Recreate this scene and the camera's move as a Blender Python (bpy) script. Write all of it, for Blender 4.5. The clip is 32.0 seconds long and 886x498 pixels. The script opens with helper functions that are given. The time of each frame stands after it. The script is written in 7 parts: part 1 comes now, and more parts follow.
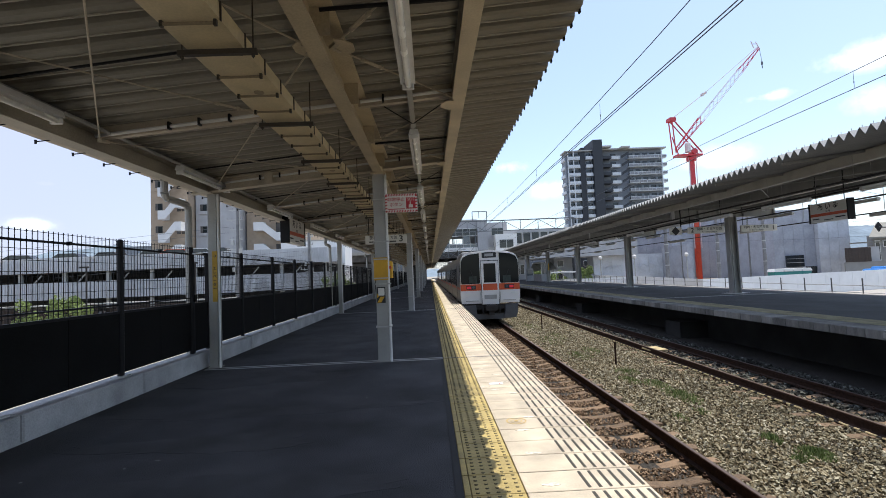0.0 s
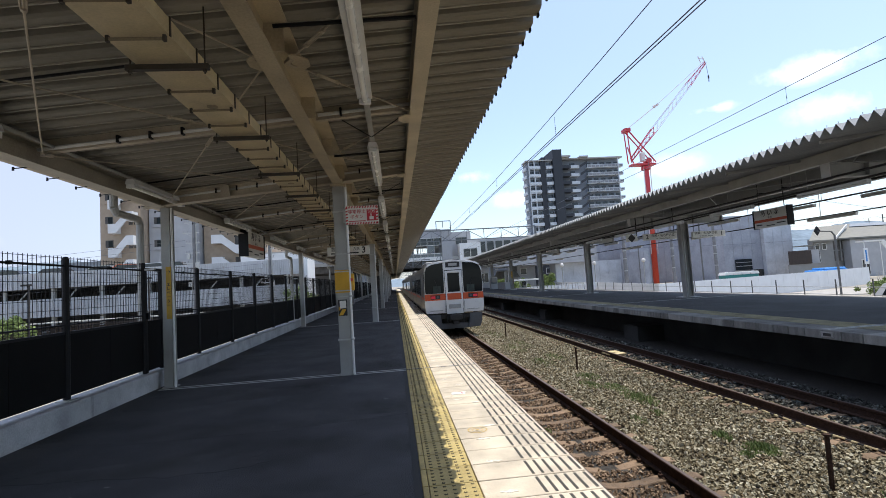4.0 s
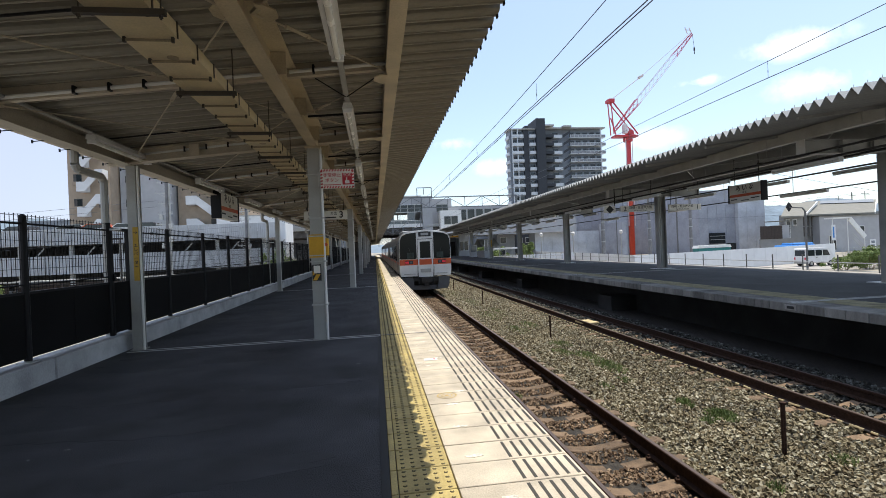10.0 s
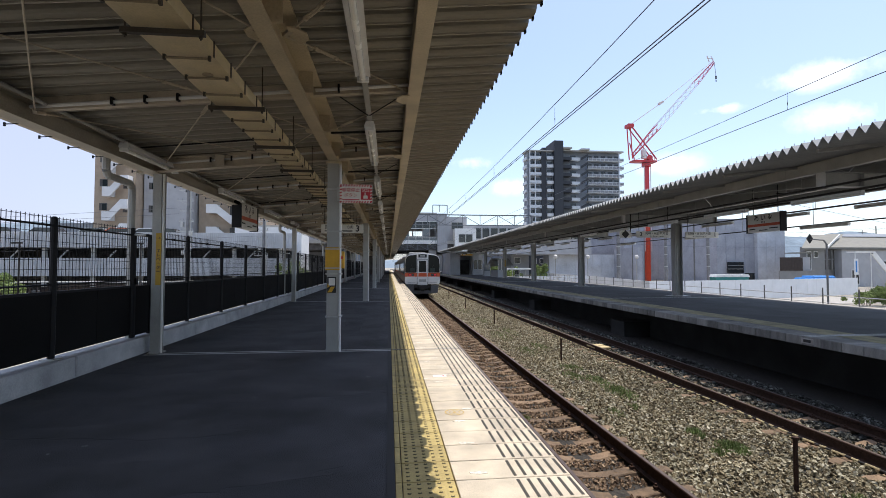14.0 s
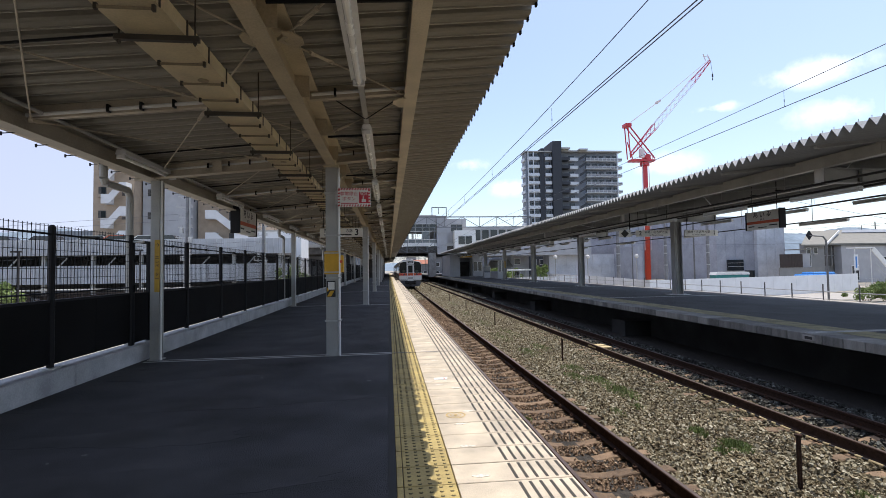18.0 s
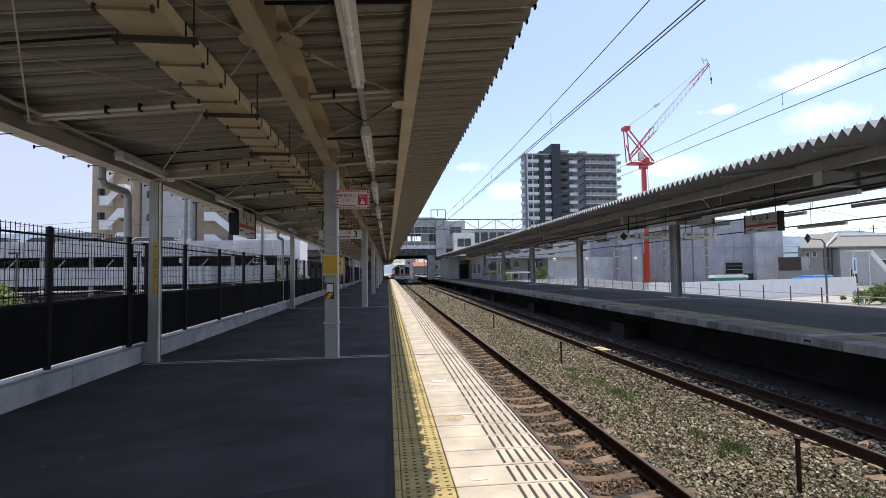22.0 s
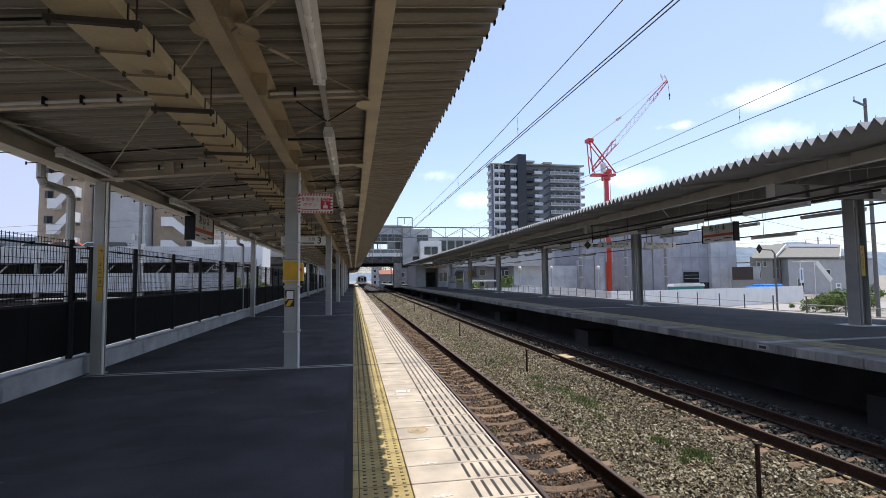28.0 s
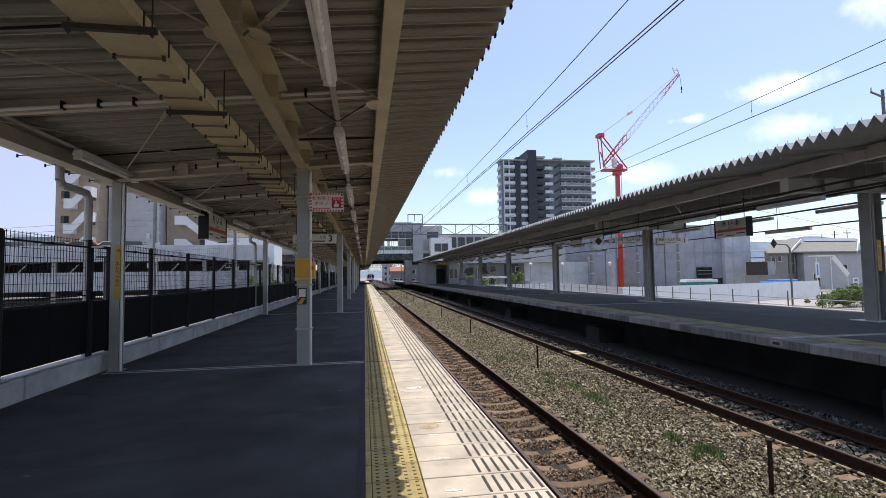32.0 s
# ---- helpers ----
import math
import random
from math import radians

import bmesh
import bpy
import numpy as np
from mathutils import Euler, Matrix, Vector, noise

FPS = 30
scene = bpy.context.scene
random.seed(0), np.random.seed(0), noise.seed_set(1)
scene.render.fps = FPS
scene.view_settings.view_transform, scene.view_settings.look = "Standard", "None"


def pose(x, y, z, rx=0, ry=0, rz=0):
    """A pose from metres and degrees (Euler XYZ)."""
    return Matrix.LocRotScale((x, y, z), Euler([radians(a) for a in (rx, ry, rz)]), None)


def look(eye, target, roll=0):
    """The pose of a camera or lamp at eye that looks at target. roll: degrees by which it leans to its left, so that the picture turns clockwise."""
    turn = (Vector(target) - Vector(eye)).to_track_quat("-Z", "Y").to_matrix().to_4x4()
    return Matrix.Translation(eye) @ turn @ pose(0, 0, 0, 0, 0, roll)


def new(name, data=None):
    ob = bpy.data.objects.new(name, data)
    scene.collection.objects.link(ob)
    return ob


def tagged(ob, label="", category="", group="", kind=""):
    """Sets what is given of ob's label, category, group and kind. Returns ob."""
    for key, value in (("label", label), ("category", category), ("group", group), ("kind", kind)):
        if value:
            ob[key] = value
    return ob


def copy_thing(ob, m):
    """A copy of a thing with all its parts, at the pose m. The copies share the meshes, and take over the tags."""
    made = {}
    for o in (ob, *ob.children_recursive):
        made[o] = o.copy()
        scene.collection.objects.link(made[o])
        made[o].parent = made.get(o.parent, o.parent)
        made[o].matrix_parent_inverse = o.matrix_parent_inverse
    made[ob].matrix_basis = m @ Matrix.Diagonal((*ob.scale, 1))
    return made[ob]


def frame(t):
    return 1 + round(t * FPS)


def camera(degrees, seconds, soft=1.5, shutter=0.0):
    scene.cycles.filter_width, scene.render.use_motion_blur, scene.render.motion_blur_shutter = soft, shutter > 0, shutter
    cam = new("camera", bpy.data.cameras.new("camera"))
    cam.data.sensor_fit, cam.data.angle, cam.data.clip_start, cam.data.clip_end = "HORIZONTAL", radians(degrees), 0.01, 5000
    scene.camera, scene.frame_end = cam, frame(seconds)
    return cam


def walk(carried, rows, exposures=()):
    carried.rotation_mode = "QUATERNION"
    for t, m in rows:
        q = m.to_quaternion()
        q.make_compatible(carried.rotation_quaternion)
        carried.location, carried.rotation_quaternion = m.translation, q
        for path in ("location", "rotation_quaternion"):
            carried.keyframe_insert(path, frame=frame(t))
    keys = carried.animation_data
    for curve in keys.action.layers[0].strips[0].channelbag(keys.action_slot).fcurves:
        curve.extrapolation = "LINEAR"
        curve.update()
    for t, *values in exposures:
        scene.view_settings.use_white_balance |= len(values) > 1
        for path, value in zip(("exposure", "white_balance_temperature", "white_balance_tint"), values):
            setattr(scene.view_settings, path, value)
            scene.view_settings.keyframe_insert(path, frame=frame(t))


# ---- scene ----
cam = camera(84.6, 32.0, soft=0.6)
PATH = [
    (0, (-0.126, 0.058, 1.486), (-0.069, 2.055, 1.59), -2.4),
    (0.5, (-0.123, 0.06, 1.489), (-0.06, 2.054, 1.626), -2.9),
    (1, (-0.113, 0.017, 1.502), (-0.019, 2.01, 1.65), -3.2),
    (1.5, (-0.114, 0.017, 1.499), (-0.022, 2.01, 1.648), -2.8),
    (2, (-0.104, 0.037, 1.494), (0.029, 2.028, 1.63), -2.1),
    (2.5, (-0.095, 0.065, 1.488), (0.082, 2.054, 1.603), -3.4),
    (3, (-0.087, 0.033, 1.498), (0.089, 2.022, 1.612), -3.7),
    (3.5, (-0.07, 0.008, 1.505), (0.125, 1.993, 1.642), -3.9),
    (5.5, (-0.08, -0.037, 1.504), (0.121, 1.949, 1.631), -2.7),
    (6, (-0.082, -0.046, 1.505), (0.098, 1.942, 1.637), -2.76),
    (6.5, (-0.083, -0.047, 1.504), (0.107, 1.94, 1.621), -2.38),
    (7, (-0.09, -0.052, 1.504), (0.106, 1.936, 1.602), -2.3),
    (7.5, (-0.079, -0.027, 1.503), (0.137, 1.96, 1.571), -2.5),
    (8, (-0.075, 0.134, 1.487), (0.229, 2.11, 1.434), -1.9),
    (8.5, (-0.089, 0.093, 1.486), (0.199, 2.071, 1.417), -2.2),
    (9, (-0.049, 0.109, 1.547), (0.253, 2.086, 1.535), -2.8),
    (9.5, (-0.001, 0.09, 1.511), (0.308, 2.066, 1.526), -2.6),
    (10, (0.01, 0.056, 1.499), (0.286, 2.037, 1.496), -2.4),
    (10.5, (0.0, 0.022, 1.501), (0.245, 2.007, 1.501), -1.3),
    (11, (0.009, 0.004, 1.501), (0.238, 1.991, 1.522), -1.1),
    (11.5, (0.012, -0.031, 1.503), (0.245, 1.954, 1.565), -0.7),
    (12, (0.002, -0.031, 1.503), (0.239, 1.955, 1.563), -0.6),
    (12.5, (0.008, 0.006, 1.494), (0.272, 1.988, 1.548), -0.4),
    (13, (0.002, -0.005, 1.5), (0.252, 1.979, 1.559), -0.3),
    (13.5, (0.003, -0.034, 1.503), (0.231, 1.951, 1.577), -0.2),
    (14, (-0.005, -0.044, 1.5), (0.216, 1.942, 1.57), 0.0),
    (14.5, (-0.005, -0.041, 1.498), (0.214, 1.945, 1.571), 0.3),
    (16.5, (0.004, -0.049, 1.499), (0.217, 1.938, 1.586), -0.6),
    (17, (0.008, -0.037, 1.497), (0.222, 1.95, 1.577), -0.9),
    (17.5, (0.004, -0.032, 1.501), (0.225, 1.955, 1.58), -0.9),
    (18, (0.008, -0.033, 1.502), (0.23, 1.953, 1.581), -0.9),
    (18.5, (0.008, -0.036, 1.498), (0.224, 1.95, 1.587), -1.0),
    (19, (0.002, -0.03, 1.497), (0.223, 1.956, 1.577), -0.9),
    (19.5, (0.007, -0.046, 1.5), (0.217, 1.941, 1.582), -1.1),
    (20, (0.012, -0.05, 1.502), (0.217, 1.938, 1.59), -1.0),
    (20.5, (0.012, -0.052, 1.502), (0.221, 1.935, 1.593), -1.0),
    (21, (0.014, -0.035, 1.496), (0.232, 1.951, 1.585), -1.0),
    (21.5, (0.013, -0.035, 1.501), (0.239, 1.951, 1.588), -0.7),
    (22, (0.012, -0.023, 1.499), (0.238, 1.962, 1.588), -0.8),
    (22.5, (0.016, -0.032, 1.499), (0.239, 1.953, 1.594), -0.7),
    (23, (0.021, -0.028, 1.494), (0.246, 1.957, 1.593), -0.8),
    (23.5, (0.023, -0.026, 1.496), (0.256, 1.957, 1.607), -0.5),
    (24, (0.027, -0.029, 1.495), (0.259, 1.953, 1.623), -0.6),
    (24.5, (0.031, -0.044, 1.502), (0.257, 1.939, 1.634), -0.6),
    (25, (0.034, -0.027, 1.492), (0.271, 1.954, 1.627), -0.6),
    (25.5, (0.036, -0.016, 1.493), (0.279, 1.965, 1.617), -1.0),
    (27.5, (0.06, 0.109, 1.475), (0.408, 2.074, 1.611), -0.9),
    (28, (0.055, 0.139, 1.475), (0.416, 2.103, 1.596), -0.6),
    (28.5, (0.052, 0.115, 1.48), (0.399, 2.081, 1.595), -0.9),
    (29, (0.047, 0.127, 1.481), (0.392, 2.094, 1.584), -0.8),
    (29.5, (0.053, 0.12, 1.478), (0.389, 2.089, 1.578), -1.0),
    (30, (0.048, 0.116, 1.482), (0.384, 2.085, 1.581), -1.0),
    (30.5, (0.047, 0.104, 1.485), (0.384, 2.072, 1.597), -1.0),
    (31, (0.048, 0.092, 1.482), (0.379, 2.061, 1.596), -1.0),
    (31.5, (0.049, 0.105, 1.477), (0.376, 2.075, 1.59), -1.0),
    (32, (0.051, 0.089, 1.487), (0.37, 2.06, 1.595), -0.9),
]
walk(cam, [(t, look(eye, target, roll)) for t, eye, target, roll in PATH], [(0.0, 0.57, 6150, 10), (5.0, 0.54, 6050, 10), (9.0, 0.53, 6280, 8), (13.0, 0.50, 6150, 11), (20.0, 0.46, 6150, 13), (25.0, 0.43, 6130, 13), (29.0, 0.34, 6050, 14), (32.0, 0.34, 6050, 14)])

# ---- world, sun, exposure ----
SUN_DX, SUN_DY = 0.267, 0.12        # how far a shadow runs to -x and -y per metre of height
sun_dir = Vector((SUN_DX, SUN_DY, 1.0)).normalized()
world = bpy.data.worlds.new("sky")
scene.world = world
world.use_nodes = True
wt = world.node_tree
wt.nodes.clear()
w_out = wt.nodes.new("ShaderNodeOutputWorld")
w_bg = wt.nodes.new("ShaderNodeBackground")
w_sky = wt.nodes.new("ShaderNodeTexSky")
w_sky.sky_type = "NISHITA"
w_sky.sun_disc = False
w_sky.sun_elevation = math.asin(sun_dir.z)
w_sky.sun_rotation = math.atan2(sun_dir.x, sun_dir.y)
w_sky.air_density, w_sky.dust_density, w_sky.ozone_density = 1.0, 1.2, 1.2
w_geo = wt.nodes.new("ShaderNodeTexCoord")
w_noise = wt.nodes.new("ShaderNodeTexNoise")
w_noise.inputs["Scale"].default_value = 15.0
w_noise.inputs["Detail"].default_value = 8.0
w_noise.inputs["Roughness"].default_value = 0.6
w_fine = wt.nodes.new("ShaderNodeMath")
w_fine.operation = "MULTIPLY_ADD"
w_fine.inputs[1].default_value, w_fine.inputs[2].default_value = 3.6, -1.8
wt.links.new(w_geo.outputs["Generated"], w_noise.inputs["Vector"])
wt.links.new(w_noise.outputs["Fac"], w_fine.inputs[0])
# summer clouds: direction, half width, half height, strength
CLOUDS = [((0.672, 0.685, 0.300), 0.075, 0.022, 1.0), ((0.568, 0.777, 0.271), 0.038, 0.010, 0.9), ((0.70, 0.68, 0.235), 0.085, 0.022, 0.75), ((0.508, 0.841, 0.187), 0.07, 0.022, 0.8),
          ((0.169, 0.964, 0.207), 0.05, 0.016, 0.7), ((0.241, 0.957, 0.161), 0.05, 0.02, 0.8), ((-0.622, 0.776, 0.105), 0.045, 0.014, 0.8), ((-0.60, 0.78, 0.17), 0.02, 0.006, 0.7),
          ((-0.66, 0.70, 0.258), 0.03, 0.01, 0.5), ((0.76, 0.53, 0.38), 0.10, 0.04, 0.9), ((-0.3, -0.9, 0.35), 0.4, 0.1, 0.9), ((0.75, -0.6, 0.3), 0.35, 0.08, 0.9)]
w_total = None
for (cx, cy, cz), cw, ch, cs in CLOUDS:
    off = wt.nodes.new("ShaderNodeVectorMath")
    off.operation = "SUBTRACT"
    off.inputs[1].default_value = (cx, cy, cz)
    wt.links.new(w_geo.outputs["Generated"], off.inputs[0])
    scl = wt.nodes.new("ShaderNodeVectorMath")
    scl.operation = "MULTIPLY"
    scl.inputs[1].default_value = (1 / cw, 1 / cw, 1 / ch)
    wt.links.new(off.outputs[0], scl.inputs[0])
    ln = wt.nodes.new("ShaderNodeVectorMath")
    ln.operation = "LENGTH"
    wt.links.new(scl.outputs[0], ln.inputs[0])
    near = wt.nodes.new("ShaderNodeMapRange")
    near.inputs["From Min"].default_value, near.inputs["From Max"].default_value = 1.5, 0.3
    near.inputs["To Min"].default_value, near.inputs["To Max"].default_value = 0.0, cs
    wt.links.new(ln.outputs["Value"], near.inputs["Value"])
    if w_total is None:
        w_total = near.outputs["Result"]
    else:
        mx = wt.nodes.new("ShaderNodeMath")
        mx.operation = "MAXIMUM"
        wt.links.new(w_total, mx.inputs[0])
        wt.links.new(near.outputs["Result"], mx.inputs[1])
        w_total = mx.outputs[0]
w_add = wt.nodes.new("ShaderNodeMath")
w_add.operation = "MULTIPLY_ADD"
wt.links.new(w_fine.outputs[0], w_add.inputs[0])
w_add.inputs[1].default_value = 1.0
wt.links.new(w_total, w_add.inputs[2])
w_gate = wt.nodes.new("ShaderNodeMath")
w_gate.operation = "MULTIPLY"
wt.links.new(w_add.outputs[0], w_gate.inputs[0])
wt.links.new(w_total, w_gate.inputs[1])
w_cl = wt.nodes.new("ShaderNodeMapRange")
w_cl.inputs["From Min"].default_value, w_cl.inputs["From Max"].default_value = 0.1, 1.0
w_cl.inputs["To Min"].default_value, w_cl.inputs["To Max"].default_value = 0.13, 0.85
wt.links.new(w_gate.outputs[0], w_cl.inputs["Value"])
w_mix = wt.nodes.new("ShaderNodeMixRGB")
w_mix.inputs[2].default_value = (7.5, 7.6, 7.7, 1)
wt.links.new(w_cl.outputs["Result"], w_mix.inputs["Fac"])
wt.links.new(w_sky.outputs["Color"], w_mix.inputs[1])
# darker lavender tint mixed into the sky beyond the fence, thinning upwards and along the line
h_dot = wt.nodes.new("ShaderNodeVectorMath")
h_dot.operation = "DOT_PRODUCT"
h_dot.inputs[1].default_value = Vector((-0.93, 0.36, -0.05)).normalized()
wt.links.new(w_geo.outputs["Generated"], h_dot.inputs[0])
h_fac = wt.nodes.new("ShaderNodeMapRange")
h_fac.inputs["From Min"].default_value, h_fac.inputs["From Max"].default_value = 0.25, 0.85
h_fac.inputs["To Min"].default_value, h_fac.inputs["To Max"].default_value = 0.0, 0.85
wt.links.new(h_dot.outputs["Value"], h_fac.inputs["Value"])
h_mul = wt.nodes.new("ShaderNodeMath")
h_mul.operation = "MULTIPLY"
h_clear = wt.nodes.new("ShaderNodeMapRange")
h_clear.inputs["From Min"].default_value, h_clear.inputs["From Max"].default_value = 0.35, 0.8
h_clear.inputs["To Min"].default_value, h_clear.inputs["To Max"].default_value = 1.0, 0.25
wt.links.new(w_cl.outputs["Result"], h_clear.inputs["Value"])
wt.links.new(h_fac.outputs["Result"], h_mul.inputs[0])
wt.links.new(h_clear.outputs["Result"], h_mul.inputs[1])
h_mix = wt.nodes.new("ShaderNodeMixRGB")
h_mix.inputs[2].default_value = (3.3, 3.5, 4.5, 1)
wt.links.new(h_mul.outputs[0], h_mix.inputs["Fac"])
wt.links.new(w_mix.outputs["Color"], h_mix.inputs[1])
wt.links.new(h_mix.outputs["Color"], w_bg.inputs["Color"])
w_bg.inputs["Strength"].default_value = 0.15
wt.links.new(w_bg.outputs["Background"], w_out.inputs["Surface"])

sun_lamp = bpy.data.lights.new("sun", "SUN")
sun_lamp.energy, sun_lamp.angle, sun_lamp.color = 3.7, radians(0.25), (1.0, 0.91, 0.77)
sun = new("sun", sun_lamp)
sun.matrix_world = Matrix.Translation((20, 20, 60)) @ sun_dir.to_track_quat("Z", "Y").to_matrix().to_4x4()


# ---- materials ----
def mat(name, color, rough=0.6, metal=0.0, scale=6.0, vary=0.12, bump=0.0, fine=60.0, island=False, spec=0.5, stretch=(1, 1, 1), per_piece=0.0, shift=False):
    """A procedural surface: base colour broken up at two scales, with a fine relief."""
    m = bpy.data.materials.new(name)
    m.use_nodes = True
    nt = m.node_tree
    b = nt.nodes["Principled BSDF"]
    b.inputs["Metallic"].default_value = metal
    b.inputs["Specular IOR Level"].default_value = spec
    tc = nt.nodes.new("ShaderNodeTexCoord")
    mp = nt.nodes.new("ShaderNodeMapping")
    mp.inputs["Scale"].default_value = stretch
    nt.links.new(tc.outputs["Object"], mp.inputs["Vector"])
    if shift or (per_piece and not island):
        nt.links.new(nt.nodes.new("ShaderNodeObjectInfo").outputs["Location"], mp.inputs["Location"])
    n1, n2 = nt.nodes.new("ShaderNodeTexNoise"), nt.nodes.new("ShaderNodeTexNoise")
    for n, s, d in ((n1, scale, 5.0), (n2, fine, 3.0)):
        n.inputs["Scale"].default_value, n.inputs["Detail"].default_value = s, d
        nt.links.new(mp.outputs["Vector"], n.inputs["Vector"])
    add = nt.nodes.new("ShaderNodeMath")
    add.operation = "MULTIPLY_ADD"
    nt.links.new(n1.outputs["Fac"], add.inputs[0])
    add.inputs[1].default_value = 1.0
    half = nt.nodes.new("ShaderNodeMath")
    half.operation = "MULTIPLY"
    half.inputs[1].default_value = 0.5
    nt.links.new(n2.outputs["Fac"], half.inputs[0])
    nt.links.new(half.outputs[0], add.inputs[2])
    last = add.outputs[0]
    if per_piece:
        if island:
            info = nt.nodes.new("ShaderNodeNewGeometry").outputs["Random Per Island"]
        else:
            info = nt.nodes.new("ShaderNodeObjectInfo").outputs["Random"]
        pp = nt.nodes.new("ShaderNodeMath")
        pp.operation = "MULTIPLY_ADD"
        nt.links.new(info, pp.inputs[0])
        pp.inputs[1].default_value = per_piece
        nt.links.new(last, pp.inputs[2])
        last = pp.outputs[0]
    ramp = nt.nodes.new("ShaderNodeValToRGB")
    e = ramp.color_ramp.elements
    c = Vector(color[:3])
    e[0].position, e[1].position = 0.0, 1.0
    span = nt.nodes.new("ShaderNodeMapRange")
    span.inputs["From Min"].default_value, span.inputs["From Max"].default_value = 0.5, 1.0 + per_piece
    nt.links.new(last, span.inputs["Value"])
    last = span.outputs["Result"]
    e[0].color = (*(c * (1 - 1.6 * vary)), 1)
    e[1].color = (*(c * (1 + 1.2 * vary)), 1)
    nt.links.new(last, ramp.inputs["Fac"])
    nt.links.new(ramp.outputs["Color"], b.inputs["Base Color"])
    rr = nt.nodes.new("ShaderNodeMapRange")
    rr.inputs["To Min"].default_value, rr.inputs["To Max"].default_value = max(0.03, rough - 0.1), min(1.0, rough + 0.12)
    nt.links.new(n1.outputs["Fac"], rr.inputs["Value"])
    nt.links.new(rr.outputs["Result"], b.inputs["Roughness"])
    if bump:
        bp = nt.nodes.new("ShaderNodeBump")
        bp.inputs["Strength"].default_value, bp.inputs["Distance"].default_value = min(1.0, bump), 0.02
        nt.links.new(n2.outputs["Fac"], bp.inputs["Height"])
        nt.links.new(bp.outputs["Normal"], b.inputs["Normal"])
    return m


def stone_mat(name, stops, rough=0.9):
    """Crushed stone: each piece takes its tone from a ramp, with a little grime on it."""
    m = bpy.data.materials.new(name)
    m.use_nodes = True
    nt = m.node_tree
    b = nt.nodes["Principled BSDF"]
    b.inputs["Roughness"].default_value = rough
    b.inputs["Specular IOR Level"].default_value = 0.25
    geo = nt.nodes.new("ShaderNodeNewGeometry")
    ramp = nt.nodes.new("ShaderNodeValToRGB")
    e = ramp.color_ramp.elements
    while len(e) < len(stops):
        e.new(0.5)
    for k, (p, c) in enumerate(stops):
        e[k].position, e[k].color = p, (*c, 1)
    nt.links.new(geo.outputs["Random Per Island"], ramp.inputs["Fac"])
    tc = nt.nodes.new("ShaderNodeTexCoord")
    grime, fine = nt.nodes.new("ShaderNodeTexNoise"), nt.nodes.new("ShaderNodeTexNoise")
    for n, sc in ((grime, 0.9), (fine, 55.0)):
        n.inputs["Scale"].default_value, n.inputs["Detail"].default_value = sc, 4.0
        nt.links.new(tc.outputs["Object"], n.inputs["Vector"])
    both = nt.nodes.new("ShaderNodeMath")
    both.operation = "ADD"
    nt.links.new(grime.outputs["Fac"], both.inputs[0])
    nt.links.new(fine.outputs["Fac"], both.inputs[1])
    span = nt.nodes.new("ShaderNodeMapRange")
    span.inputs["From Min"].default_value, span.inputs["From Max"].default_value = 0.7, 1.3
    span.inputs["To Min"].default_value, span.inputs["To Max"].default_value = 0.62, 1.25
    nt.links.new(both.outputs[0], span.inputs["Value"])
    mul = nt.nodes.new("ShaderNodeVectorMath")
    mul.operation = "SCALE"
    nt.links.new(ramp.outputs["Color"], mul.inputs[0])
    nt.links.new(span.outputs["Result"], mul.inputs["Scale"])
    nt.links.new(mul.outputs[0], b.inputs["Base Color"])
    return m


def glass(name, tint=(0.03, 0.04, 0.045), rough=0.05, spec=0.9):
    m = bpy.data.materials.new(name)
    m.use_nodes = True
    b = m.node_tree.nodes["Principled BSDF"]
    b.inputs["Base Color"].default_value = (*tint, 1)
    b.inputs["Roughness"].default_value = rough
    b.inputs["Specular IOR Level"].default_value = spec
    return m


def glow(name, color, power):
    m = bpy.data.materials.new(name)
    m.use_nodes = True
    b = m.node_tree.nodes["Principled BSDF"]
    b.inputs["Base Color"].default_value = (*color, 1)
    b.inputs["Emission Color"].default_value = (*color, 1)
    b.inputs["Emission Strength"].default_value = power
    return m


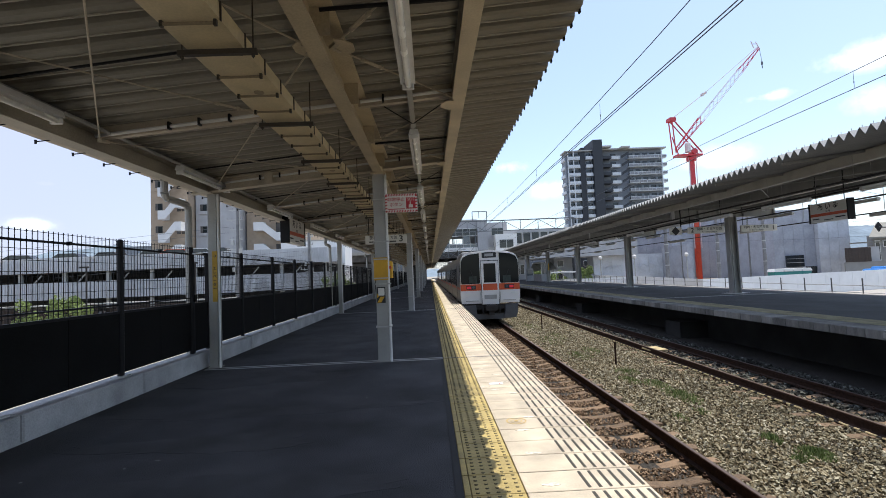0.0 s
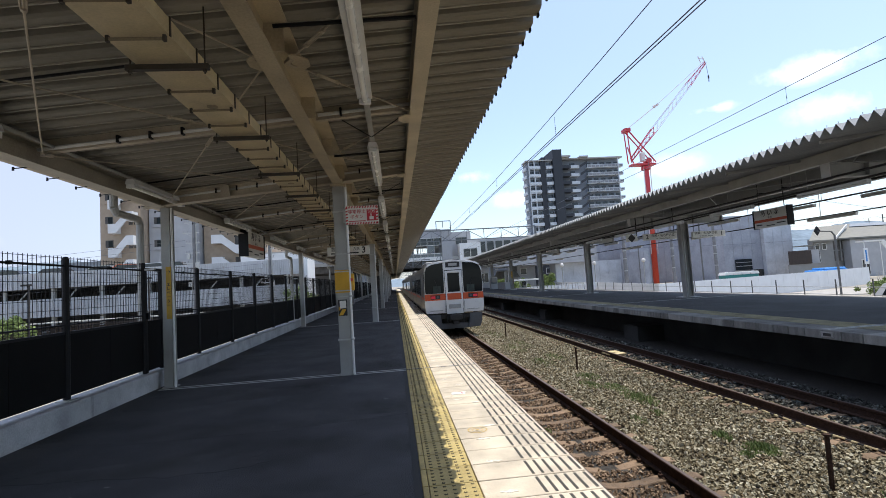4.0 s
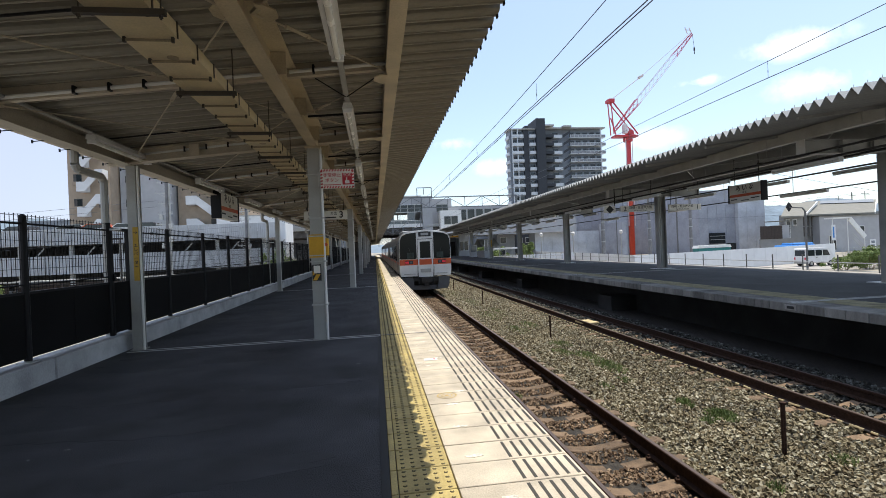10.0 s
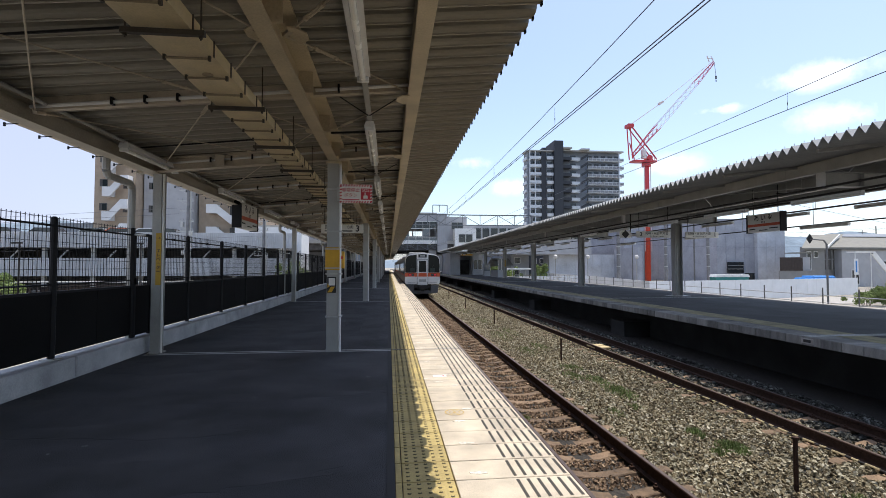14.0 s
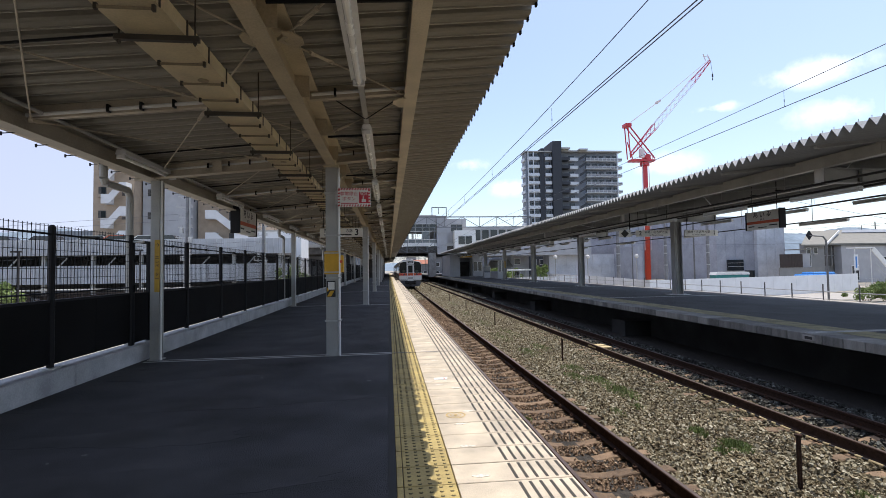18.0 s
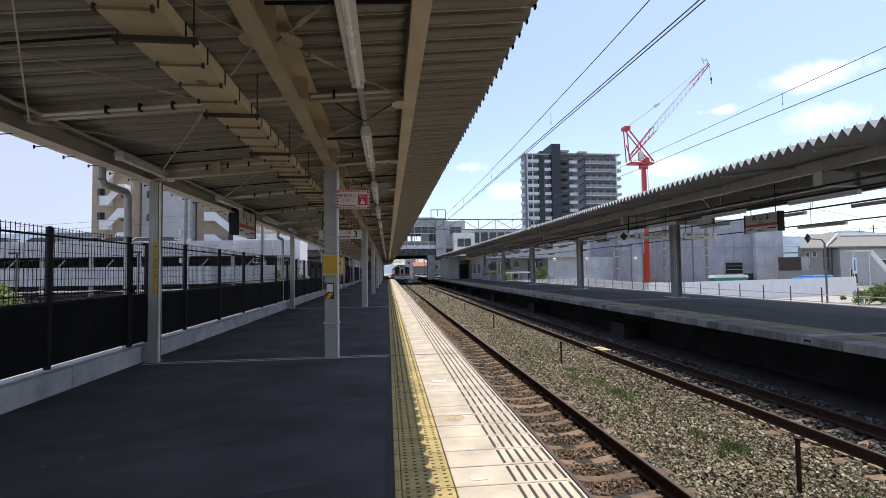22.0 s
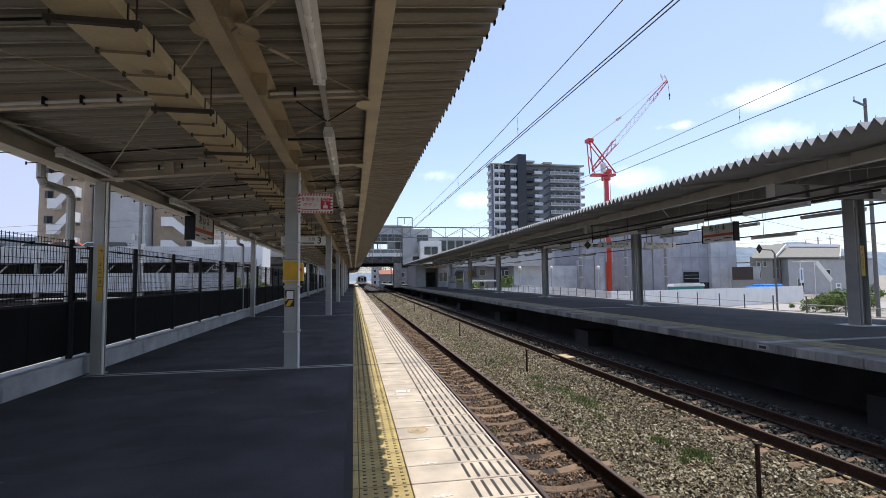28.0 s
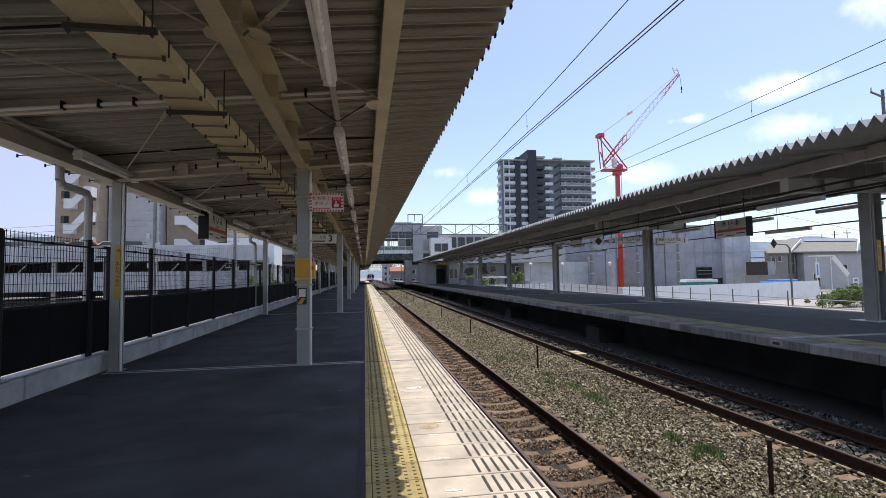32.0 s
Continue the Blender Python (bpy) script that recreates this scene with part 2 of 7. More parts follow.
M = dict(
    asphalt=mat("platform_asphalt", (0.056, 0.056, 0.061), 0.85, scale=0.9, vary=0.5, bump=0.7, fine=95),
    joint=mat("joint_metal", (0.40, 0.40, 0.39), 0.6, scale=8),
    rubber=mat("dark_rubber", (0.03, 0.03, 0.03), 0.8),
    tile_white=mat("edge_tile", (0.53, 0.46, 0.355), 0.62, scale=3.2, vary=0.26, bump=0.15, fine=90, per_piece=0.12),
    # darker brown for the sides of the tactile studs
    tile_stud_side=mat("tactile_stud_side", (0.12, 0.098, 0.05), 0.8),
    tile_yellow=mat("tactile_yellow", (0.43, 0.335, 0.125), 0.65, scale=4, vary=0.28, bump=0.15, per_piece=0.15),
    slot=mat("grip_strip", (0.05, 0.046, 0.04), 0.8, scale=20),
    concrete=mat("concrete", (0.33, 0.32, 0.30), 0.85, scale=1.6, vary=0.22, bump=0.3, fine=70),
    coping=mat("coping_concrete", (0.205, 0.20, 0.185), 0.85, scale=3.5, vary=0.5, bump=0.35, fine=70, stretch=(1, 1.5, 0.3), per_piece=0.5),
    curb=mat("curb_concrete", (0.40, 0.40, 0.405), 0.8, scale=2.5, vary=0.2, bump=0.2, shift=True),
    # near-black concrete: the shade under the island's overhang put into the colour
    foot_shade=mat("shaded_foot_concrete", (0.032, 0.031, 0.029), 0.9, scale=1.2, vary=0.4, bump=0.2),
    dark_wall=mat("dark_concrete", (0.09, 0.085, 0.08), 0.9, scale=1.2, vary=0.35, bump=0.2),
    cream=mat("cream_paint", (0.53, 0.455, 0.315), 0.5, scale=1.8, vary=0.16, bump=0.04),
    dull_cream=mat("dull_cream_paint", (0.50, 0.44, 0.34), 0.5, scale=2.5, vary=0.14, bump=0.04),
    # dull cream darkened for the rear beam's underside shading
    grey_cream=mat("shaded_cream_paint", (0.37, 0.34, 0.275), 0.55, scale=1.6, vary=0.2, bump=0.05),
    tray_cream=mat("tray_cream_paint", (0.62, 0.52, 0.32), 0.45, scale=4, vary=0.12, bump=0.04),
    gantry=mat("gantry_steel", (0.13, 0.14, 0.15), 0.6, scale=3, vary=0.15),
    dark_pole=mat("dark_galvanised", (0.12, 0.12, 0.12), 0.55, scale=6, vary=0.15),
    pole_grey=mat("weathered_pole", (0.19, 0.19, 0.195), 0.8, scale=2.5, vary=0.2),
    # darker than the tray, to carry the clamps' shadow lines in colour
    clamp=mat("clamp_bar", (0.26, 0.21, 0.13), 0.5, scale=6, vary=0.2),
    beam_pale=mat("pale_grey_paint", (0.50, 0.50, 0.475), 0.5, scale=2.0, vary=0.12, bump=0.03),
    grey_paint=mat("grey_paint", (0.36, 0.36, 0.34), 0.5, scale=2.5, vary=0.1, bump=0.03),
    white_paint=mat("white_paint", (0.72, 0.72, 0.70), 0.45, scale=4, vary=0.06),
    roof=mat("folded_roof_steel", (0.258, 0.242, 0.20), 0.55, metal=0.0, scale=1.2, vary=0.12, bump=0.03, stretch=(0.3, 1, 1)),
    roof_grey=mat("folded_roof_grey", (0.30, 0.31, 0.31), 0.55, metal=0.0, scale=1.2, vary=0.12, stretch=(0.3, 1, 1)),
    galv=mat("galvanised_steel", (0.46, 0.46, 0.45), 0.45, metal=0.55, scale=14, vary=0.12),
    black=mat("black_paint", (0.009, 0.009, 0.011), 0.5, scale=5, vary=0.2, spec=0.2),
    black_panel=mat("black_sheet", (0.0095, 0.0092, 0.0092), 0.6, scale=2, vary=0.25, spec=0.06),
    hanger=mat("dark_bronze_strut", (0.045, 0.036, 0.026), 0.55, scale=8, vary=0.2),
    wire=mat("fence_wire", (0.010, 0.010, 0.012), 0.5, spec=0.2),
    rail=mat("rusty_rail", (0.046, 0.026, 0.018), 0.85, scale=18, vary=0.3, bump=0.2, spec=0.15),
    rail_top=mat("polished_rail", (0.085, 0.06, 0.050), 0.55, metal=0.2, scale=12, vary=0.15),
    sleeper=mat("sleeper", (0.185, 0.125, 0.077), 0.9, scale=7, vary=0.42, bump=0.4, per_piece=0.4),
    # bed coloured near black so the gaps between stones look shaded
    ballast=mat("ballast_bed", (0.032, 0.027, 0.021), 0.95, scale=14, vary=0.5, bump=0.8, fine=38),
    stone=stone_mat("ballast_stone", ((0.0, (0.06, 0.046, 0.026)), (0.25, (0.145, 0.115, 0.066)), (0.55, (0.235, 0.20, 0.125)), (0.85, (0.325, 0.295, 0.205)), (1.0, (0.45, 0.42, 0.32)))),
    # darker copy of the ballast tones; the island's shade is put into them
    stone_dark=stone_mat("ballast_stone_shaded", ((0.0, (0.02, 0.019, 0.016)), (0.5, (0.055, 0.054, 0.046)), (0.9, (0.12, 0.125, 0.11)), (1.0, (0.22, 0.22, 0.20)))),
    stone_brown=stone_mat("ballast_stone_rusty", ((0.0, (0.075, 0.047, 0.03)), (0.35, (0.185, 0.125, 0.078)), (0.75, (0.26, 0.18, 0.115)), (1.0, (0.40, 0.30, 0.20)))),
    grass=mat("grass_blades", (0.15, 0.20, 0.06), 0.8, scale=20, vary=0.3, per_piece=0.4, island=True),
    leaf=mat("leaves", (0.19, 0.25, 0.075), 0.7, scale=9, vary=0.35, per_piece=0.4, island=True),
    bark=mat("bark", (0.12, 0.09, 0.06), 0.9, scale=14, vary=0.3, bump=0.4),
    earth=mat("earth", (0.29, 0.265, 0.22), 0.95, scale=0.35, vary=0.28, bump=0.3, fine=9),
    yellow=mat("yellow_plastic", (0.63, 0.35, 0.02), 0.45, scale=6, vary=0.08),
    red=mat("red_enamel", (0.52, 0.03, 0.05), 0.4, scale=6, vary=0.06),
    orange=mat("orange_enamel", (0.56, 0.085, 0.02), 0.35, scale=6, vary=0.06),
    steel=mat("stainless_steel", (0.30, 0.30, 0.305), 0.38, metal=0.9, scale=3, vary=0.06, stretch=(1, 0.2, 3)),
    train_white=mat("train_white", (0.74, 0.73, 0.71), 0.3, scale=3, vary=0.04),
    train_roof=mat("train_roof_grey", (0.30, 0.30, 0.30), 0.7, scale=3, vary=0.15),
    under=mat("underframe", (0.035, 0.032, 0.03), 0.8, scale=6, vary=0.3),
    skirt=mat("grey_skirt", (0.085, 0.088, 0.095), 0.5, scale=4, vary=0.1),
    window=glass("dark_glass", (0.02, 0.025, 0.03), 0.06, 0.6),
    cab_glass=glass("cab_glass", (0.010, 0.013, 0.014), 0.06, 0.16),
    pane=glass("pane_glass", (0.09, 0.11, 0.13), 0.08),
    lamp_white=mat("lamp_housing", (0.70, 0.70, 0.69), 0.4, scale=6, vary=0.06),
    tube=mat("fluorescent_tube", (0.78, 0.77, 0.72), 0.25, scale=6, vary=0.02),
    sign_white=mat("sign_white", (0.74, 0.73, 0.68), 0.4, scale=4, vary=0.03),
    sign_black=mat("sign_ink", (0.02, 0.02, 0.02), 0.5),
    tail_red=glow("tail_lamp", (0.70, 0.03, 0.05), 0.12),
    sheet=mat("grey_scaffold_sheet", (0.34, 0.355, 0.40), 0.75, scale=0.5, vary=0.13, bump=0.1, fine=3),
    hoarding=mat("white_hoarding", (0.70, 0.71, 0.72), 0.5, scale=1.2, vary=0.05),
    beige=mat("beige_tile_wall", (0.36, 0.285, 0.21), 0.7, scale=1.5, vary=0.1),
    stair_white=mat("stair_white_render", (0.66, 0.665, 0.67), 0.7, scale=0.8, vary=0.08),
    white_wall=mat("white_wall", (0.38, 0.385, 0.40), 0.75, scale=0.8, vary=0.08),
    grey_wall=mat("grey_tile_wall", (0.19, 0.215, 0.25), 0.6, scale=1.0, vary=0.1),
    dark_wall_tile=mat("charcoal_tile_wall", (0.026, 0.031, 0.040), 0.6, scale=1.0, vary=0.12),
    pale_rail=mat("balcony_panel", (0.56, 0.60, 0.64), 0.4, scale=2, vary=0.08),
    park_white=mat("car_park_white_sheet", (0.46, 0.475, 0.50), 0.5, scale=0.7, vary=0.12),
    louvre=mat("car_park_louvre", (0.22, 0.235, 0.265), 0.5, scale=1.0, vary=0.06),
    crane_red=mat("crane_red", (0.50, 0.035, 0.045), 0.45, scale=3, vary=0.1),
    crane_pale=mat("crane_pale", (0.66, 0.58, 0.58), 0.5, scale=3, vary=0.1),
    teal_seat=mat("seat_cloth", (0.022, 0.035, 0.028), 0.5, scale=8, vary=0.3),
    teal=mat("teal_plastic", (0.02, 0.17, 0.16), 0.45, scale=3, vary=0.08),
    blue=mat("blue_sheet", (0.03, 0.20, 0.55), 0.5, scale=5, vary=0.2, bump=0.3),
    slate=mat("roof_slate", (0.19, 0.185, 0.16), 0.7, scale=1.5, vary=0.12),
    plaster=mat("cream_render", (0.23, 0.23, 0.225), 0.8, scale=1.0, vary=0.08),
    # distance haze is mixed into the hills' base colour
    hill=mat("hazy_wooded_hill", (0.20, 0.25, 0.30), 1.0, scale=0.012, vary=0.18, fine=0.08, spec=0.0),
    wood_brown=mat("brown_fence", (0.045, 0.033, 0.028), 0.8, scale=3, vary=0.2),
    car_white=mat("car_white", (0.75, 0.75, 0.75), 0.25, scale=2, vary=0.02),
    rust_tile=mat("rust_roof_tile", (0.30, 0.11, 0.06), 0.7, scale=1.5, vary=0.15),
    car_dark=mat("car_dark", (0.03, 0.033, 0.04), 0.25, scale=2, vary=0.02),
    car_silver=mat("car_silver", (0.42, 0.43, 0.44), 0.3, metal=0.6, scale=2, vary=0.02),
    copper=mat("contact_wire", (0.15, 0.155, 0.165), 0.5, metal=0.4),
    clouded=mat("clouded_insulator", (0.36, 0.36, 0.37), 0.35),
    porcelain=mat("insulator", (0.6, 0.58, 0.55), 0.3),
    tan_box=mat("tan_board", (0.50, 0.40, 0.22), 0.8, scale=8, vary=0.15),
)


# ---- mesh builder ----
class MB:
    """Collects boxes, tubes and prisms into one mesh."""

    def __init__(self):
        self.v, self.f, self.s, self.cur = [], [], [], 0

    def use(self, slot):
        self.cur = slot
        return self

    def add(self, verts, faces):
        k = len(self.v)
        self.v += [tuple(p) for p in verts]
        self.f += [tuple(i + k for i in q) for q in faces]
        self.s += [self.cur] * len(faces)
        return self

    def box(self, x0, x1, y0, y1, z0, z1, bev=0.0):
        if bev:
            b = bev
            ring = [(x0 + b, y0), (x1 - b, y0), (x1, y0 + b), (x1, y1 - b), (x1 - b, y1), (x0 + b, y1), (x0, y1 - b), (x0, y0 + b)]
            top = [(x0 + b, y0 + b), (x1 - b, y0 + b), (x1 - b, y0 + b), (x1 - b, y1 - b), (x1 - b, y1 - b), (x0 + b, y1 - b), (x0 + b, y1 - b), (x0 + b, y0 + b)]
            vs = [(*p, z0) for p in ring] + [(*p, z1 - b) for p in ring] + [(*p, z1) for p in ((x0 + b, y0 + b), (x1 - b, y0 + b), (x1 - b, y1 - b), (x0 + b, y1 - b))]
            fs = [(i, (i + 1) % 8, 8 + (i + 1) % 8, 8 + i) for i in range(8)] + [(7, 6, 5, 4, 3, 2, 1, 0), (16, 17, 18, 19)]
            fs += [(8, 9, 17, 16), (9, 10, 17), (10, 11, 18, 17), (11, 12, 18), (12, 13, 19, 18), (13, 14, 19), (14, 15, 16, 19), (15, 8, 16)]
            return self.add(vs, fs)
        vs = [(x, y, z) for z in (z0, z1) for y in (y0, y1) for x in (x0, x1)]
        return self.add(vs, [(0, 2, 3, 1), (4, 5, 7, 6), (0, 1, 5, 4), (2, 6, 7, 3), (0, 4, 6, 2), (1, 3, 7, 5)])

    def tube(self, p, q, r, n=6, r2=None):
        p, q = Vector(p), Vector(q)
        r2 = r if r2 is None else r2
        d = (q - p).normalized()
        a = d.orthogonal().normalized()
        b = d.cross(a)
        vs = [p + r * (math.cos(2 * math.pi * i / n) * a + math.sin(2 * math.pi * i / n) * b) for i in range(n)]
        vs += [q + r2 * (math.cos(2 * math.pi * i / n) * a + math.sin(2 * math.pi * i / n) * b) for i in range(n)]
        fs = [(i, (i + 1) % n, n + (i + 1) % n, n + i) for i in range(n)]
        return self.add(vs, fs + [tuple(range(n - 1, -1, -1)), tuple(range(n, 2 * n))])

    def bar(self, p, q, w, h):
        """A square bar from p to q, w across and h upright."""
        p, q = Vector(p), Vector(q)
        d = (q - p).normalized()
        up = Vector((0, 0, 1)) if abs(d.z) < 0.95 else Vector((0, 1, 0))
        a = d.cross(up).normalized()
        b = a.cross(d)
        vs = [e + i * a * w / 2 + j * b * h / 2 for e in (p, q) for i, j in ((-1, -1), (1, -1), (1, 1), (-1, 1))]
        return self.add(vs, [(3, 2, 1, 0), (4, 5, 6, 7), (0, 1, 5, 4), (1, 2, 6, 5), (2, 3, 7, 6), (3, 0, 4, 7)])

    def prism(self, poly, axis, a, b):
        """A polygon in the two axes other than axis, drawn out from a to b along it."""
        def at(p, w):
            return (w, *p) if axis == "x" else (p[0], w, p[1]) if axis == "y" else (*p, w)
        n = len(poly)
        vs = [at(p, a) for p in poly] + [at(p, b) for p in poly]
        fs = [(i, (i + 1) % n, n + (i + 1) % n, n + i) for i in range(n)]
        return self.add(vs, fs + [tuple(range(n - 1, -1, -1)), tuple(range(n, 2 * n))])

    def mesh(self, name, mats):
        me = bpy.data.meshes.new(name)
        me.from_pydata(self.v, [], self.f)
        for m in mats if isinstance(mats, (list, tuple)) else [mats]:
            me.materials.append(m)
        me.polygons.foreach_set("material_index", self.s)
        bm = bmesh.new()
        bm.from_mesh(me)
        if len(bm.faces) < 60000:
            bmesh.ops.recalc_face_normals(bm, faces=bm.faces)
        bm.to_mesh(me)
        bm.free()
        return me


def part(name, mb, material, parent, label="", m=None):
    """One mesh object under a thing or a part; mb may be a ready mesh."""
    ob = new(name, mb if isinstance(mb, bpy.types.Mesh) else mb.mesh(name, material))
    ob.parent = parent
    if m is not None:
        ob.matrix_basis = m
    return tagged(ob, label)


def thing(name, label, category, group="", m=None):
    ob = new(name)
    ob.empty_display_size = 0.2
    if m is not None:
        ob.matrix_basis = m
    return tagged(ob, label, category, group)


def setting(name, mb, material, label="", kind="structure"):
    return tagged(new(name, mb.mesh(name, material)), label, "", "", kind)


def lettering(name, text, size, material, parent, m, label="", bold=0.0):
    """Writing in the built-in font, as a mesh; centred on its pose, reading along its x."""
    cu = bpy.data.curves.new(name, "FONT")
    cu.body, cu.size, cu.align_x, cu.align_y, cu.extrude = text, size, "CENTER", "CENTER", 0.001
    cu.offset = bold
    tmp = bpy.data.objects.new(name, cu)
    scene.collection.objects.link(tmp)
    me = bpy.data.meshes.new_from_object(tmp.evaluated_get(bpy.context.evaluated_depsgraph_get()))
    bpy.data.objects.remove(tmp)
    me.materials.clear()
    me.materials.append(material)
    return part(name, me, None, parent, label, m)


# ---- large structure: ground, tracks, platforms ----
EDGE, FAR_Y, NEAR_Y = 1.31, 170.0, -45.0
RAIL_Z = -1.10
TRACKS = (2.86, 7.28)
ISL0, ISL1 = 8.86, 17.0
ROWS = [8.8 + 12.2 * k for k in range(-1, 7)]
ISL_ROWS = [-0.6, 11.95, 23.15, 35.5, 47.7, 60.0, 72.2, 84.4]

g = MB().box(-2500, 2500, -400, 3500, -4.0, -2.0)
setting("ground", g, M["earth"], "dry sandy earth with thin grass")

b = MB()
xs = [1.0, 1.6, 2.0, 3.7, 4.4, 5.3, 6.1, 8.2, 9.0, 10.6]
zs = [-1.38, -1.37, -1.345, -1.345, -1.36, -1.36, -1.335, -1.335, -1.34, -1.39]
ys = [NEAR_Y, 30, FAR_Y, 420]
b.add([(x, y, z) for y in ys for x, z in zip(xs, zs)],
      [(j * 10 + i, j * 10 + i + 1, j * 10 + i + 11, j * 10 + i + 10) for j in range(3) for i in range(9)])
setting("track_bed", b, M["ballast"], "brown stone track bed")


def rail_profile(cx):
    z = RAIL_Z
    return [(cx - 0.068, z - 0.176), (cx + 0.068, z - 0.176), (cx + 0.068, z - 0.164), (cx + 0.014, z - 0.145), (cx + 0.009, z - 0.05),
            (cx + 0.033, z - 0.038), (cx + 0.033, z - 0.006), (cx + 0.027, z), (cx - 0.027, z), (cx - 0.033, z - 0.006), (cx - 0.033, z - 0.038),
            (cx - 0.009, z - 0.05), (cx - 0.014, z - 0.145), (cx - 0.068, z - 0.164)]


def sleeper_mesh():
    """A tie with sloping flanks and a top that dips between the rails."""
    m = MB()
    prof = [(-1.02, -0.012), (-0.95, 0.0), (-0.40, 0.0), (-0.22, -0.034), (0.0, -0.05), (0.22, -0.034), (0.40, 0.0), (0.95, 0.0), (1.02, -0.012)]
    n = len(prof)
    v = [(x, y, z - d) for y, d in ((-0.125, 0.13), (-0.098, 0.012), (-0.085, 0.0), (0.085, 0.0), (0.098, 0.012), (0.125, 0.13)) for x, z in prof]
    f = [(j * n + i, j * n + i + 1, (j + 1) * n + i + 1, (j + 1) * n + i) for j in range(5) for i in range(n - 1)]
    f += [tuple(j * n for j in range(6)), tuple(j * n + n - 1 for j in range(5, -1, -1))]
    m.add(v, f)
    for sx in (-0.566, 0.566):
        m.use(1).box(sx - 0.10, sx + 0.10, -0.07, 0.07, -0.004, 0.012)
        for o in (-0.10, 0.10):
            m.box(sx + o - 0.03, sx + o + 0.03, -0.028, 0.028, 0.012, 0.05, 0.008)
            m.tube((sx + o, 0, 0.05), (sx + o, 0, 0.075), 0.014, 6)
    return m.mesh("sleeper", [M["sleeper"], M["rail"]])


for tx in TRACKS:
    track = thing("railway_track", "rusty railway track on brown-stained sleepers in ballast", "track", "railway tracks")
    for sx in (-0.566, 0.566):
        r = MB().prism(rail_profile(tx + sx), "y", NEAR_Y, 420)
        r.use(1).box(tx + sx - 0.024, tx + sx + 0.024, NEAR_Y, 420, RAIL_Z - 0.002, RAIL_Z + 0.003)
        part("rail", r, [M["rail"], M["rail_top"]], track, "rusty steel rail with a worn top")
    sme = sleeper_mesh()
    for k in range(160):
        part("sleeper", sme, None, track, "", pose(tx + random.uniform(-0.03, 0.03), 1.7 + 0.59 * k, RAIL_Z - 0.19 - random.uniform(0, 0.015), 0, 0, random.uniform(-1.6, 1.6)))
    far = MB()
    for k in range(160, 420):
        y = 1.7 + 0.59 * k
        far.box(tx - 1.0, tx + 1.0, y - 0.1, y + 0.1, RAIL_Z - 0.25, RAIL_Z - 0.19)
    tagged(part("far_sleeper", far, M["sleeper"], track), kind="stuff")


def stones(name, x0, x1, y0, y1, count, material, size, label, heap=0.03, bare=0.9):
    """Crushed stones strewn over the bed, denser towards the walker; the sleepers' tops stay mostly bare."""
    rng = np.random.RandomState(len(label) + int(x0 * 10))
    px, py = x0 + (x1 - x0) * rng.rand(count), y0 + (y1 - y0) * rng.rand(count) ** 1.7
    keep = np.ones(count, bool)
    for tx in TRACKS:
        for s in (-0.566, 0.566):
            keep &= abs(px - tx - s) > 0.085
        on = (abs(px - tx) < 1.0) & (abs((py - 1.7 + 0.295) % 0.59 - 0.295) < 0.115)
        keep &= ~(on & (rng.rand(count) < bare))
    px, py = px[keep], py[keep]
    n = len(px)
    base = np.array([(-0.7, -0.6, -0.6), (0.6, -0.7, -0.6), (0.7, 0.6, -0.7), (-0.6, 0.7, -0.6), (-0.55, -0.6, 0.65), (0.65, -0.5, 0.55), (0.5, 0.65, 0.7), (-0.65, 0.5, 0.5)])
    quad = np.array([(3, 2, 1, 0), (4, 5, 6, 7), (0, 1, 5, 4), (1, 2, 6, 5), (2, 3, 7, 6), (3, 0, 4, 7)])
    s = size * rng.uniform(0.55, 1.35, n) * (1 + 0.02 * np.maximum(0, py - 8))
    p = base[None] * rng.uniform(0.62, 1.25, (n, 8, 3)) * np.stack([s, s * rng.uniform(0.6, 1.1, n), s * rng.uniform(0.5, 0.95, n)], 1)[:, None]
    q = rng.normal(size=(n, 4))
    w, x, y, z = (q / np.linalg.norm(q, axis=1, keepdims=True)).T
    turn = np.stack([np.stack([1 - 2 * (y * y + z * z), 2 * (x * y - z * w), 2 * (x * z + y * w)], 1), np.stack([2 * (x * y + z * w), 1 - 2 * (x * x + z * z), 2 * (y * z - x * w)], 1), np.stack([2 * (x * z - y * w), 2 * (y * z + x * w), 1 - 2 * (x * x + y * y)], 1)], 1)
    p = np.einsum("nij,nkj->nki", turn, p)
    p += np.stack([px, py, np.interp(px, xs, zs) + heap * rng.rand(n)], 1)[:, None]
    me = bpy.data.meshes.new(name)
    me.from_pydata(p.reshape(-1, 3), [], (quad[None] + 8 * np.arange(n)[:, None, None]).reshape(-1, 4))
    me.materials.append(material)
    return tagged(new(name, me), label, "ballast", "", "stuff")


def bed_z(x):
    return float(np.interp(x, xs, zs))


stones("ballast", 3.45, 7.3, 1.5, 46, 108000, M["stone"], 0.031, "pale grey crushed ballast stones between the tracks", 0.05)
stones("ballast", 1.35, 3.5, 1.5, 46, 46000, M["stone_brown"], 0.027, "rust-brown ballast stones between the sleepers", 0.03, 0.985)
# strip under the island canopy: its shade is coloured into the stones
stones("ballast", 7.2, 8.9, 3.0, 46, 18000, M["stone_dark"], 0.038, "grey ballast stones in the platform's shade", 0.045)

stones("ballast", 1.35, 8.9, 44, 108, 20000, M["stone"], 0.05, "brown-grey ballast stones far along the tracks", 0.05)

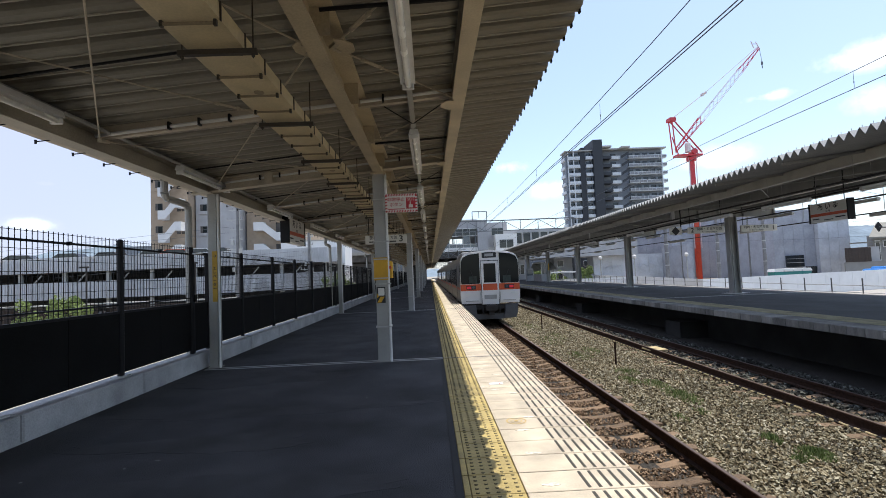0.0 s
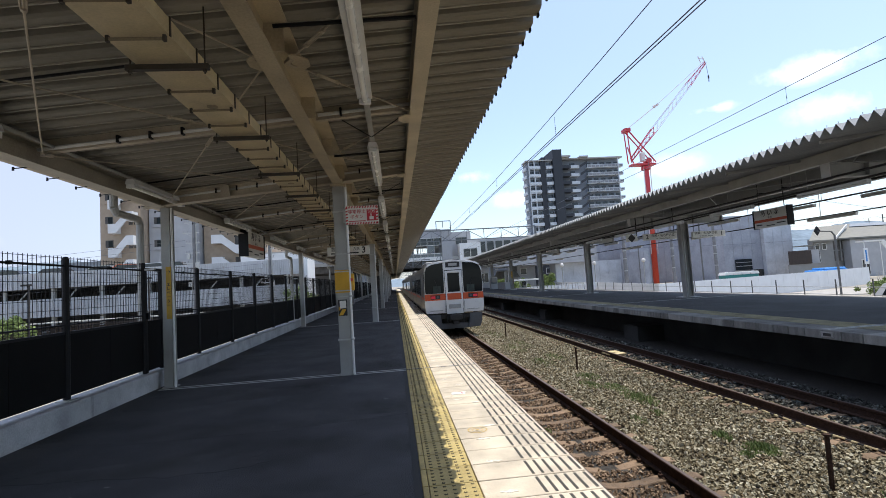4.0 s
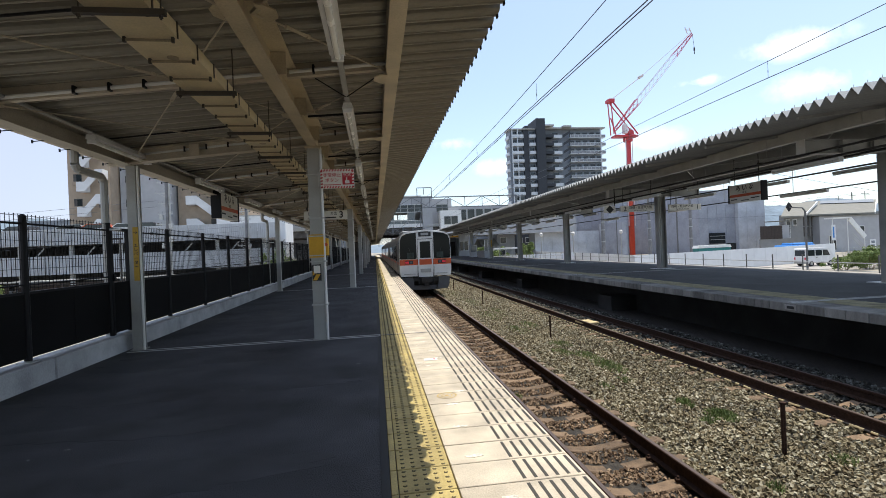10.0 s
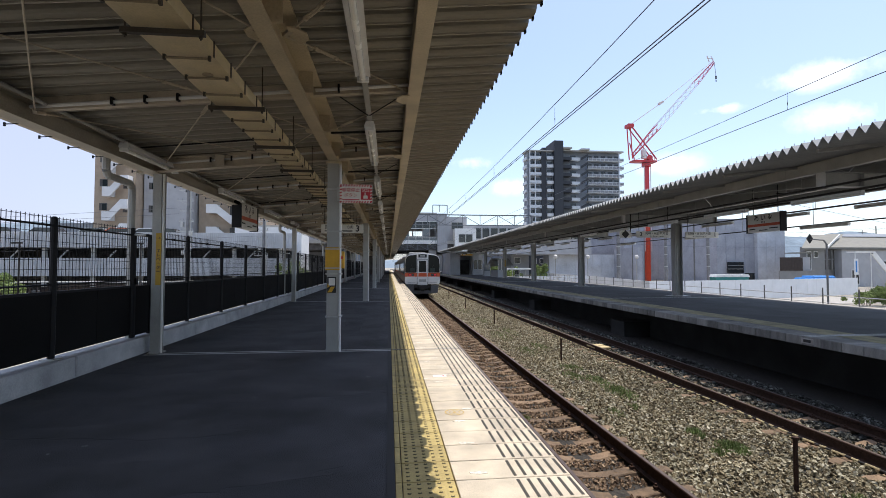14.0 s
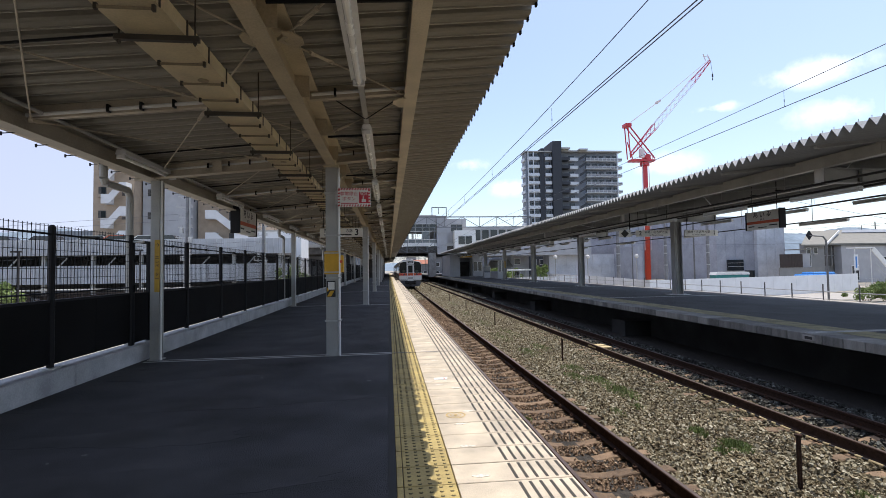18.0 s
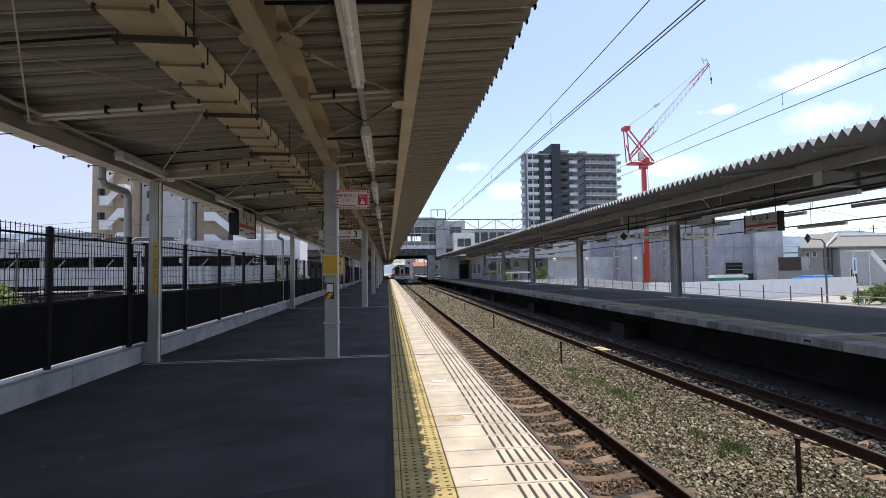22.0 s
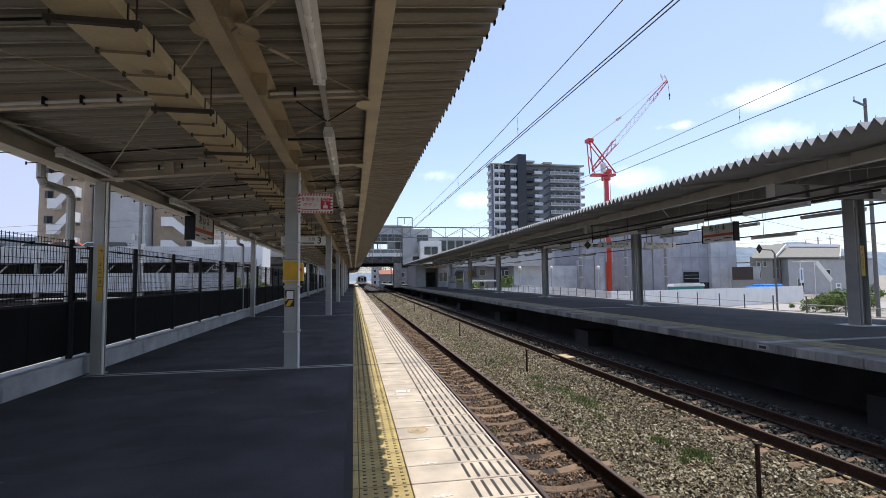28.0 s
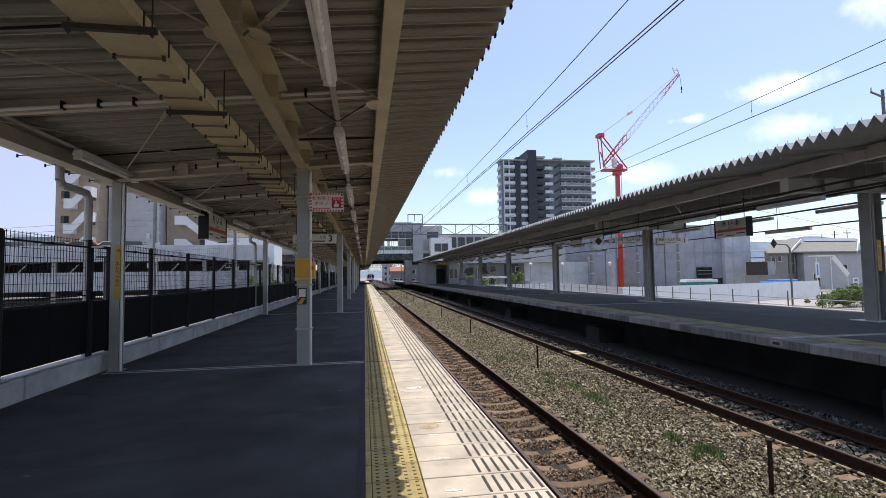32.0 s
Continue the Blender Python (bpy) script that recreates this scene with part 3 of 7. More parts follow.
# near platform
plat = setting("platform", MB().box(-4.2, 0.045, NEAR_Y, FAR_Y, -1.6, 0.0), M["asphalt"], "dark asphalt platform surface")
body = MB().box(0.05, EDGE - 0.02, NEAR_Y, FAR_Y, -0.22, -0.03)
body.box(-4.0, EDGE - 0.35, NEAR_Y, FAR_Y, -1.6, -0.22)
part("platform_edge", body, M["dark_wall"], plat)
for jy in ROWS:
    j = MB().box(-4.1, 0.04, jy - 0.11, jy - 0.05, -0.001, 0.004).box(-4.1, 0.04, jy + 0.02, jy + 0.08, -0.001, 0.004)
    j.use(1).box(-4.1, 0.04, jy - 0.05, jy + 0.02, -0.001, 0.0022)
    part("edge_joint", MB().box(0.05, EDGE, jy - 0.03, jy - 0.005, -0.002, 0.004).use(1).box(0.05, EDGE, jy - 0.005, jy + 0.02, -0.002, 0.003), [M["rubber"], M["joint"]], plat)
    part("expansion_joint", j, [M["joint"], M["rubber"]], plat, "narrow steel-edged expansion joint")
# repair patches and worn lanes in the asphalt
patch_a = mat("asphalt_patch_pale", (0.053, 0.053, 0.056), 0.85, scale=1.6, vary=0.4, bump=0.4, fine=160)
patch_b = mat("asphalt_patch_dark", (0.045, 0.045, 0.049), 0.8, scale=1.6, vary=0.4, bump=0.4, fine=160)
rng = np.random.RandomState(5)
for k, (x0, x1, y0, y1) in enumerate(((-4.1, -0.3, 5.6, 6.0), (-2.9, -0.6, 3.3, 4.0), (-4.1, -1.6, 7.2, 8.3), (-3.6, -1.4, 11.0, 13.5), (-0.7, -0.1, 10.0, 19.0), (-3.4, -1.2, 4.5, 5.0), (-2.8, -1.4, 22.0, 28.0))):
    cx_, cy_, n_ = (x0 + x1) / 2, (y0 + y1) / 2, 40
    top = []
    for i in range(n_):
        a, r = 2 * math.pi * i / n_, 1.0 + 0.16 * math.sin(3 * 2 * math.pi * i / n_ + k) + rng.uniform(-0.14, 0.14)
        top.append((cx_ + (x1 - x0) / 2 * r * math.cos(a), cy_ + (y1 - y0) / 2 * r * math.sin(a)))
    part("asphalt_patch", MB().prism([(min(-0.02, max(-4.15, x)), y) for x, y in top], "z", -0.001, 0.001 + 0.0003 * (k % 3)), patch_a if k % 2 else patch_b, plat)
part("edge_seam", MB().box(-0.012, 0.044, NEAR_Y, FAR_Y, -0.001, 0.0035), M["rubber"], plat, "dark seam between asphalt and tiles")
specks = MB()
rng = np.random.RandomState(11)
for k in range(60):
    x, y, r = rng.uniform(-3.9, -0.1), rng.uniform(2, 16), rng.uniform(0.006, 0.016)
    specks.add([(x + r * math.cos(a), y + r * math.sin(a), 0.0036) for a in (0, 1.2, 2.5, 3.9, 5.1)], [(0, 1, 2, 3, 4)])
tagged(setting("litter_specks", specks, mat("pale_specks", (0.22, 0.22, 0.21), 0.9), "tiny pale specks trodden into the asphalt"), category="litter", kind="stuff")

# island platform
# paler than the near asphalt: skylight from the open side put into the colour
worn = mat("skylit_asphalt", (0.072, 0.072, 0.076), 0.85, scale=0.8, vary=0.3, bump=0.5, fine=120)
isl = setting("platform_island", MB().box(ISL0 + 0.95, ISL1, NEAR_Y, FAR_Y, -0.16, 0.0), worn, "island platform of asphalt coloured paler for skylight")
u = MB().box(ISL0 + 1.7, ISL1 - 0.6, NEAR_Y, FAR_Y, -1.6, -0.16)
part("platform_foot", u, M["foot_shade"], isl, "concrete platform foot, coloured near black for shade")
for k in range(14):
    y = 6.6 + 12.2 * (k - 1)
    part("pier", MB().box(ISL0 + 0.6, ISL0 + 1.7, y, y + 1.2, -1.6, -0.75), M["foot_shade"], isl, "low concrete pier, coloured near black for shade")
part("far_edge", MB().box(ISL1 - 0.02, ISL1 + 0.25, NEAR_Y, FAR_Y, -0.2, 0.004), M["concrete"], isl, "sunlit pale concrete edge strip")
cme = MB().box(0, 0.94, 0.004, 0.448, -0.19, -0.002, 0.012).mesh("coping_slab", M["coping"])
for k in range(150):
    part("coping_slab", cme, None, isl, "", pose(ISL0 + random.uniform(-0.006, 0.006), 1.0 + 0.452 * k, random.uniform(-0.004, 0.0)))
far_cop = MB().box(ISL0, ISL0 + 0.94, NEAR_Y, 0.995, -0.19, -0.002)
for k in range(25):
    far_cop.box(ISL0, ISL0 + 0.94, 68.8 + 4.0 * k, 72.79 + 4.0 * k, -0.19, -0.002)
tagged(part("far_coping", far_cop, M["coping"], isl), kind="stuff")
tt = MB().box(0.0, 0.36, 0.006, 0.33, 0.0, 0.006, 0.002)
for i in range(5):
    tt.box(0.03 + 0.068 * i, 0.06 + 0.068 * i, 0.02, 0.31, 0.006, 0.010)
ttm = tt.mesh("tactile_tile", mat("dull_tactile", (0.30, 0.275, 0.17), 0.8, scale=3, vary=0.35, per_piece=0.25))
for k in range(150):
    part("tactile_tile", ttm, None, isl, "", pose(ISL0 + 0.62, 1.0 + 0.336 * k, 0.0))
    part("tactile_tile", ttm, None, isl, "", pose(ISL0 + 0.985, 1.0 + 0.336 * k, 0.0))
strip = MB().box(ISL0 + 0.62, ISL0 + 1.345, 1.0 + 0.336 * 150, FAR_Y, 0.0, 0.006).box(ISL0 + 0.62, ISL0 + 1.345, NEAR_Y, 0.99, 0.0, 0.006)
tagged(part("tactile_strip", strip, mat("dull_tactile_far", (0.29, 0.265, 0.17), 0.8, scale=3, vary=0.3), isl, "worn dull tactile strip"), kind="stuff")
for jy in (-2.7, 9.5, 21.7, 33.9, 46.1):
    part("expansion_joint", MB().box(ISL0 + 0.0, ISL1 - 0.1, jy - 0.09, jy + 0.09, -0.001, 0.012).use(1).box(ISL0 + 0.0, ISL1 - 0.1, jy - 0.012, jy + 0.012, 0.010, 0.0135), [M["joint"], M["rubber"]], isl, "pale steel joint cover across the platform")
part("cable_box", MB().box(ISL0 - 0.02, ISL0 + 0.05, 9.3, 9.6, -0.15, -0.04).use(1).box(ISL0 - 0.025, ISL0, 9.36, 9.54, -0.125, -0.065), [M["concrete"], M["rubber"]], isl)

# ---- track-side posts, boards ----
for y in (5.65, 14.05, 23.3, 32.2, 41.3, 51.0, 60.0):
    p = thing("marker_post", "short rusty steel marker post standing in the ballast", "post", "marker posts between the tracks", pose(5.1, y, -1.34))
    part("shaft", MB().tube((0, 0, -0.1), (0, 0, 0.66), 0.028, 8), M["rail"], p)
    part("cap", MB().tube((0, 0, 0.66), (0, 0, 0.685), 0.042, 10), M["rail"], p)
cable = MB()
for k in range(0, 120):
    y = 2 + k * 0.5
    for s_ in range(5):
        cable.use(s_ % 2).tube((6.55 + 0.012 * math.sin(k), y + 0.1 * s_, -1.235), (6.55 + 0.012 * math.sin(k + 1), y + 0.1 * s_ + 0.1, -1.235), 0.013 if s_ % 2 else 0.016, 5)
tagged(setting("signal_cable", cable, [M["tan_box"], M["under"]], "pale cable lying along the rail"), kind="", category="cable")
bd = thing("wooden_board", "tan board lying between the rails", "board", "", pose(6.95, 15.6, -1.2, 0, 0, 8))
part("plank", MB().box(-0.28, 0.28, -0.3, 0.0, 0, 0.04, 0.006), M["tan_box"], bd)
part("plank", MB().box(-0.25, 0.27, 0.03, 0.33, 0, 0.05, 0.006), M["tan_box"], bd)


def grass_patch(x, y, rx, ry, count):
    rng = np.random.RandomState(int(x * 100 + y * 10))
    m = MB()
    for _ in range(count):
        a, r = rng.rand() * 6.28, rng.rand() ** 0.6
        px, py = x + rx * r * math.cos(a), y + ry * r * math.sin(a)
        h, w, t = 0.05 + 0.09 * rng.rand() * (1.2 - r), 0.006 + 0.006 * rng.rand(), rng.rand() * 6.28
        lx, ly = rng.normal(0, 0.03), rng.normal(0, 0.03)
        z = bed_z(px) + 0.02
        m.add([(px - w * math.cos(t), py - w * math.sin(t), z), (px + w * math.cos(t), py + w * math.sin(t), z), (px + lx, py + ly, z + h)], [(0, 1, 2)])
    me = m.mesh("grass", M["grass"])
    return tagged(new("grass", me), "tuft of green weeds in the ballast", "grass", "", "stuff")


for x, y, rx, ry, c in ((5.15, 7.75, 0.12, 0.22, 420), (5.3, 7.05, 0.22, 0.30, 1100), (4.95, 6.9, 0.10, 0.12, 160), (4.7, 12.1, 0.22, 0.5, 420), (5.15, 10.5, 0.28, 0.75, 1100), (5.1, 11.6, 0.25, 0.5, 600),
                        (5.05, 13.1, 0.3, 0.5, 420), (4.9, 9.3, 0.12, 0.2, 120), (4.35, 9.0, 0.12, 0.3, 110), (4.6, 15.8, 0.35, 0.9, 420), (5.25, 16.6, 0.3, 0.9, 420), (4.5, 19.4, 0.4, 1.5, 500), (5.1, 20.5, 0.4, 1.6, 420),
                        (4.8, 24.5, 0.5, 2.2, 520), (4.7, 30.0, 0.5, 3.0, 480), (4.9, 38.0, 0.5, 4.0, 420), (4.3, 4.9, 0.10, 0.12, 90), (5.6, 5.3, 0.15, 0.2, 130), (2.5, 8.8, 0.12, 0.12, 60), (2.35, 6.0, 0.1, 0.1, 50)):
    grass_patch(x, y, rx, ry, c)

# ---- fence on its kerb ----
FX = -4.34
kerb = setting("kerb", MB().box(-4.52, -4.19, NEAR_Y, FAR_Y, -1.5, 0.02), M["curb"], "pale concrete kerb under the fence")
kme = MB().box(-0.165, 0.165, -1.01, 1.01, 0.0, 0.275, 0.015).mesh("kerb_block", M["curb"])
for k in range(60):
    part("kerb_block", kme, None, kerb, "", pose(FX, -6.2 + 2.04 * k, 0.012))


def mesh_fence(y, length):
    """One bay: post, wire mesh above, black sheets below."""
    fp = thing("mesh_fence", "black steel mesh fence with solid black sheets below", "fence", "fence along the platform", pose(FX, y, 0.287))
    L = length - 0.05
    part("post", MB().tube((0, 0, 0), (0, 0, 1.83), 0.043, 10).tube((0, 0, 1.83), (0, 0, 1.86), 0.05, 10, 0.02), M["black"], fp)
    part("foot_plate", MB().box(-0.09, 0.09, -0.09, 0.09, 0, 0.02, 0.004), M["galv"], fp)
    n = 2 if length > 1.5 else 1
    for k in range(n):
        part("sheet", MB().box(-0.012, 0.012, 0.05 + (L - 0.05) * k / n, 0.044 + (L - 0.05) * (k + 1) / n, 0.055, 0.85), M["black_panel"], fp)
    part("sheet_rail", MB().box(-0.02, 0.02, 0.04, L, 0.85, 0.885), M["black"], fp)
    w = MB()
    m = int(length / 0.075)
    for k in range(m):
        yy = 0.08 + (L - 0.12) * k / (m - 1)
        w.tube((0.01, yy, 0.89), (0.01, yy, 1.86), 0.0042, 4)
    for z in (0.93, 1.05, 1.17, 1.29, 1.41, 1.53, 1.65, 1.84):
        w.tube((0.006, 0.05, z), (0.006, L, z), 0.0042, 4)
    part("wire_mesh", w, M["wire"], fp)
    part("top_rail", MB().tube((0.0, 0.04, 1.74), (0.0, L, 1.74), 0.015, 6), M["black"], fp)
    part("bottom_rail", MB().tube((0.0, 0.04, 0.97), (0.0, L, 0.97), 0.012, 6), M["black"], fp)
    part("clip", MB().box(-0.02, 0.03, length / 2, length / 2 + 0.03, 1.72, 1.765), M["black"], fp)
    return fp


near_bay = mesh_fence(8.74 - 1.93, 1.93)
for k in range(2, 8):
    copy_thing(near_bay, pose(FX, 8.74 - 1.93 * k, 0.287))
mesh_fence(9.62, 1.45)
first = mesh_fence(11.07, 2.15)
for k in range(1, 60):
    copy_thing(first, pose(FX, 11.07 + 2.15 * k, 0.287))
gate = thing("fence_gate", "narrow black framed mesh gate beside a column", "gate", "", pose(FX + 0.01, 8.74, 0.287))
part("gate_post", MB().tube((0, 0, 0), (0, 0, 1.86), 0.045, 10), M["black"], gate)
part("gate_frame", MB().bar((0, 0.07, 0), (0, 0.07, 1.78), 0.05, 0.05).bar((0, 0.62, 0), (0, 0.62, 1.78), 0.06, 0.06).bar((0, 0.07, 1.76), (0, 0.62, 1.76), 0.05, 0.05), M["black"], gate)
part("sheet", MB().box(-0.015, 0.015, 0.1, 0.58, 0.03, 0.87), M["black_panel"], gate)
gw = MB()
for k in range(7):
    gw.tube((0, 0.13 + 0.07 * k, 0.87), (0, 0.13 + 0.07 * k, 1.74), 0.0042, 4)
for z in (0.97, 1.1, 1.25, 1.4, 1.55, 1.68):
    gw.tube((0, 0.09, z), (0, 0.6, z), 0.0042, 4)
part("wire_mesh", gw, M["wire"], gate)
part("hinge", MB().box(-0.03, 0.05, 0.05, 0.12, 0.9, 1.02), M["black"], gate)


# ---- near canopy ----
SLOPE = 0.095


def roof_z(x):
    return 3.755 + SLOPE * x


V_FOLD = ((0.0, 0.0), (0.045, 0.0), (0.478, 1.0), (0.522, 1.0))
PAN_FOLD = ((0.0, 0.0), (0.30, 0.0), (0.45, 0.03), (0.53, 0.12), (0.68, 1.0), (0.74, 1.0), (0.89, 0.12), (0.96, 0.03))


def folded_roof(x0, x1, z0, z1, y0, y1, pitch, depth, fold):
    """A folded plate roof: ribs that run across the platform; fold gives one rib, as shares of pitch and depth."""
    m = MB()
    ys = [y0 + (k + a) * pitch for k in range(int((y1 - y0) / pitch)) for a, h in fold]
    hs = [h * depth for k in range(int((y1 - y0) / pitch)) for a, h in fold]
    k = len(ys)
    for t in (0.0, 0.012):
        m.v += [(x, y, z + h + t) for x, z in ((x0, z0), (x1, z1)) for y, h in zip(ys, hs)]
    def idx(t, s, i):
        return t * 2 * k + s * k + i
    for i in range(k - 1):
        m.f.append((idx(0, 0, i), idx(0, 0, i + 1), idx(0, 1, i + 1), idx(0, 1, i)))
        m.f.append((idx(1, 0, i), idx(1, 1, i), idx(1, 1, i + 1), idx(1, 0, i + 1)))
        for s in (0, 1):
            m.f.append((idx(0, s, i), idx(0, s, i + 1), idx(1, s, i + 1), idx(1, s, i)))
    m.s = [0] * len(m.f)
    return m


canopy = thing("platform_canopy", "cream steel platform canopy with a dull folded steel roof", "canopy", "platform canopies")
CY0, CYN, CY1 = -40.0, -8.0, 168.0
RX0, RX1 = -4.42, 1.36
part("roof", folded_roof(RX0, RX1, roof_z(RX0), roof_z(RX1), CY0 + 0.075, CY1, 0.265, 0.17, PAN_FOLD), M["roof"], canopy, "dull olive folded steel roof")
# seams coloured paler than the roof, as light bounced onto its creases
seam = MB()
for k in range(int((70 - CYN) / 0.265)):
    y = CYN - 0.045 + 0.265 * k + 0.006
    seam.add([(x, y + dy, roof_z(x) + dz) for x in (RX0, RX1) for dy in (0, 0.014) for dz in (-0.012, -0.001)],
             [(0, 1, 3, 2), (4, 6, 7, 5), (0, 4, 5, 1), (2, 3, 7, 6), (0, 2, 6, 4), (1, 5, 7, 3)])
tagged(part("roof_seam", seam, mat("roof_seam_bounce", (0.42, 0.39, 0.33), 0.5, scale=3, vary=0.15), canopy, "roof seams, coloured pale for bounced light"), kind="stuff")
hooks = MB()
for k in range(int((80 - CYN) / 0.265)):
    y = CYN - 0.045 + 0.265 * k
    hooks.box(1.35, 1.366, y - 0.012, y + 0.03, roof_z(1.36) - 0.03, roof_z(1.36) + 0.03)
tagged(part("eave_trim", hooks, M["black_panel"], canopy), kind="stuff")


def i_beam(x, z0, z1, w, y0, y1, tf=0.018, tw=0.012):
    a, b = w / 2, tw / 2
    return MB().prism([(x - a, z0), (x + a, z0), (x + a, z0 + tf), (x + b, z0 + tf), (x + b, z1 - tf), (x + a, z1 - tf), (x + a, z1), (x - a, z1),
                       (x - a, z1 - tf), (x - b, z1 - tf), (x - b, z0 + tf), (x - a, z0 + tf)], "y", y0, y1)


zb, zt_ = 3.36, roof_z(-0.99) - 0.03
part("main_beam", MB().prism([(-1.07, zb), (-0.91, zb), (-0.91, zb + 0.018), (-0.984, zb + 0.018), (-0.984, zt_ - 0.018), (-0.80, zt_ - 0.018), (-0.80, zt_), (-1.18, zt_), (-1.18, zt_ - 0.018), (-0.996, zt_ - 0.018), (-0.996, zb + 0.018), (-1.07, zb + 0.018)], "y", CY0, CY1), M["cream"], canopy)
for k in range(60):
    y = CYN + 1.1 + 1.525 * k
    part("stiffener", MB().box(-0.984, -0.83, y, y + 0.012, zb + 0.02, zt_ - 0.02), M["cream"], canopy)
part("edge_beam", i_beam(0.285, 3.50, roof_z(0.285) - 0.02, 0.15, CY0, CY1), M["cream"], canopy)
part("rear_beam", i_beam(-4.05, 3.10, roof_z(-4.05) - 0.03, 0.2, CY0, CY1), M["grey_cream"], canopy)
gut = MB().prism([(-4.50, 3.21), (-4.30, 3.21), (-4.28, 3.33), (-4.295, 3.33), (-4.31, 3.225), (-4.485, 3.225), (-4.485, 3.38), (-4.50, 3.38)], "y", CY0, CY1)
part("gutter", gut, M["dull_cream"], canopy, "cream rain gutter along the eave")
gclip = MB().bar((0, 0, 0), (-0.27, 0, -0.02), 0.012, 0.01).box(-0.285, -0.265, -0.008, 0.008, -0.045, 0.0).mesh("gutter_bracket", M["black"])
for k in range(90):
    part("gutter_bracket", gclip, None, canopy, "", pose(-4.27, CYN + 0.3 + 0.58 * k, 3.205))
for gy in ROWS:
    zt = lambda x: roof_z(x) - 0.02
    gm = MB()
    for x0, x1 in ((-4.3, -1.08), (-0.90, 0.21)):
        d = 0.24
        for w, a, c in ((0.16, -d, -d + 0.018), (0.16, -0.018, 0.0), (0.014, -d, 0.0)):
            gm.add([(x, gy + s * w / 2, zt(x) + h) for x in (x0, x1) for s in (-1, 1) for h in (a, c)],
                   [(0, 1, 3, 2), (4, 6, 7, 5), (0, 4, 5, 1), (2, 3, 7, 6), (0, 2, 6, 4), (1, 5, 7, 3)])
    gm.box(-3.0, -2.85, gy - 0.09, gy - 0.075, zt(-2.9) - 0.22, zt(-2.9) - 0.03)
    part("cross_girder", gm, M["dull_cream"], canopy)
    br = MB().bar((-0.95, gy + 0.02, 2.9), (-0.95, gy + 1.0, 3.38), 0.1, 0.1)
    part("knee_brace", br, M["cream"], canopy)
SUB = [5.75 + 3.05 * k for k in range(-4, 27)]
for sy in SUB:
    pz = lambda x: 3.655 + 0.10 * x
    tp = MB().tube((-3.95, sy, pz(-3.95)), (-1.07, sy, pz(-1.07)), 0.022, 8).tube((-0.87, sy, pz(-0.87)), (0.22, sy, pz(0.22)), 0.022, 8)
    ch = MB()
    for xa, xb in ((-3.95, -1.08), (-0.90, 0.21)):
        ch.add([(x, sy + dy, roof_z(x) + dz) for x in (xa, xb) for dy in (0.035, 0.11) for dz in (-0.15, -0.006)],
               [(0, 1, 3, 2), (4, 6, 7, 5), (0, 4, 5, 1), (2, 3, 7, 6), (0, 2, 6, 4), (1, 5, 7, 3)])
    part("cross_channel", ch, M["dull_cream"], canopy)
    part("tie_pipe", tp, M["white_paint"], canopy, "white painted tie pipe")
    for cx in (-3.1, -2.75, -2.4, -0.6):
        part("pipe_clamp", MB().box(cx - 0.012, cx + 0.012, sy - 0.035, sy + 0.03, pz(cx) - 0.036, pz(cx) + 0.05), M["black"], canopy)
    # bracing rods with turnbuckles, in the plane of the roof
    a, c = sy - 1.525, sy + 1.525
    for p, q in (((-2.0, sy, 3.45), (-3.9, sy + 3.05, 3.2)), ((-2.0, sy, 3.45), (-3.9, sy - 3.05, 3.2)), ((-2.0, sy, 3.45), (-1.08, a, 3.5)), ((-2.0, sy, 3.45), (-1.08, c, 3.5)), ((-0.9, a, 3.5), (0.2, sy - 0.1, 3.56)), ((-0.9, c, 3.5), (0.2, sy + 0.1, 3.56))):
        p, q = Vector(p), Vector(q)
        d = (q - p).normalized()
        side = d.cross(Vector((0, 0, 1))).normalized()
        rod = MB().tube(p, q, 0.0085, 6)
        br_ = part("bracing_rod", rod, M["dull_cream"], canopy)
        bk = MB()
        for o in (-0.016, 0.016):
            bk.tube(p + 0.36 * d + o * side, p + 0.60 * d + o * side, 0.008, 6)
        for o in (0.34, 0.60):
            bk.tube(p + o * d, p + (o + 0.035) * d, 0.021, 8)
        part("turnbuckle", bk, M["dull_cream"], br_)
        for e0, e1 in ((p - 0.02 * d, p + 0.10 * d), (q - 0.10 * d, q + 0.02 * d)):
            part("fork_end", MB().bar(e0, e1, 0.04, 0.03), M["dull_cream"], br_)
    for gx, ggy in ((-2.0, sy), (-1.13, c), (-0.81, c), (0.18, sy)):
        z0 = 3.49 if gx > -1.9 else 3.44
        if gx < -1.9:
            shape = [(gx - 0.13, ggy), (gx - 0.05, ggy - 0.12), (gx + 0.08, ggy - 0.12), (gx + 0.13, ggy), (gx + 0.08, ggy + 0.12), (gx - 0.05, ggy + 0.12)]
        else:
            out = -1 if gx < -1.0 or gx > 0 else 1
            shape = [(gx - 0.05 * out, ggy - 0.16), (gx + 0.03 * out, ggy - 0.14), (gx + 0.10 * out, ggy - 0.06), (gx + 0.10 * out, ggy + 0.06), (gx + 0.03 * out, ggy + 0.14), (gx - 0.05 * out, ggy + 0.16)]
        part("gusset", MB().prism(shape, "z", z0, z0 + 0.012), M["cream"], canopy)
# dark conduits across
for sy in (3.55, 7.2, 10.2, 14.0, 17.5, 21.0, 26.0, 31.0, 37.0):
    part("conduit", MB().tube((-3.95, sy + 0.75, 3.33), (-1.78, sy + 0.65, 3.53), 0.013, 6), M["black"], canopy, "dark cable conduit")
    part("conduit", MB().tube((-0.86, sy, 3.46), (0.2, sy, 3.52), 0.016, 6), M["black"], canopy, "dark cable conduit")


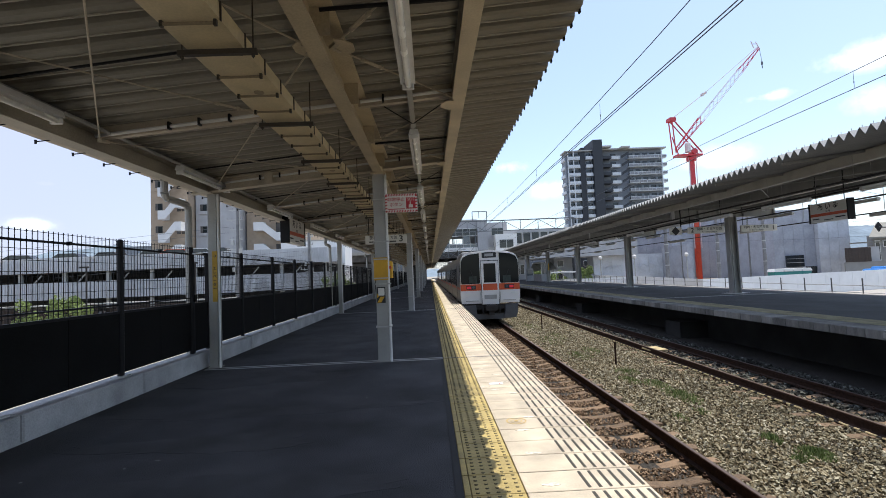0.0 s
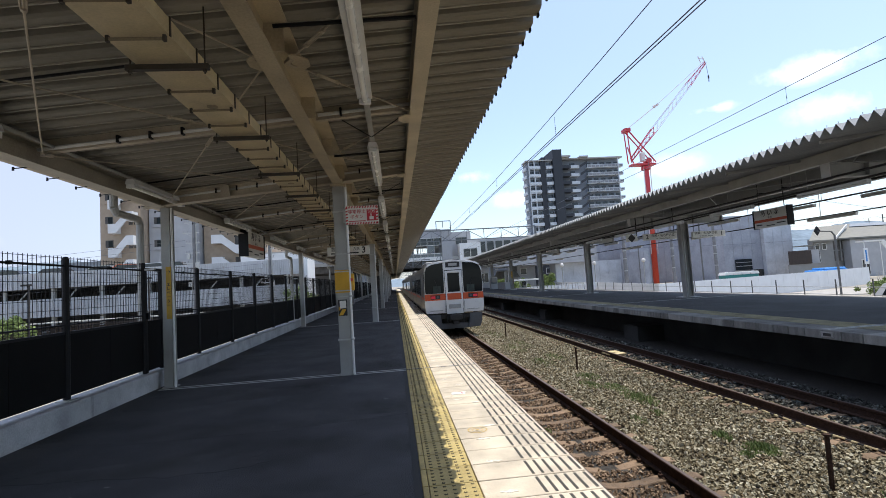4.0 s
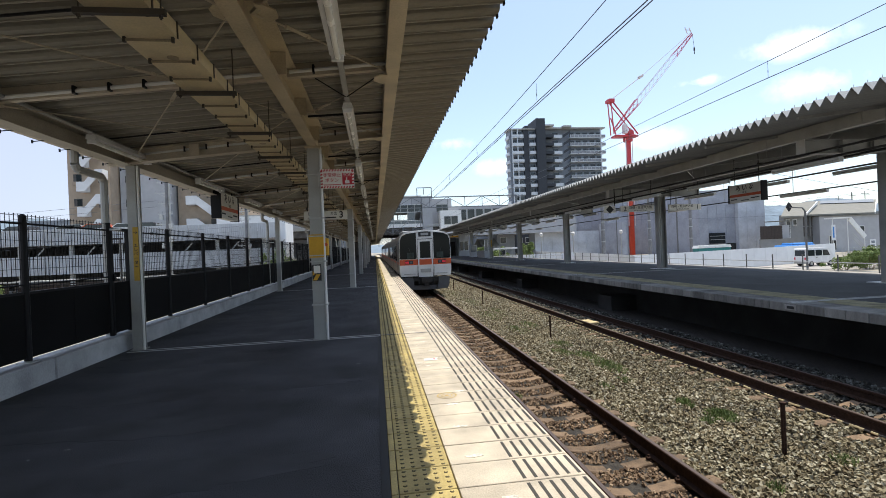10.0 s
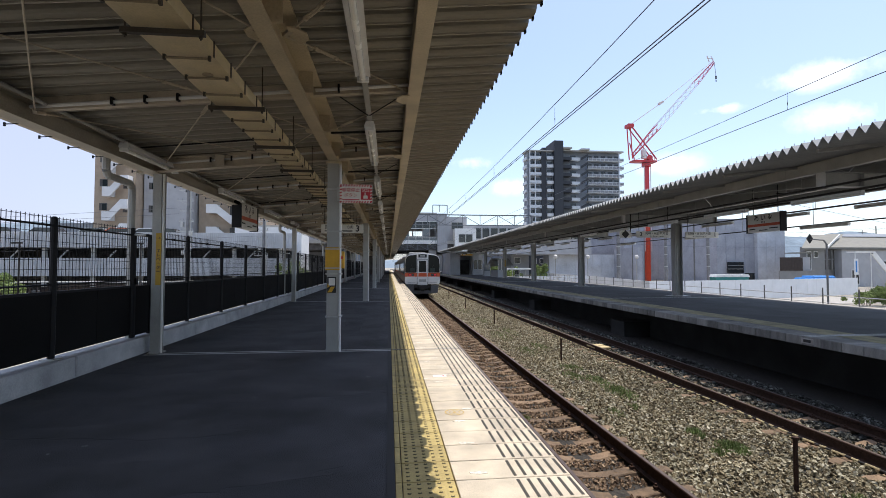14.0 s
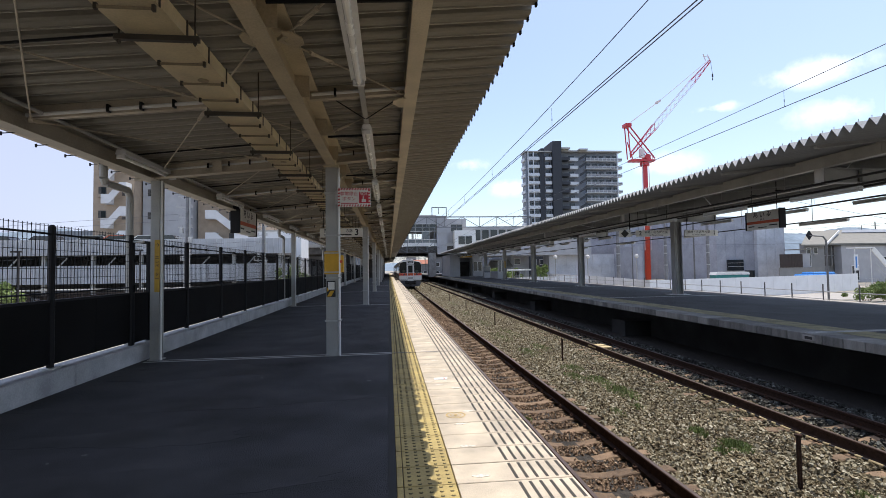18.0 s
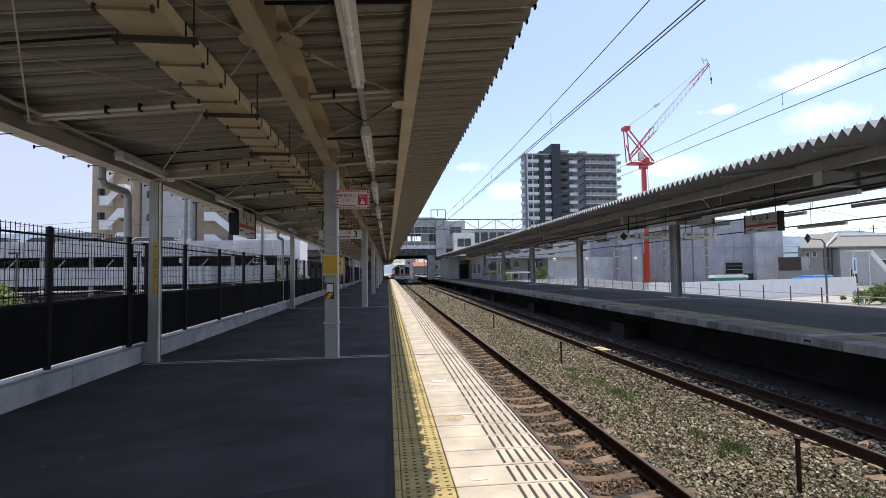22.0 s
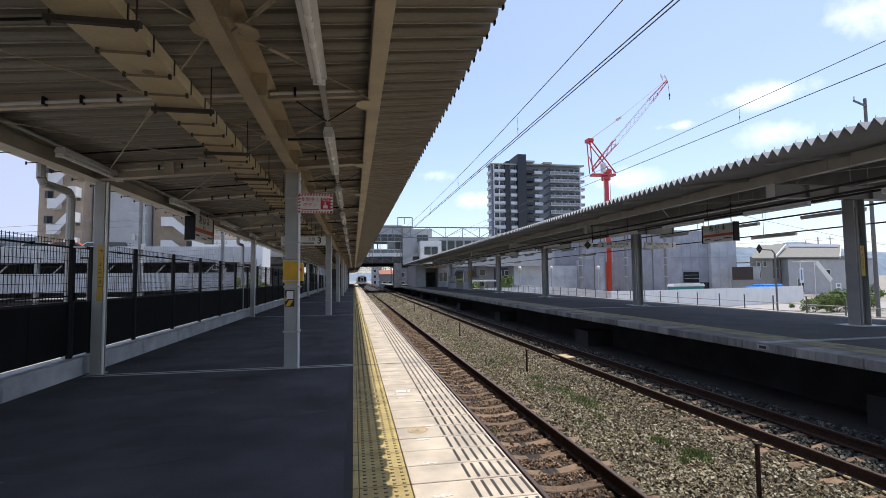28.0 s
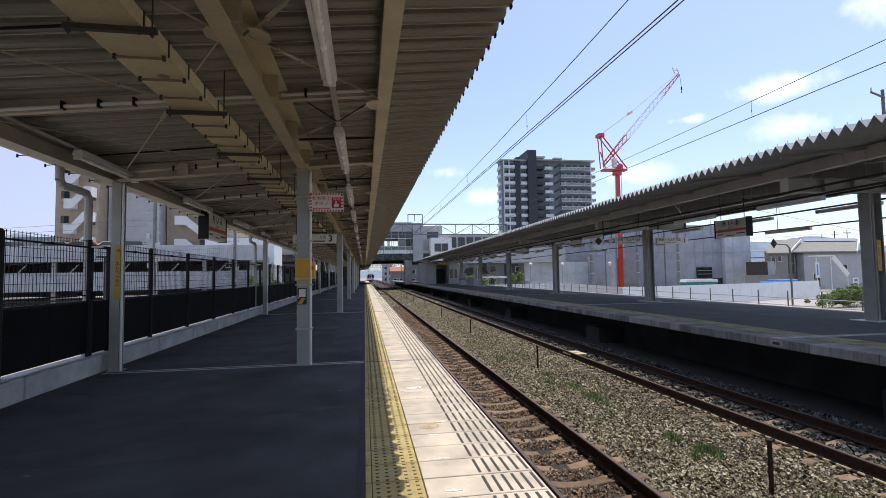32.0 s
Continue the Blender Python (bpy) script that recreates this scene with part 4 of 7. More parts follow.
def steel_column(name, x, y, z1, w, d, material, label, group):
    col = thing(name, label, "column", group, pose(x, y, 0))
    part("shaft", MB().box(-w / 2, w / 2, -d / 2, -d / 2 + 0.016, 0, z1).box(-w / 2, w / 2, d / 2 - 0.016, d / 2, 0, z1).box(-0.008, 0.008, -d / 2 + 0.016, d / 2 - 0.016, 0, z1), material, col)
    part("base", MB().box(-w / 2 - 0.03, w / 2 + 0.03, -d / 2 - 0.03, d / 2 + 0.03, 0, 0.02, 0.005), M["concrete"], col)
    return col


for gy in ROWS:
    cc = steel_column("canopy_column", -0.99, gy, 3.36, 0.20, 0.20, M["grey_paint"], "grey-painted steel canopy column on the platform", "columns of the near canopy")
    part("cap_plate", MB().box(-0.13, 0.13, -0.13, 0.13, 3.32, 3.36), M["cream"], cc)
    part("cable_pipe", MB().tube((0.13, -0.1, 0.0), (0.13, -0.1, 3.3), 0.022, 8), M["white_paint"], cc, "white cable pipe")
    for z in (0.6, 1.35, 2.1, 2.85):
        part("band", MB().box(-0.12, 0.155, -0.124, 0.124, z, z + 0.025), M["galv"], cc)
    rc = steel_column("canopy_column", -4.0, gy + 0.15, 3.1, 0.145, 0.18, M["grey_paint"], "grey-painted steel canopy column beside the fence", "rear columns of the near canopy")
    part("cable_pipe", MB().tube((0.1, -0.07, 0.0), (0.1, -0.07, 3.1), 0.02, 8), M["white_paint"], rc, "white cable pipe")
    dp = thing("downpipe", "grey bent rain downpipe beside the column", "downpipe", "rain downpipes", pose(-4.33, gy - 0.05, 0.12))
    part("pipe", MB().tube((-0.06, -0.72, 3.13), (-0.06, -0.72, 2.88), 0.06, 10).tube((-0.06, -0.72, 2.88), (-0.06, -0.66, 2.80), 0.06, 10).tube((-0.06, -0.66, 2.80), (-0.03, -0.08, 2.78), 0.06, 10)
         .tube((-0.03, -0.08, 2.78), (-0.03, 0.0, 2.70), 0.06, 10).tube((-0.03, 0.0, 2.70), (-0.03, 0.0, -1.7), 0.06, 10), M["grey_paint"], dp)
    part("bracket", MB().box(-0.11, 0.2, -0.03, 0.03, 1.9, 1.93), M["galv"], dp)

# cable tray with its clips, hung under the roof
tray = thing("cable_tray", "cream covered cable tray with clamped lids, hung under the canopy", "cable tray")
TX0, TX1, TZ = -1.80, -1.40, 3.17
part("trough", MB().prism([(TX0, TZ), (TX1, TZ), (TX1, TZ + 0.11), (TX1 - 0.012, TZ + 0.11), (TX1 - 0.012, TZ + 0.012), (TX0 + 0.012, TZ + 0.012), (TX0 + 0.012, TZ + 0.11), (TX0, TZ + 0.11)], "y", CY0, 86), M["tray_cream"], tray)
cl = MB().tube((TX0 + 0.03, 0, -0.022), (TX1 - 0.03, 0, -0.022), 0.011, 8)
cl.use(1).box(TX0 + 0.02, TX0 + 0.04, -0.012, 0.012, -0.04, 0.0).box(TX1 - 0.04, TX1 - 0.02, -0.012, 0.012, -0.04, 0.0).box(TX1, TX1 + 0.008, -0.008, 0.008, -0.01, 0.12)
clm = cl.mesh("lid_clamp", [M["clamp"], M["hanger"]])
for k in range(150):
    part("lid_clamp", clm, None, tray, "", pose(0, CYN + 0.2 + 0.42 * k, TZ))
hg = MB().box(TX0 - 0.05, TX1 + 0.11, -0.02, 0.02, -0.04, -0.001, 0.004).tube((TX0 - 0.02, 0, -0.07), (TX0 - 0.02, 0, 0.42), 0.006, 5).tube((TX1 + 0.08, 0, -0.07), (TX1 + 0.08, 0, 0.42), 0.006, 5)
for e in (TX0 - 0.02, TX1 + 0.08):
    hg.tube((e, 0, -0.058), (e, 0, -0.04), 0.014, 6)
hgm = hg.mesh("hanger", M["hanger"])
for k in range(50):
    part("hanger", hgm, None, tray, "dark steel hanger", pose(0, 3.48 + 1.66 * (k - 6), TZ - 0.022))
for y in (4.35, 7.6, 10.9, 14.3):
    part("cover_disc", MB().tube((TX0 + 0.22, y, TZ - 0.006), (TX0 + 0.22, y, TZ + 0.001), 0.045, 14), mat("tarnished_plate", (0.33, 0.27, 0.18), 0.5), tray)

# lamps
def tube_lamp(x, y, z, length, group, label):
    l = thing("fluorescent_lamp", label, "lamp", group, pose(x, y, z))
    part("housing", MB().prism([(-0.075, 0.0), (-0.05, 0.07), (0.05, 0.07), (0.075, 0.0)], "y", 0, length), M["lamp_white"], l)
    part("tube", MB().tube((0, 0.03, -0.03), (0, length - 0.03, -0.03), 0.03, 10), M["tube"], l)
    for e in (0.0, length - 0.04):
        part("end_cap", MB().box(-0.06, 0.06, e, e + 0.04, -0.06, 0.0, 0.01), M["lamp_white"], l)
    return l


la = tube_lamp(-0.27, 2.5, 3.40, 2.35, "lamps along the platform", "white tube lamp on a steel rail under the canopy, switched off")
for k in list(range(-2, 0)) + list(range(1, 20)):
    copy_thing(la, pose(-0.27, 2.5 + 4.07 * k, 3.40))
lr = tube_lamp(-3.78, 3.25, 3.20, 1.7, "lamps along the fence", "white tube lamp on a conduit above the fence, switched off")
for k in list(range(-2, 0)) + list(range(1, 20)):
    copy_thing(lr, pose(-3.78, 3.25 + 4.07 * k, 3.20))
rr = thing("lamp_rail", "grey steel rail that carries the lamps", "rail", "lamp rails")
part("channel", MB().box(-0.30, -0.24, CY0, 86, 3.47, 3.51), M["grey_paint"], rr)
for k in range(30):
    y = 2.2 + 3.05 * (k - 2)
    part("drop_rod", MB().tube((-0.27, y, 3.5), (-0.27, y, 3.74), 0.008, 5), M["galv"], rr)
for k in range(12):
    y = 5.9 + 4.07 * k
    part("stay_cable", MB().tube((-0.6, y, 3.55), (-0.28, y + 0.4, 3.46), 0.007, 5).tube((-0.26, y + 0.4, 3.46), (0.15, y, 3.6), 0.007, 5), M["black"], rr)
r2 = thing("lamp_rail", "grey conduit that carries the lamps above the fence", "rail", "lamp rails")
part("channel", MB().tube((-3.78, CY0, 3.285), (-3.78, 86, 3.285), 0.022, 8), M["grey_paint"], r2)


# ---- signs of the near platform ----
def stripes_border(w, h, t, n):
    m = MB()
    for k in range(n):
        x = -w / 2 + w * k / n
        for zz in (h / 2 - t, -h / 2):
            m.add([(x, -0.002, zz), (x + w / n * 0.5, -0.002, zz), (x + w / n * 0.8, -0.002, zz + t), (x + w / n * 0.3, -0.002, zz + t)], [(0, 1, 2, 3)])
    for k in range(int(n * h / w)):
        z = -h / 2 + h * k / int(n * h / w)
        for xx in (-w / 2, w / 2 - t):
            m.add([(xx, -0.002, z), (xx + t, -0.002, z + 0.01), (xx + t, -0.002, z + 0.035), (xx, -0.002, z + 0.025)], [(0, 1, 2, 3)])
    return m


sos = thing("emergency_button_sign", "white sign with a red striped border, emergency stop button wording", "sign", "", pose(-0.585, 8.62, 2.775))
part("plate", MB().box(-0.285, 0.285, 0.0, 0.02, -0.165, 0.165, 0.004), M["sign_white"], sos)
part("border", stripes_border(0.565, 0.325, 0.036, 12), M["red"], sos, "red and white striped border")
lettering("writing", "非常停止", 0.078, M["red"], sos, pose(-0.09, -0.003, 0.06, 90), "", 0.0004)
lettering("writing", "ボタン", 0.078, M["red"], sos, pose(-0.09, -0.003, -0.03, 90), "", 0.0004)
part("caption", MB().box(-0.235, 0.06, -0.004, -0.001, -0.112, -0.098), M["red"], sos)
part("pictogram", MB().box(0.085, 0.25, -0.004, -0.001, -0.105, 0.095), M["red"], sos, "red pictogram panel")
lettering("writing", "SOS", 0.075, M["sign_white"], sos, pose(0.168, -0.006, 0.06, 90))
part("hand_shape", MB().box(0.13, 0.205, -0.007, -0.004, -0.085, -0.03, 0.008).box(0.15, 0.168, -0.007, -0.004, -0.035, 0.02), M["sign_white"], sos)
part("bracket", MB().box(-0.33, -0.25, 0.02, 0.05, -0.12, 0.12), M["galv"], sos)

eb = thing("emergency_stop_box", "yellow emergency stop button box strapped round a column", "button box", "", pose(-0.99, 8.8, 1.63))
part("wrap", MB().box(-0.125, 0.125, -0.13, 0.13, -0.2, 0.2, 0.01), M["yellow"], eb)
part("box", MB().box(0.125, 0.2, -0.09, 0.06, -0.17, 0.13, 0.01), M["yellow"], eb)
part("button", MB().tube((0.16, -0.09, 0.02), (0.16, -0.115, 0.02), 0.03, 12), M["orange"], eb)
for z in (-0.175, 0.16):
    part("strap", MB().box(-0.13, 0.13, -0.135, 0.135, z, z + 0.02), M["galv"], eb)
es = thing("button_notice", "small black and yellow notice on a column", "notice", "", pose(-1.0, 8.68, 1.18))
part("plate", MB().box(-0.075, 0.075, -0.012, 0.0, -0.15, 0.13), M["sign_black"], es)
part("panel", MB().box(-0.05, 0.06, -0.016, -0.012, -0.02, 0.11), M["sign_white"], es)
part("stripe", MB().add([(-0.07, -0.016, -0.14), (0.0, -0.016, -0.14), (0.06, -0.016, -0.04), (-0.01, -0.016, -0.04)], [(0, 1, 2, 3)])
     .add([(-0.07, -0.016, -0.06), (-0.07, -0.016, 0.02), (-0.03, -0.016, -0.03)], [(0, 1, 2)]), M["yellow"], es)

mustard = mat("mustard_plate", (0.48, 0.29, 0.02), 0.5, scale=6, vary=0.1)
ys_ = thing("column_sign", "narrow yellow vertical sign that points to the lift", "sign", "narrow yellow signs", pose(-3.96, 8.863, 1.62))
part("plate", MB().box(-0.042, 0.042, -0.012, 0, -0.45, 0.45), mustard, ys_)
lettering("writing", "→", 0.09, M["sign_black"], ys_, pose(0, -0.014, 0.36, 90))
lettering("writing", "エ\nレ\nベ\nー\nタ\nー", 0.072, M["sign_black"], ys_, pose(0, -0.014, -0.04, 90), "", 0.0008)


def track_sign(x, y, z, w, number, place_j, left, top=0.45):
    s = thing("platform_sign", "white hanging platform sign with black writing", "sign", "hanging platform signs", pose(x, y, z))
    h = 0.3
    part("panel", MB().box(-w / 2, w / 2, -0.05, 0.05, -h / 2, h / 2, 0.006), M["sign_white"], s)
    sx = (w / 2 - 0.2) * (-1 if left else 1)
    lettering("writing", number, 0.3, M["sign_black"], s, pose(sx, -0.053, 0.0, 90), "", 0.006)
    if place_j:
        lettering("writing", place_j, 0.15, M["sign_black"], s, pose(-sx * 0.22, -0.053, 0.05, 90), "", 0.0009)
        lettering("writing", "for Okazaki, Nagoya", 0.085, M["sign_black"], s, pose(-sx * 0.22, -0.053, -0.085, 90))
    for e in (-w / 2 + 0.12, w / 2 - 0.12):
        part("hanger", MB().tube((e, 0, h / 2), (e, 0, h / 2 + top), 0.012, 6), M["black"], s)
    return s


s3 = track_sign(-1.62, 17.2, 2.80, 1.45, "3", "", False, 0.7)
lettering("writing", "豊橋", 0.15, M["sign_black"], s3, pose(-0.45, -0.053, 0.05, 90))
lettering("writing", "方面", 0.12, M["sign_black"], s3, pose(0.27, -0.053, 0.05, 90))
part("caption", MB().box(-0.6, 0.35, -0.054, -0.051, -0.1, -0.06), M["sign_black"], s3)


def name_sign(x, y, z, turn, top=0.3):
    s = thing("station_name_sign", "white hanging station name sign with an orange band", "sign", "station name signs", pose(x, y, z, 0, 0, turn))
    w, h = 1.6, 0.68
    part("panel", MB().box(-w / 2, w / 2, -0.1, 0.1, -h / 2, h / 2, 0.008), M["sign_white"], s)
    part("band", MB().box(-w / 2 + 0.02, w / 2 - 0.02, -0.104, -0.1, -0.13, -0.03), M["orange"], s, "orange band")
    lettering("writing", "あ い み", 0.26, M["sign_black"], s, pose(0, -0.104, 0.18, 90), "", 0.004)
    lettering("writing", "相 見", 0.09, M["sign_black"], s, pose(0, -0.104, 0.015, 90))
    for xa, xb, za, zb_ in ((-0.7, -0.4, -0.24, -0.2), (0.3, 0.7, -0.24, -0.2), (-0.2, 0.2, -0.29, -0.26)):
        part("small_print", MB().box(xa, xb, -0.104, -0.101, za, zb_), M["sign_black"], s)
    for e in (-1, 1):
        part("end_frame", MB().box(e * (w / 2 + 0.02) - 0.025, e * (w / 2 + 0.02) + 0.025, -0.12, 0.12, -h / 2 - 0.02, h / 2 + 0.02), M["black"], s)
        part("hanger", MB().tube((e * 0.6, 0, h / 2), (e * 0.6, 0, h / 2 + top), 0.014, 6), M["black"], s)
    return s


name_sign(-3.98, 14.05, 2.87, 90, 0.1)
isn = name_sign(14.0, 16.68, 3.12, -90, 1.0)
for e in (-0.6, 0.6):
    part("mount_arm", MB().box(e - 0.03, e + 0.03, -0.03, 0.45, 0.98, 1.02), M["black"], isn)


# ---- island canopy ----
ic = thing("platform_canopy", "grey steel island canopy with a sawtooth folded roof edge", "canopy", "platform canopies")


IX0, IXR, IX1 = 9.05, 13.6, 18.0      # eave, bend, far eave


def isl_z(x):
    return 4.04 + 0.12 * (min(x, IXR) - IX0)


part("roof", folded_roof(IX0, IXR, isl_z(IX0), isl_z(IXR), CY0, 90, 0.265, 0.165, V_FOLD), M["roof_grey"], ic, "grey folded steel roof")
part("roof", folded_roof(IXR, IX1, isl_z(IXR), isl_z(IX1), CY0, 90, 0.265, 0.165, V_FOLD), M["roof_grey"], ic, "grey folded steel roof, level part")
bolts = MB()
for k in range(150):
    y = 1.0 + 0.265 * k
    bolts.tube((IX0 + 0.12, y, isl_z(IX0 + 0.12) + 0.15), (IX0 + 0.12, y, isl_z(IX0 + 0.12) + 0.235), 0.006, 4)
tagged(part("roof_bolt", bolts, M["galv"], ic), kind="stuff")
part("edge_beam", i_beam(11.8, 4.06, isl_z(11.8) - 0.005, 0.2, CY0, 90), M["beam_pale"], ic)
part("beam_web", MB().box(11.69, 11.70, CY0, 90, 4.06, isl_z(11.8) - 0.03), M["beam_pale"], ic)
for k in range(24):
    part("beam_splice", MB().box(11.675, 11.689, -2.0 + 4.07 * k, -1.85 + 4.07 * k, 4.07, isl_z(11.8) - 0.04), M["beam_pale"], ic)
part("main_beam", i_beam(14.5, 4.06, isl_z(14.5) - 0.005, 0.2, CY0, 90), M["grey_paint"], ic)
part("far_beam", i_beam(16.55, 4.06, isl_z(16.55) - 0.005, 0.18, CY0, 90), M["grey_paint"], ic)
for k in range(31):
    y = 0.5 + 3.05 * k
    part("purlin_brace", MB().bar((IX0 + 0.35, y, isl_z(IX0 + 0.35) - 0.04), (11.68, y, isl_z(11.68) - 0.04), 0.06, 0.07), M["grey_paint"], ic)
for gy in ISL_ROWS:
    gm = MB().box(11.72, 16.6, gy - 0.13, gy + 0.13, 3.66, 3.68).box(11.72, 16.6, gy - 0.13, gy + 0.13, 4.04, 4.055).box(11.72, 16.6, gy - 0.008, gy + 0.008, 3.68, 4.04)
    for x in (12.9, 13.9, 15.1):
        gm.box(x, x + 0.012, gy - 0.12, gy - 0.009, 3.68, 4.04)
    part("cross_girder", gm, M["grey_paint"], ic)
    for x in (11.70, 16.61):
        part("end_plate", MB().box(x, x + 0.015, gy - 0.14, gy + 0.14, 3.65, 4.055), M["white_paint"], ic)
    col = thing("canopy_column", "grey steel H-section canopy column on the island platform", "column", "columns of the island canopy", pose(14.5, gy, 0))
    part("shaft", MB().box(-0.2, -0.18, -0.17, 0.17, 0, 3.66).box(0.18, 0.2, -0.17, 0.17, 0, 3.66).box(-0.18, 0.18, -0.01, 0.01, 0, 3.66), M["grey_paint"], col)
    part("base", MB().box(-0.45, 0.45, -0.4, 0.4, 0, 0.012), M["white_paint"], col, "white painted foot marking")
    if gy in (11.95, 60.0):
        ysn = part("yellow_sign", MB().box(-0.07, 0.07, -0.186, -0.172, 1.42, 2.3), mustard, col, "narrow yellow sign")
        lettering("writing", "←", 0.12, M["sign_black"], ysn, pose(0, -0.188, 2.2, 90))
        lettering("writing", "エ\nレ\nベ\nー\nタ\nー", 0.08, M["sign_black"], ysn, pose(0, -0.188, 1.82, 90))
    part("cable_pipe", MB().tube((-0.1, -0.15, 0.0), (-0.1, -0.15, 3.4), 0.03, 8), M["grey_paint"], col)
for x, z in ((11.6, 3.62), (12.1, 3.50), (15.8, 3.62), (13.3, 3.62)):
    lr_ = thing("lamp_rail", "dark conduit rail under the island canopy", "rail", "lamp rails")
    part("channel", MB().tube((x, CY0, z), (x, 88, z), 0.03, 6), M["under"], lr_)
    rods = MB()
    for k in range(28):
        rods.tube((x, -4 + 3.4 * k, z), (x, -4 + 3.4 * k, 4.28), 0.008, 4)
    part("drop_rod", rods, M["galv"], lr_)
li = tube_lamp(12.1, 3.0, 3.38, 2.2, "lamps of the island platform", "white tube lamp under the island canopy, switched off")
for k in range(1, 20):
    copy_thing(li, pose(12.1, 3.0 + 4.07 * k, 3.38))
for k in range(0, 20):
    copy_thing(li, pose(15.8, 4.5 + 4.07 * k, 3.50))
    if k % 2:
        copy_thing(li, pose(17.5, 4.5 + 4.07 * k, 3.115))
fr = thing("lamp_rail", "dark conduit rail along the island's far side", "rail", "lamp rails")
part("channel", MB().tube((17.5, CY0, 3.2), (17.5, 88, 3.2), 0.025, 6), M["under"], fr)
for k in range(20):
    part("drop_rod", MB().tube((17.5, 2 + 4.07 * k, 3.2), (17.5, 2 + 4.07 * k, 4.57), 0.012, 5), M["galv"], fr)
for k in range(14):
    y = 5 + 6.1 * k
    part_rod = MB().tube((11.9, y, 4.12), (14.4, y + 3.0, 4.12), 0.014, 5).tube((11.9, y + 6.0, 4.12), (14.4, y + 3.0, 4.12), 0.014, 5)
    part("bracing_rod", part_rod, M["galv"], ic)
track_sign(13.0, 22.7, 3.06, 1.75, "2", "岡崎・名古屋方面", True, 1.45)
track_sign(15.55, 22.7, 3.06, 1.75, "1", "岡崎・名古屋方面", False, 1.52)
dm = thing("diamond_sign", "black diamond-shaped marker on a white board", "sign", "", pose(11.55, 22.7, 3.06))
part("board", MB().box(-0.3, 0.3, 0.0, 0.03, -0.17, 0.17), M["sign_white"], dm)
part("diamond", MB().add([(-0.2, -0.004, 0), (0, -0.004, -0.21), (0.2, -0.004, 0), (0, -0.004, 0.21)], [(0, 1, 2, 3)]), M["sign_black"], dm)
part("hanger", MB().tube((0.27, 0.015, 0.1), (0.27, 0.015, 1.05), 0.025, 6), M["black"], dm)

# ---- overhead line ----
for x, zc, zm, name in ((2.9, 3.97, 4.25, "near"), (7.4, 4.42, 4.70, "far")):
    ol = thing("overhead_line", "dark overhead contact wire hung from a messenger wire", "overhead line", "overhead lines")
    part("contact_wire", MB().tube((x, -30, zc), (x, 400, zc), 0.0075, 5), M["copper"], ol)
    mw = MB()
    for a in range(-1, 9):
        y0 = a * 45.0 - 5
        for s in range(12):
            f0, f1 = s / 12, (s + 1) / 12
            z0, z1 = (zm + (0.6 if name == "near" else 0.15) * (4 * (f - 0.5) ** 2) for f in (f0, f1))
            mw.tube((x, y0 + 45 * f0, z0), (x, y0 + 45 * f1, z1), 0.0065, 5)
    part("messenger_wire", mw, M["copper"], ol)
    for k in range(30):
        y = 3.2 + 5.0 * k
        part("dropper", MB().tube((x, y, zc), (x, y, zm + 0.05), 0.003, 4).tube((x, y, zc + 0.1), (x, y, zc + 0.14), 0.008, 5), M["copper"], ol)
    if name == "near":
        part("second_wire", MB().tube((x + 0.09, -30, zc + 0.03), (x + 0.09, 400, zc + 0.03), 0.0075, 5), M["copper"], ol)


def gantry(y):
    gt = thing("line_gantry", "grey steel lattice gantry across the tracks", "gantry", "line gantries", pose(0, y, 0))
    x0, x1, zb, zt = -5.5, 24.0, 8.3, 10.0
    for x in (x0, x1):
        part("mast", MB().tube((x, 0, -1.4), (x, 0, zt), 0.2, 8), M["gantry"], gt)
    part("top_chord", MB().bar((x0, 0, zt), (x1, 0, zt), 0.16, 0.16), M["gantry"], gt)
    part("bottom_chord", MB().bar((x0, 0, zb), (x1, 0, zb), 0.12, 0.12), M["gantry"], gt)
    n = 10
    for k in range(n):
        a, c = x0 + (x1 - x0) * k / n, x0 + (x1 - x0) * (k + 1) / n
        part("lattice", MB().bar((a, 0, zb if k % 2 else zt), (c, 0, zt if k % 2 else zb), 0.08, 0.08).bar((c, 0, zb), (c, 0, zt), 0.08, 0.08), M["gantry"], gt)
    part("frame_top", MB().bar((7.2, 0, zt), (7.2, 0, zt + 1.6), 0.12, 0.12).bar((9.6, 0, zt), (9.6, 0, zt + 1.6), 0.12, 0.12).bar((7.2, 0, zt + 1.6), (9.6, 0, zt + 1.6), 0.12, 0.12).tube((8.3, 0, zt + 1.6), (8.3, 0, zt + 0.5), 0.05, 6), M["gantry"], gt)
    for x in (2.9, 7.4):
        part("drop_arm", MB().bar((x + 0.2, 0, zb), (x + 0.2, 0, 4.9), 0.08, 0.08).bar((x + 0.2, 0, 6.2), (x - 0.8, 0, 4.9), 0.06, 0.06).bar((x - 0.8, 0, 4.9), (x + 0.9, 0, 4.9), 0.05, 0.05), M["gantry"], gt)
        part("insulator", MB().tube((x - 0.9, 0, 5.2), (x - 0.5, 0, 5.1), 0.08, 8), M["porcelain"], gt)
    return gt


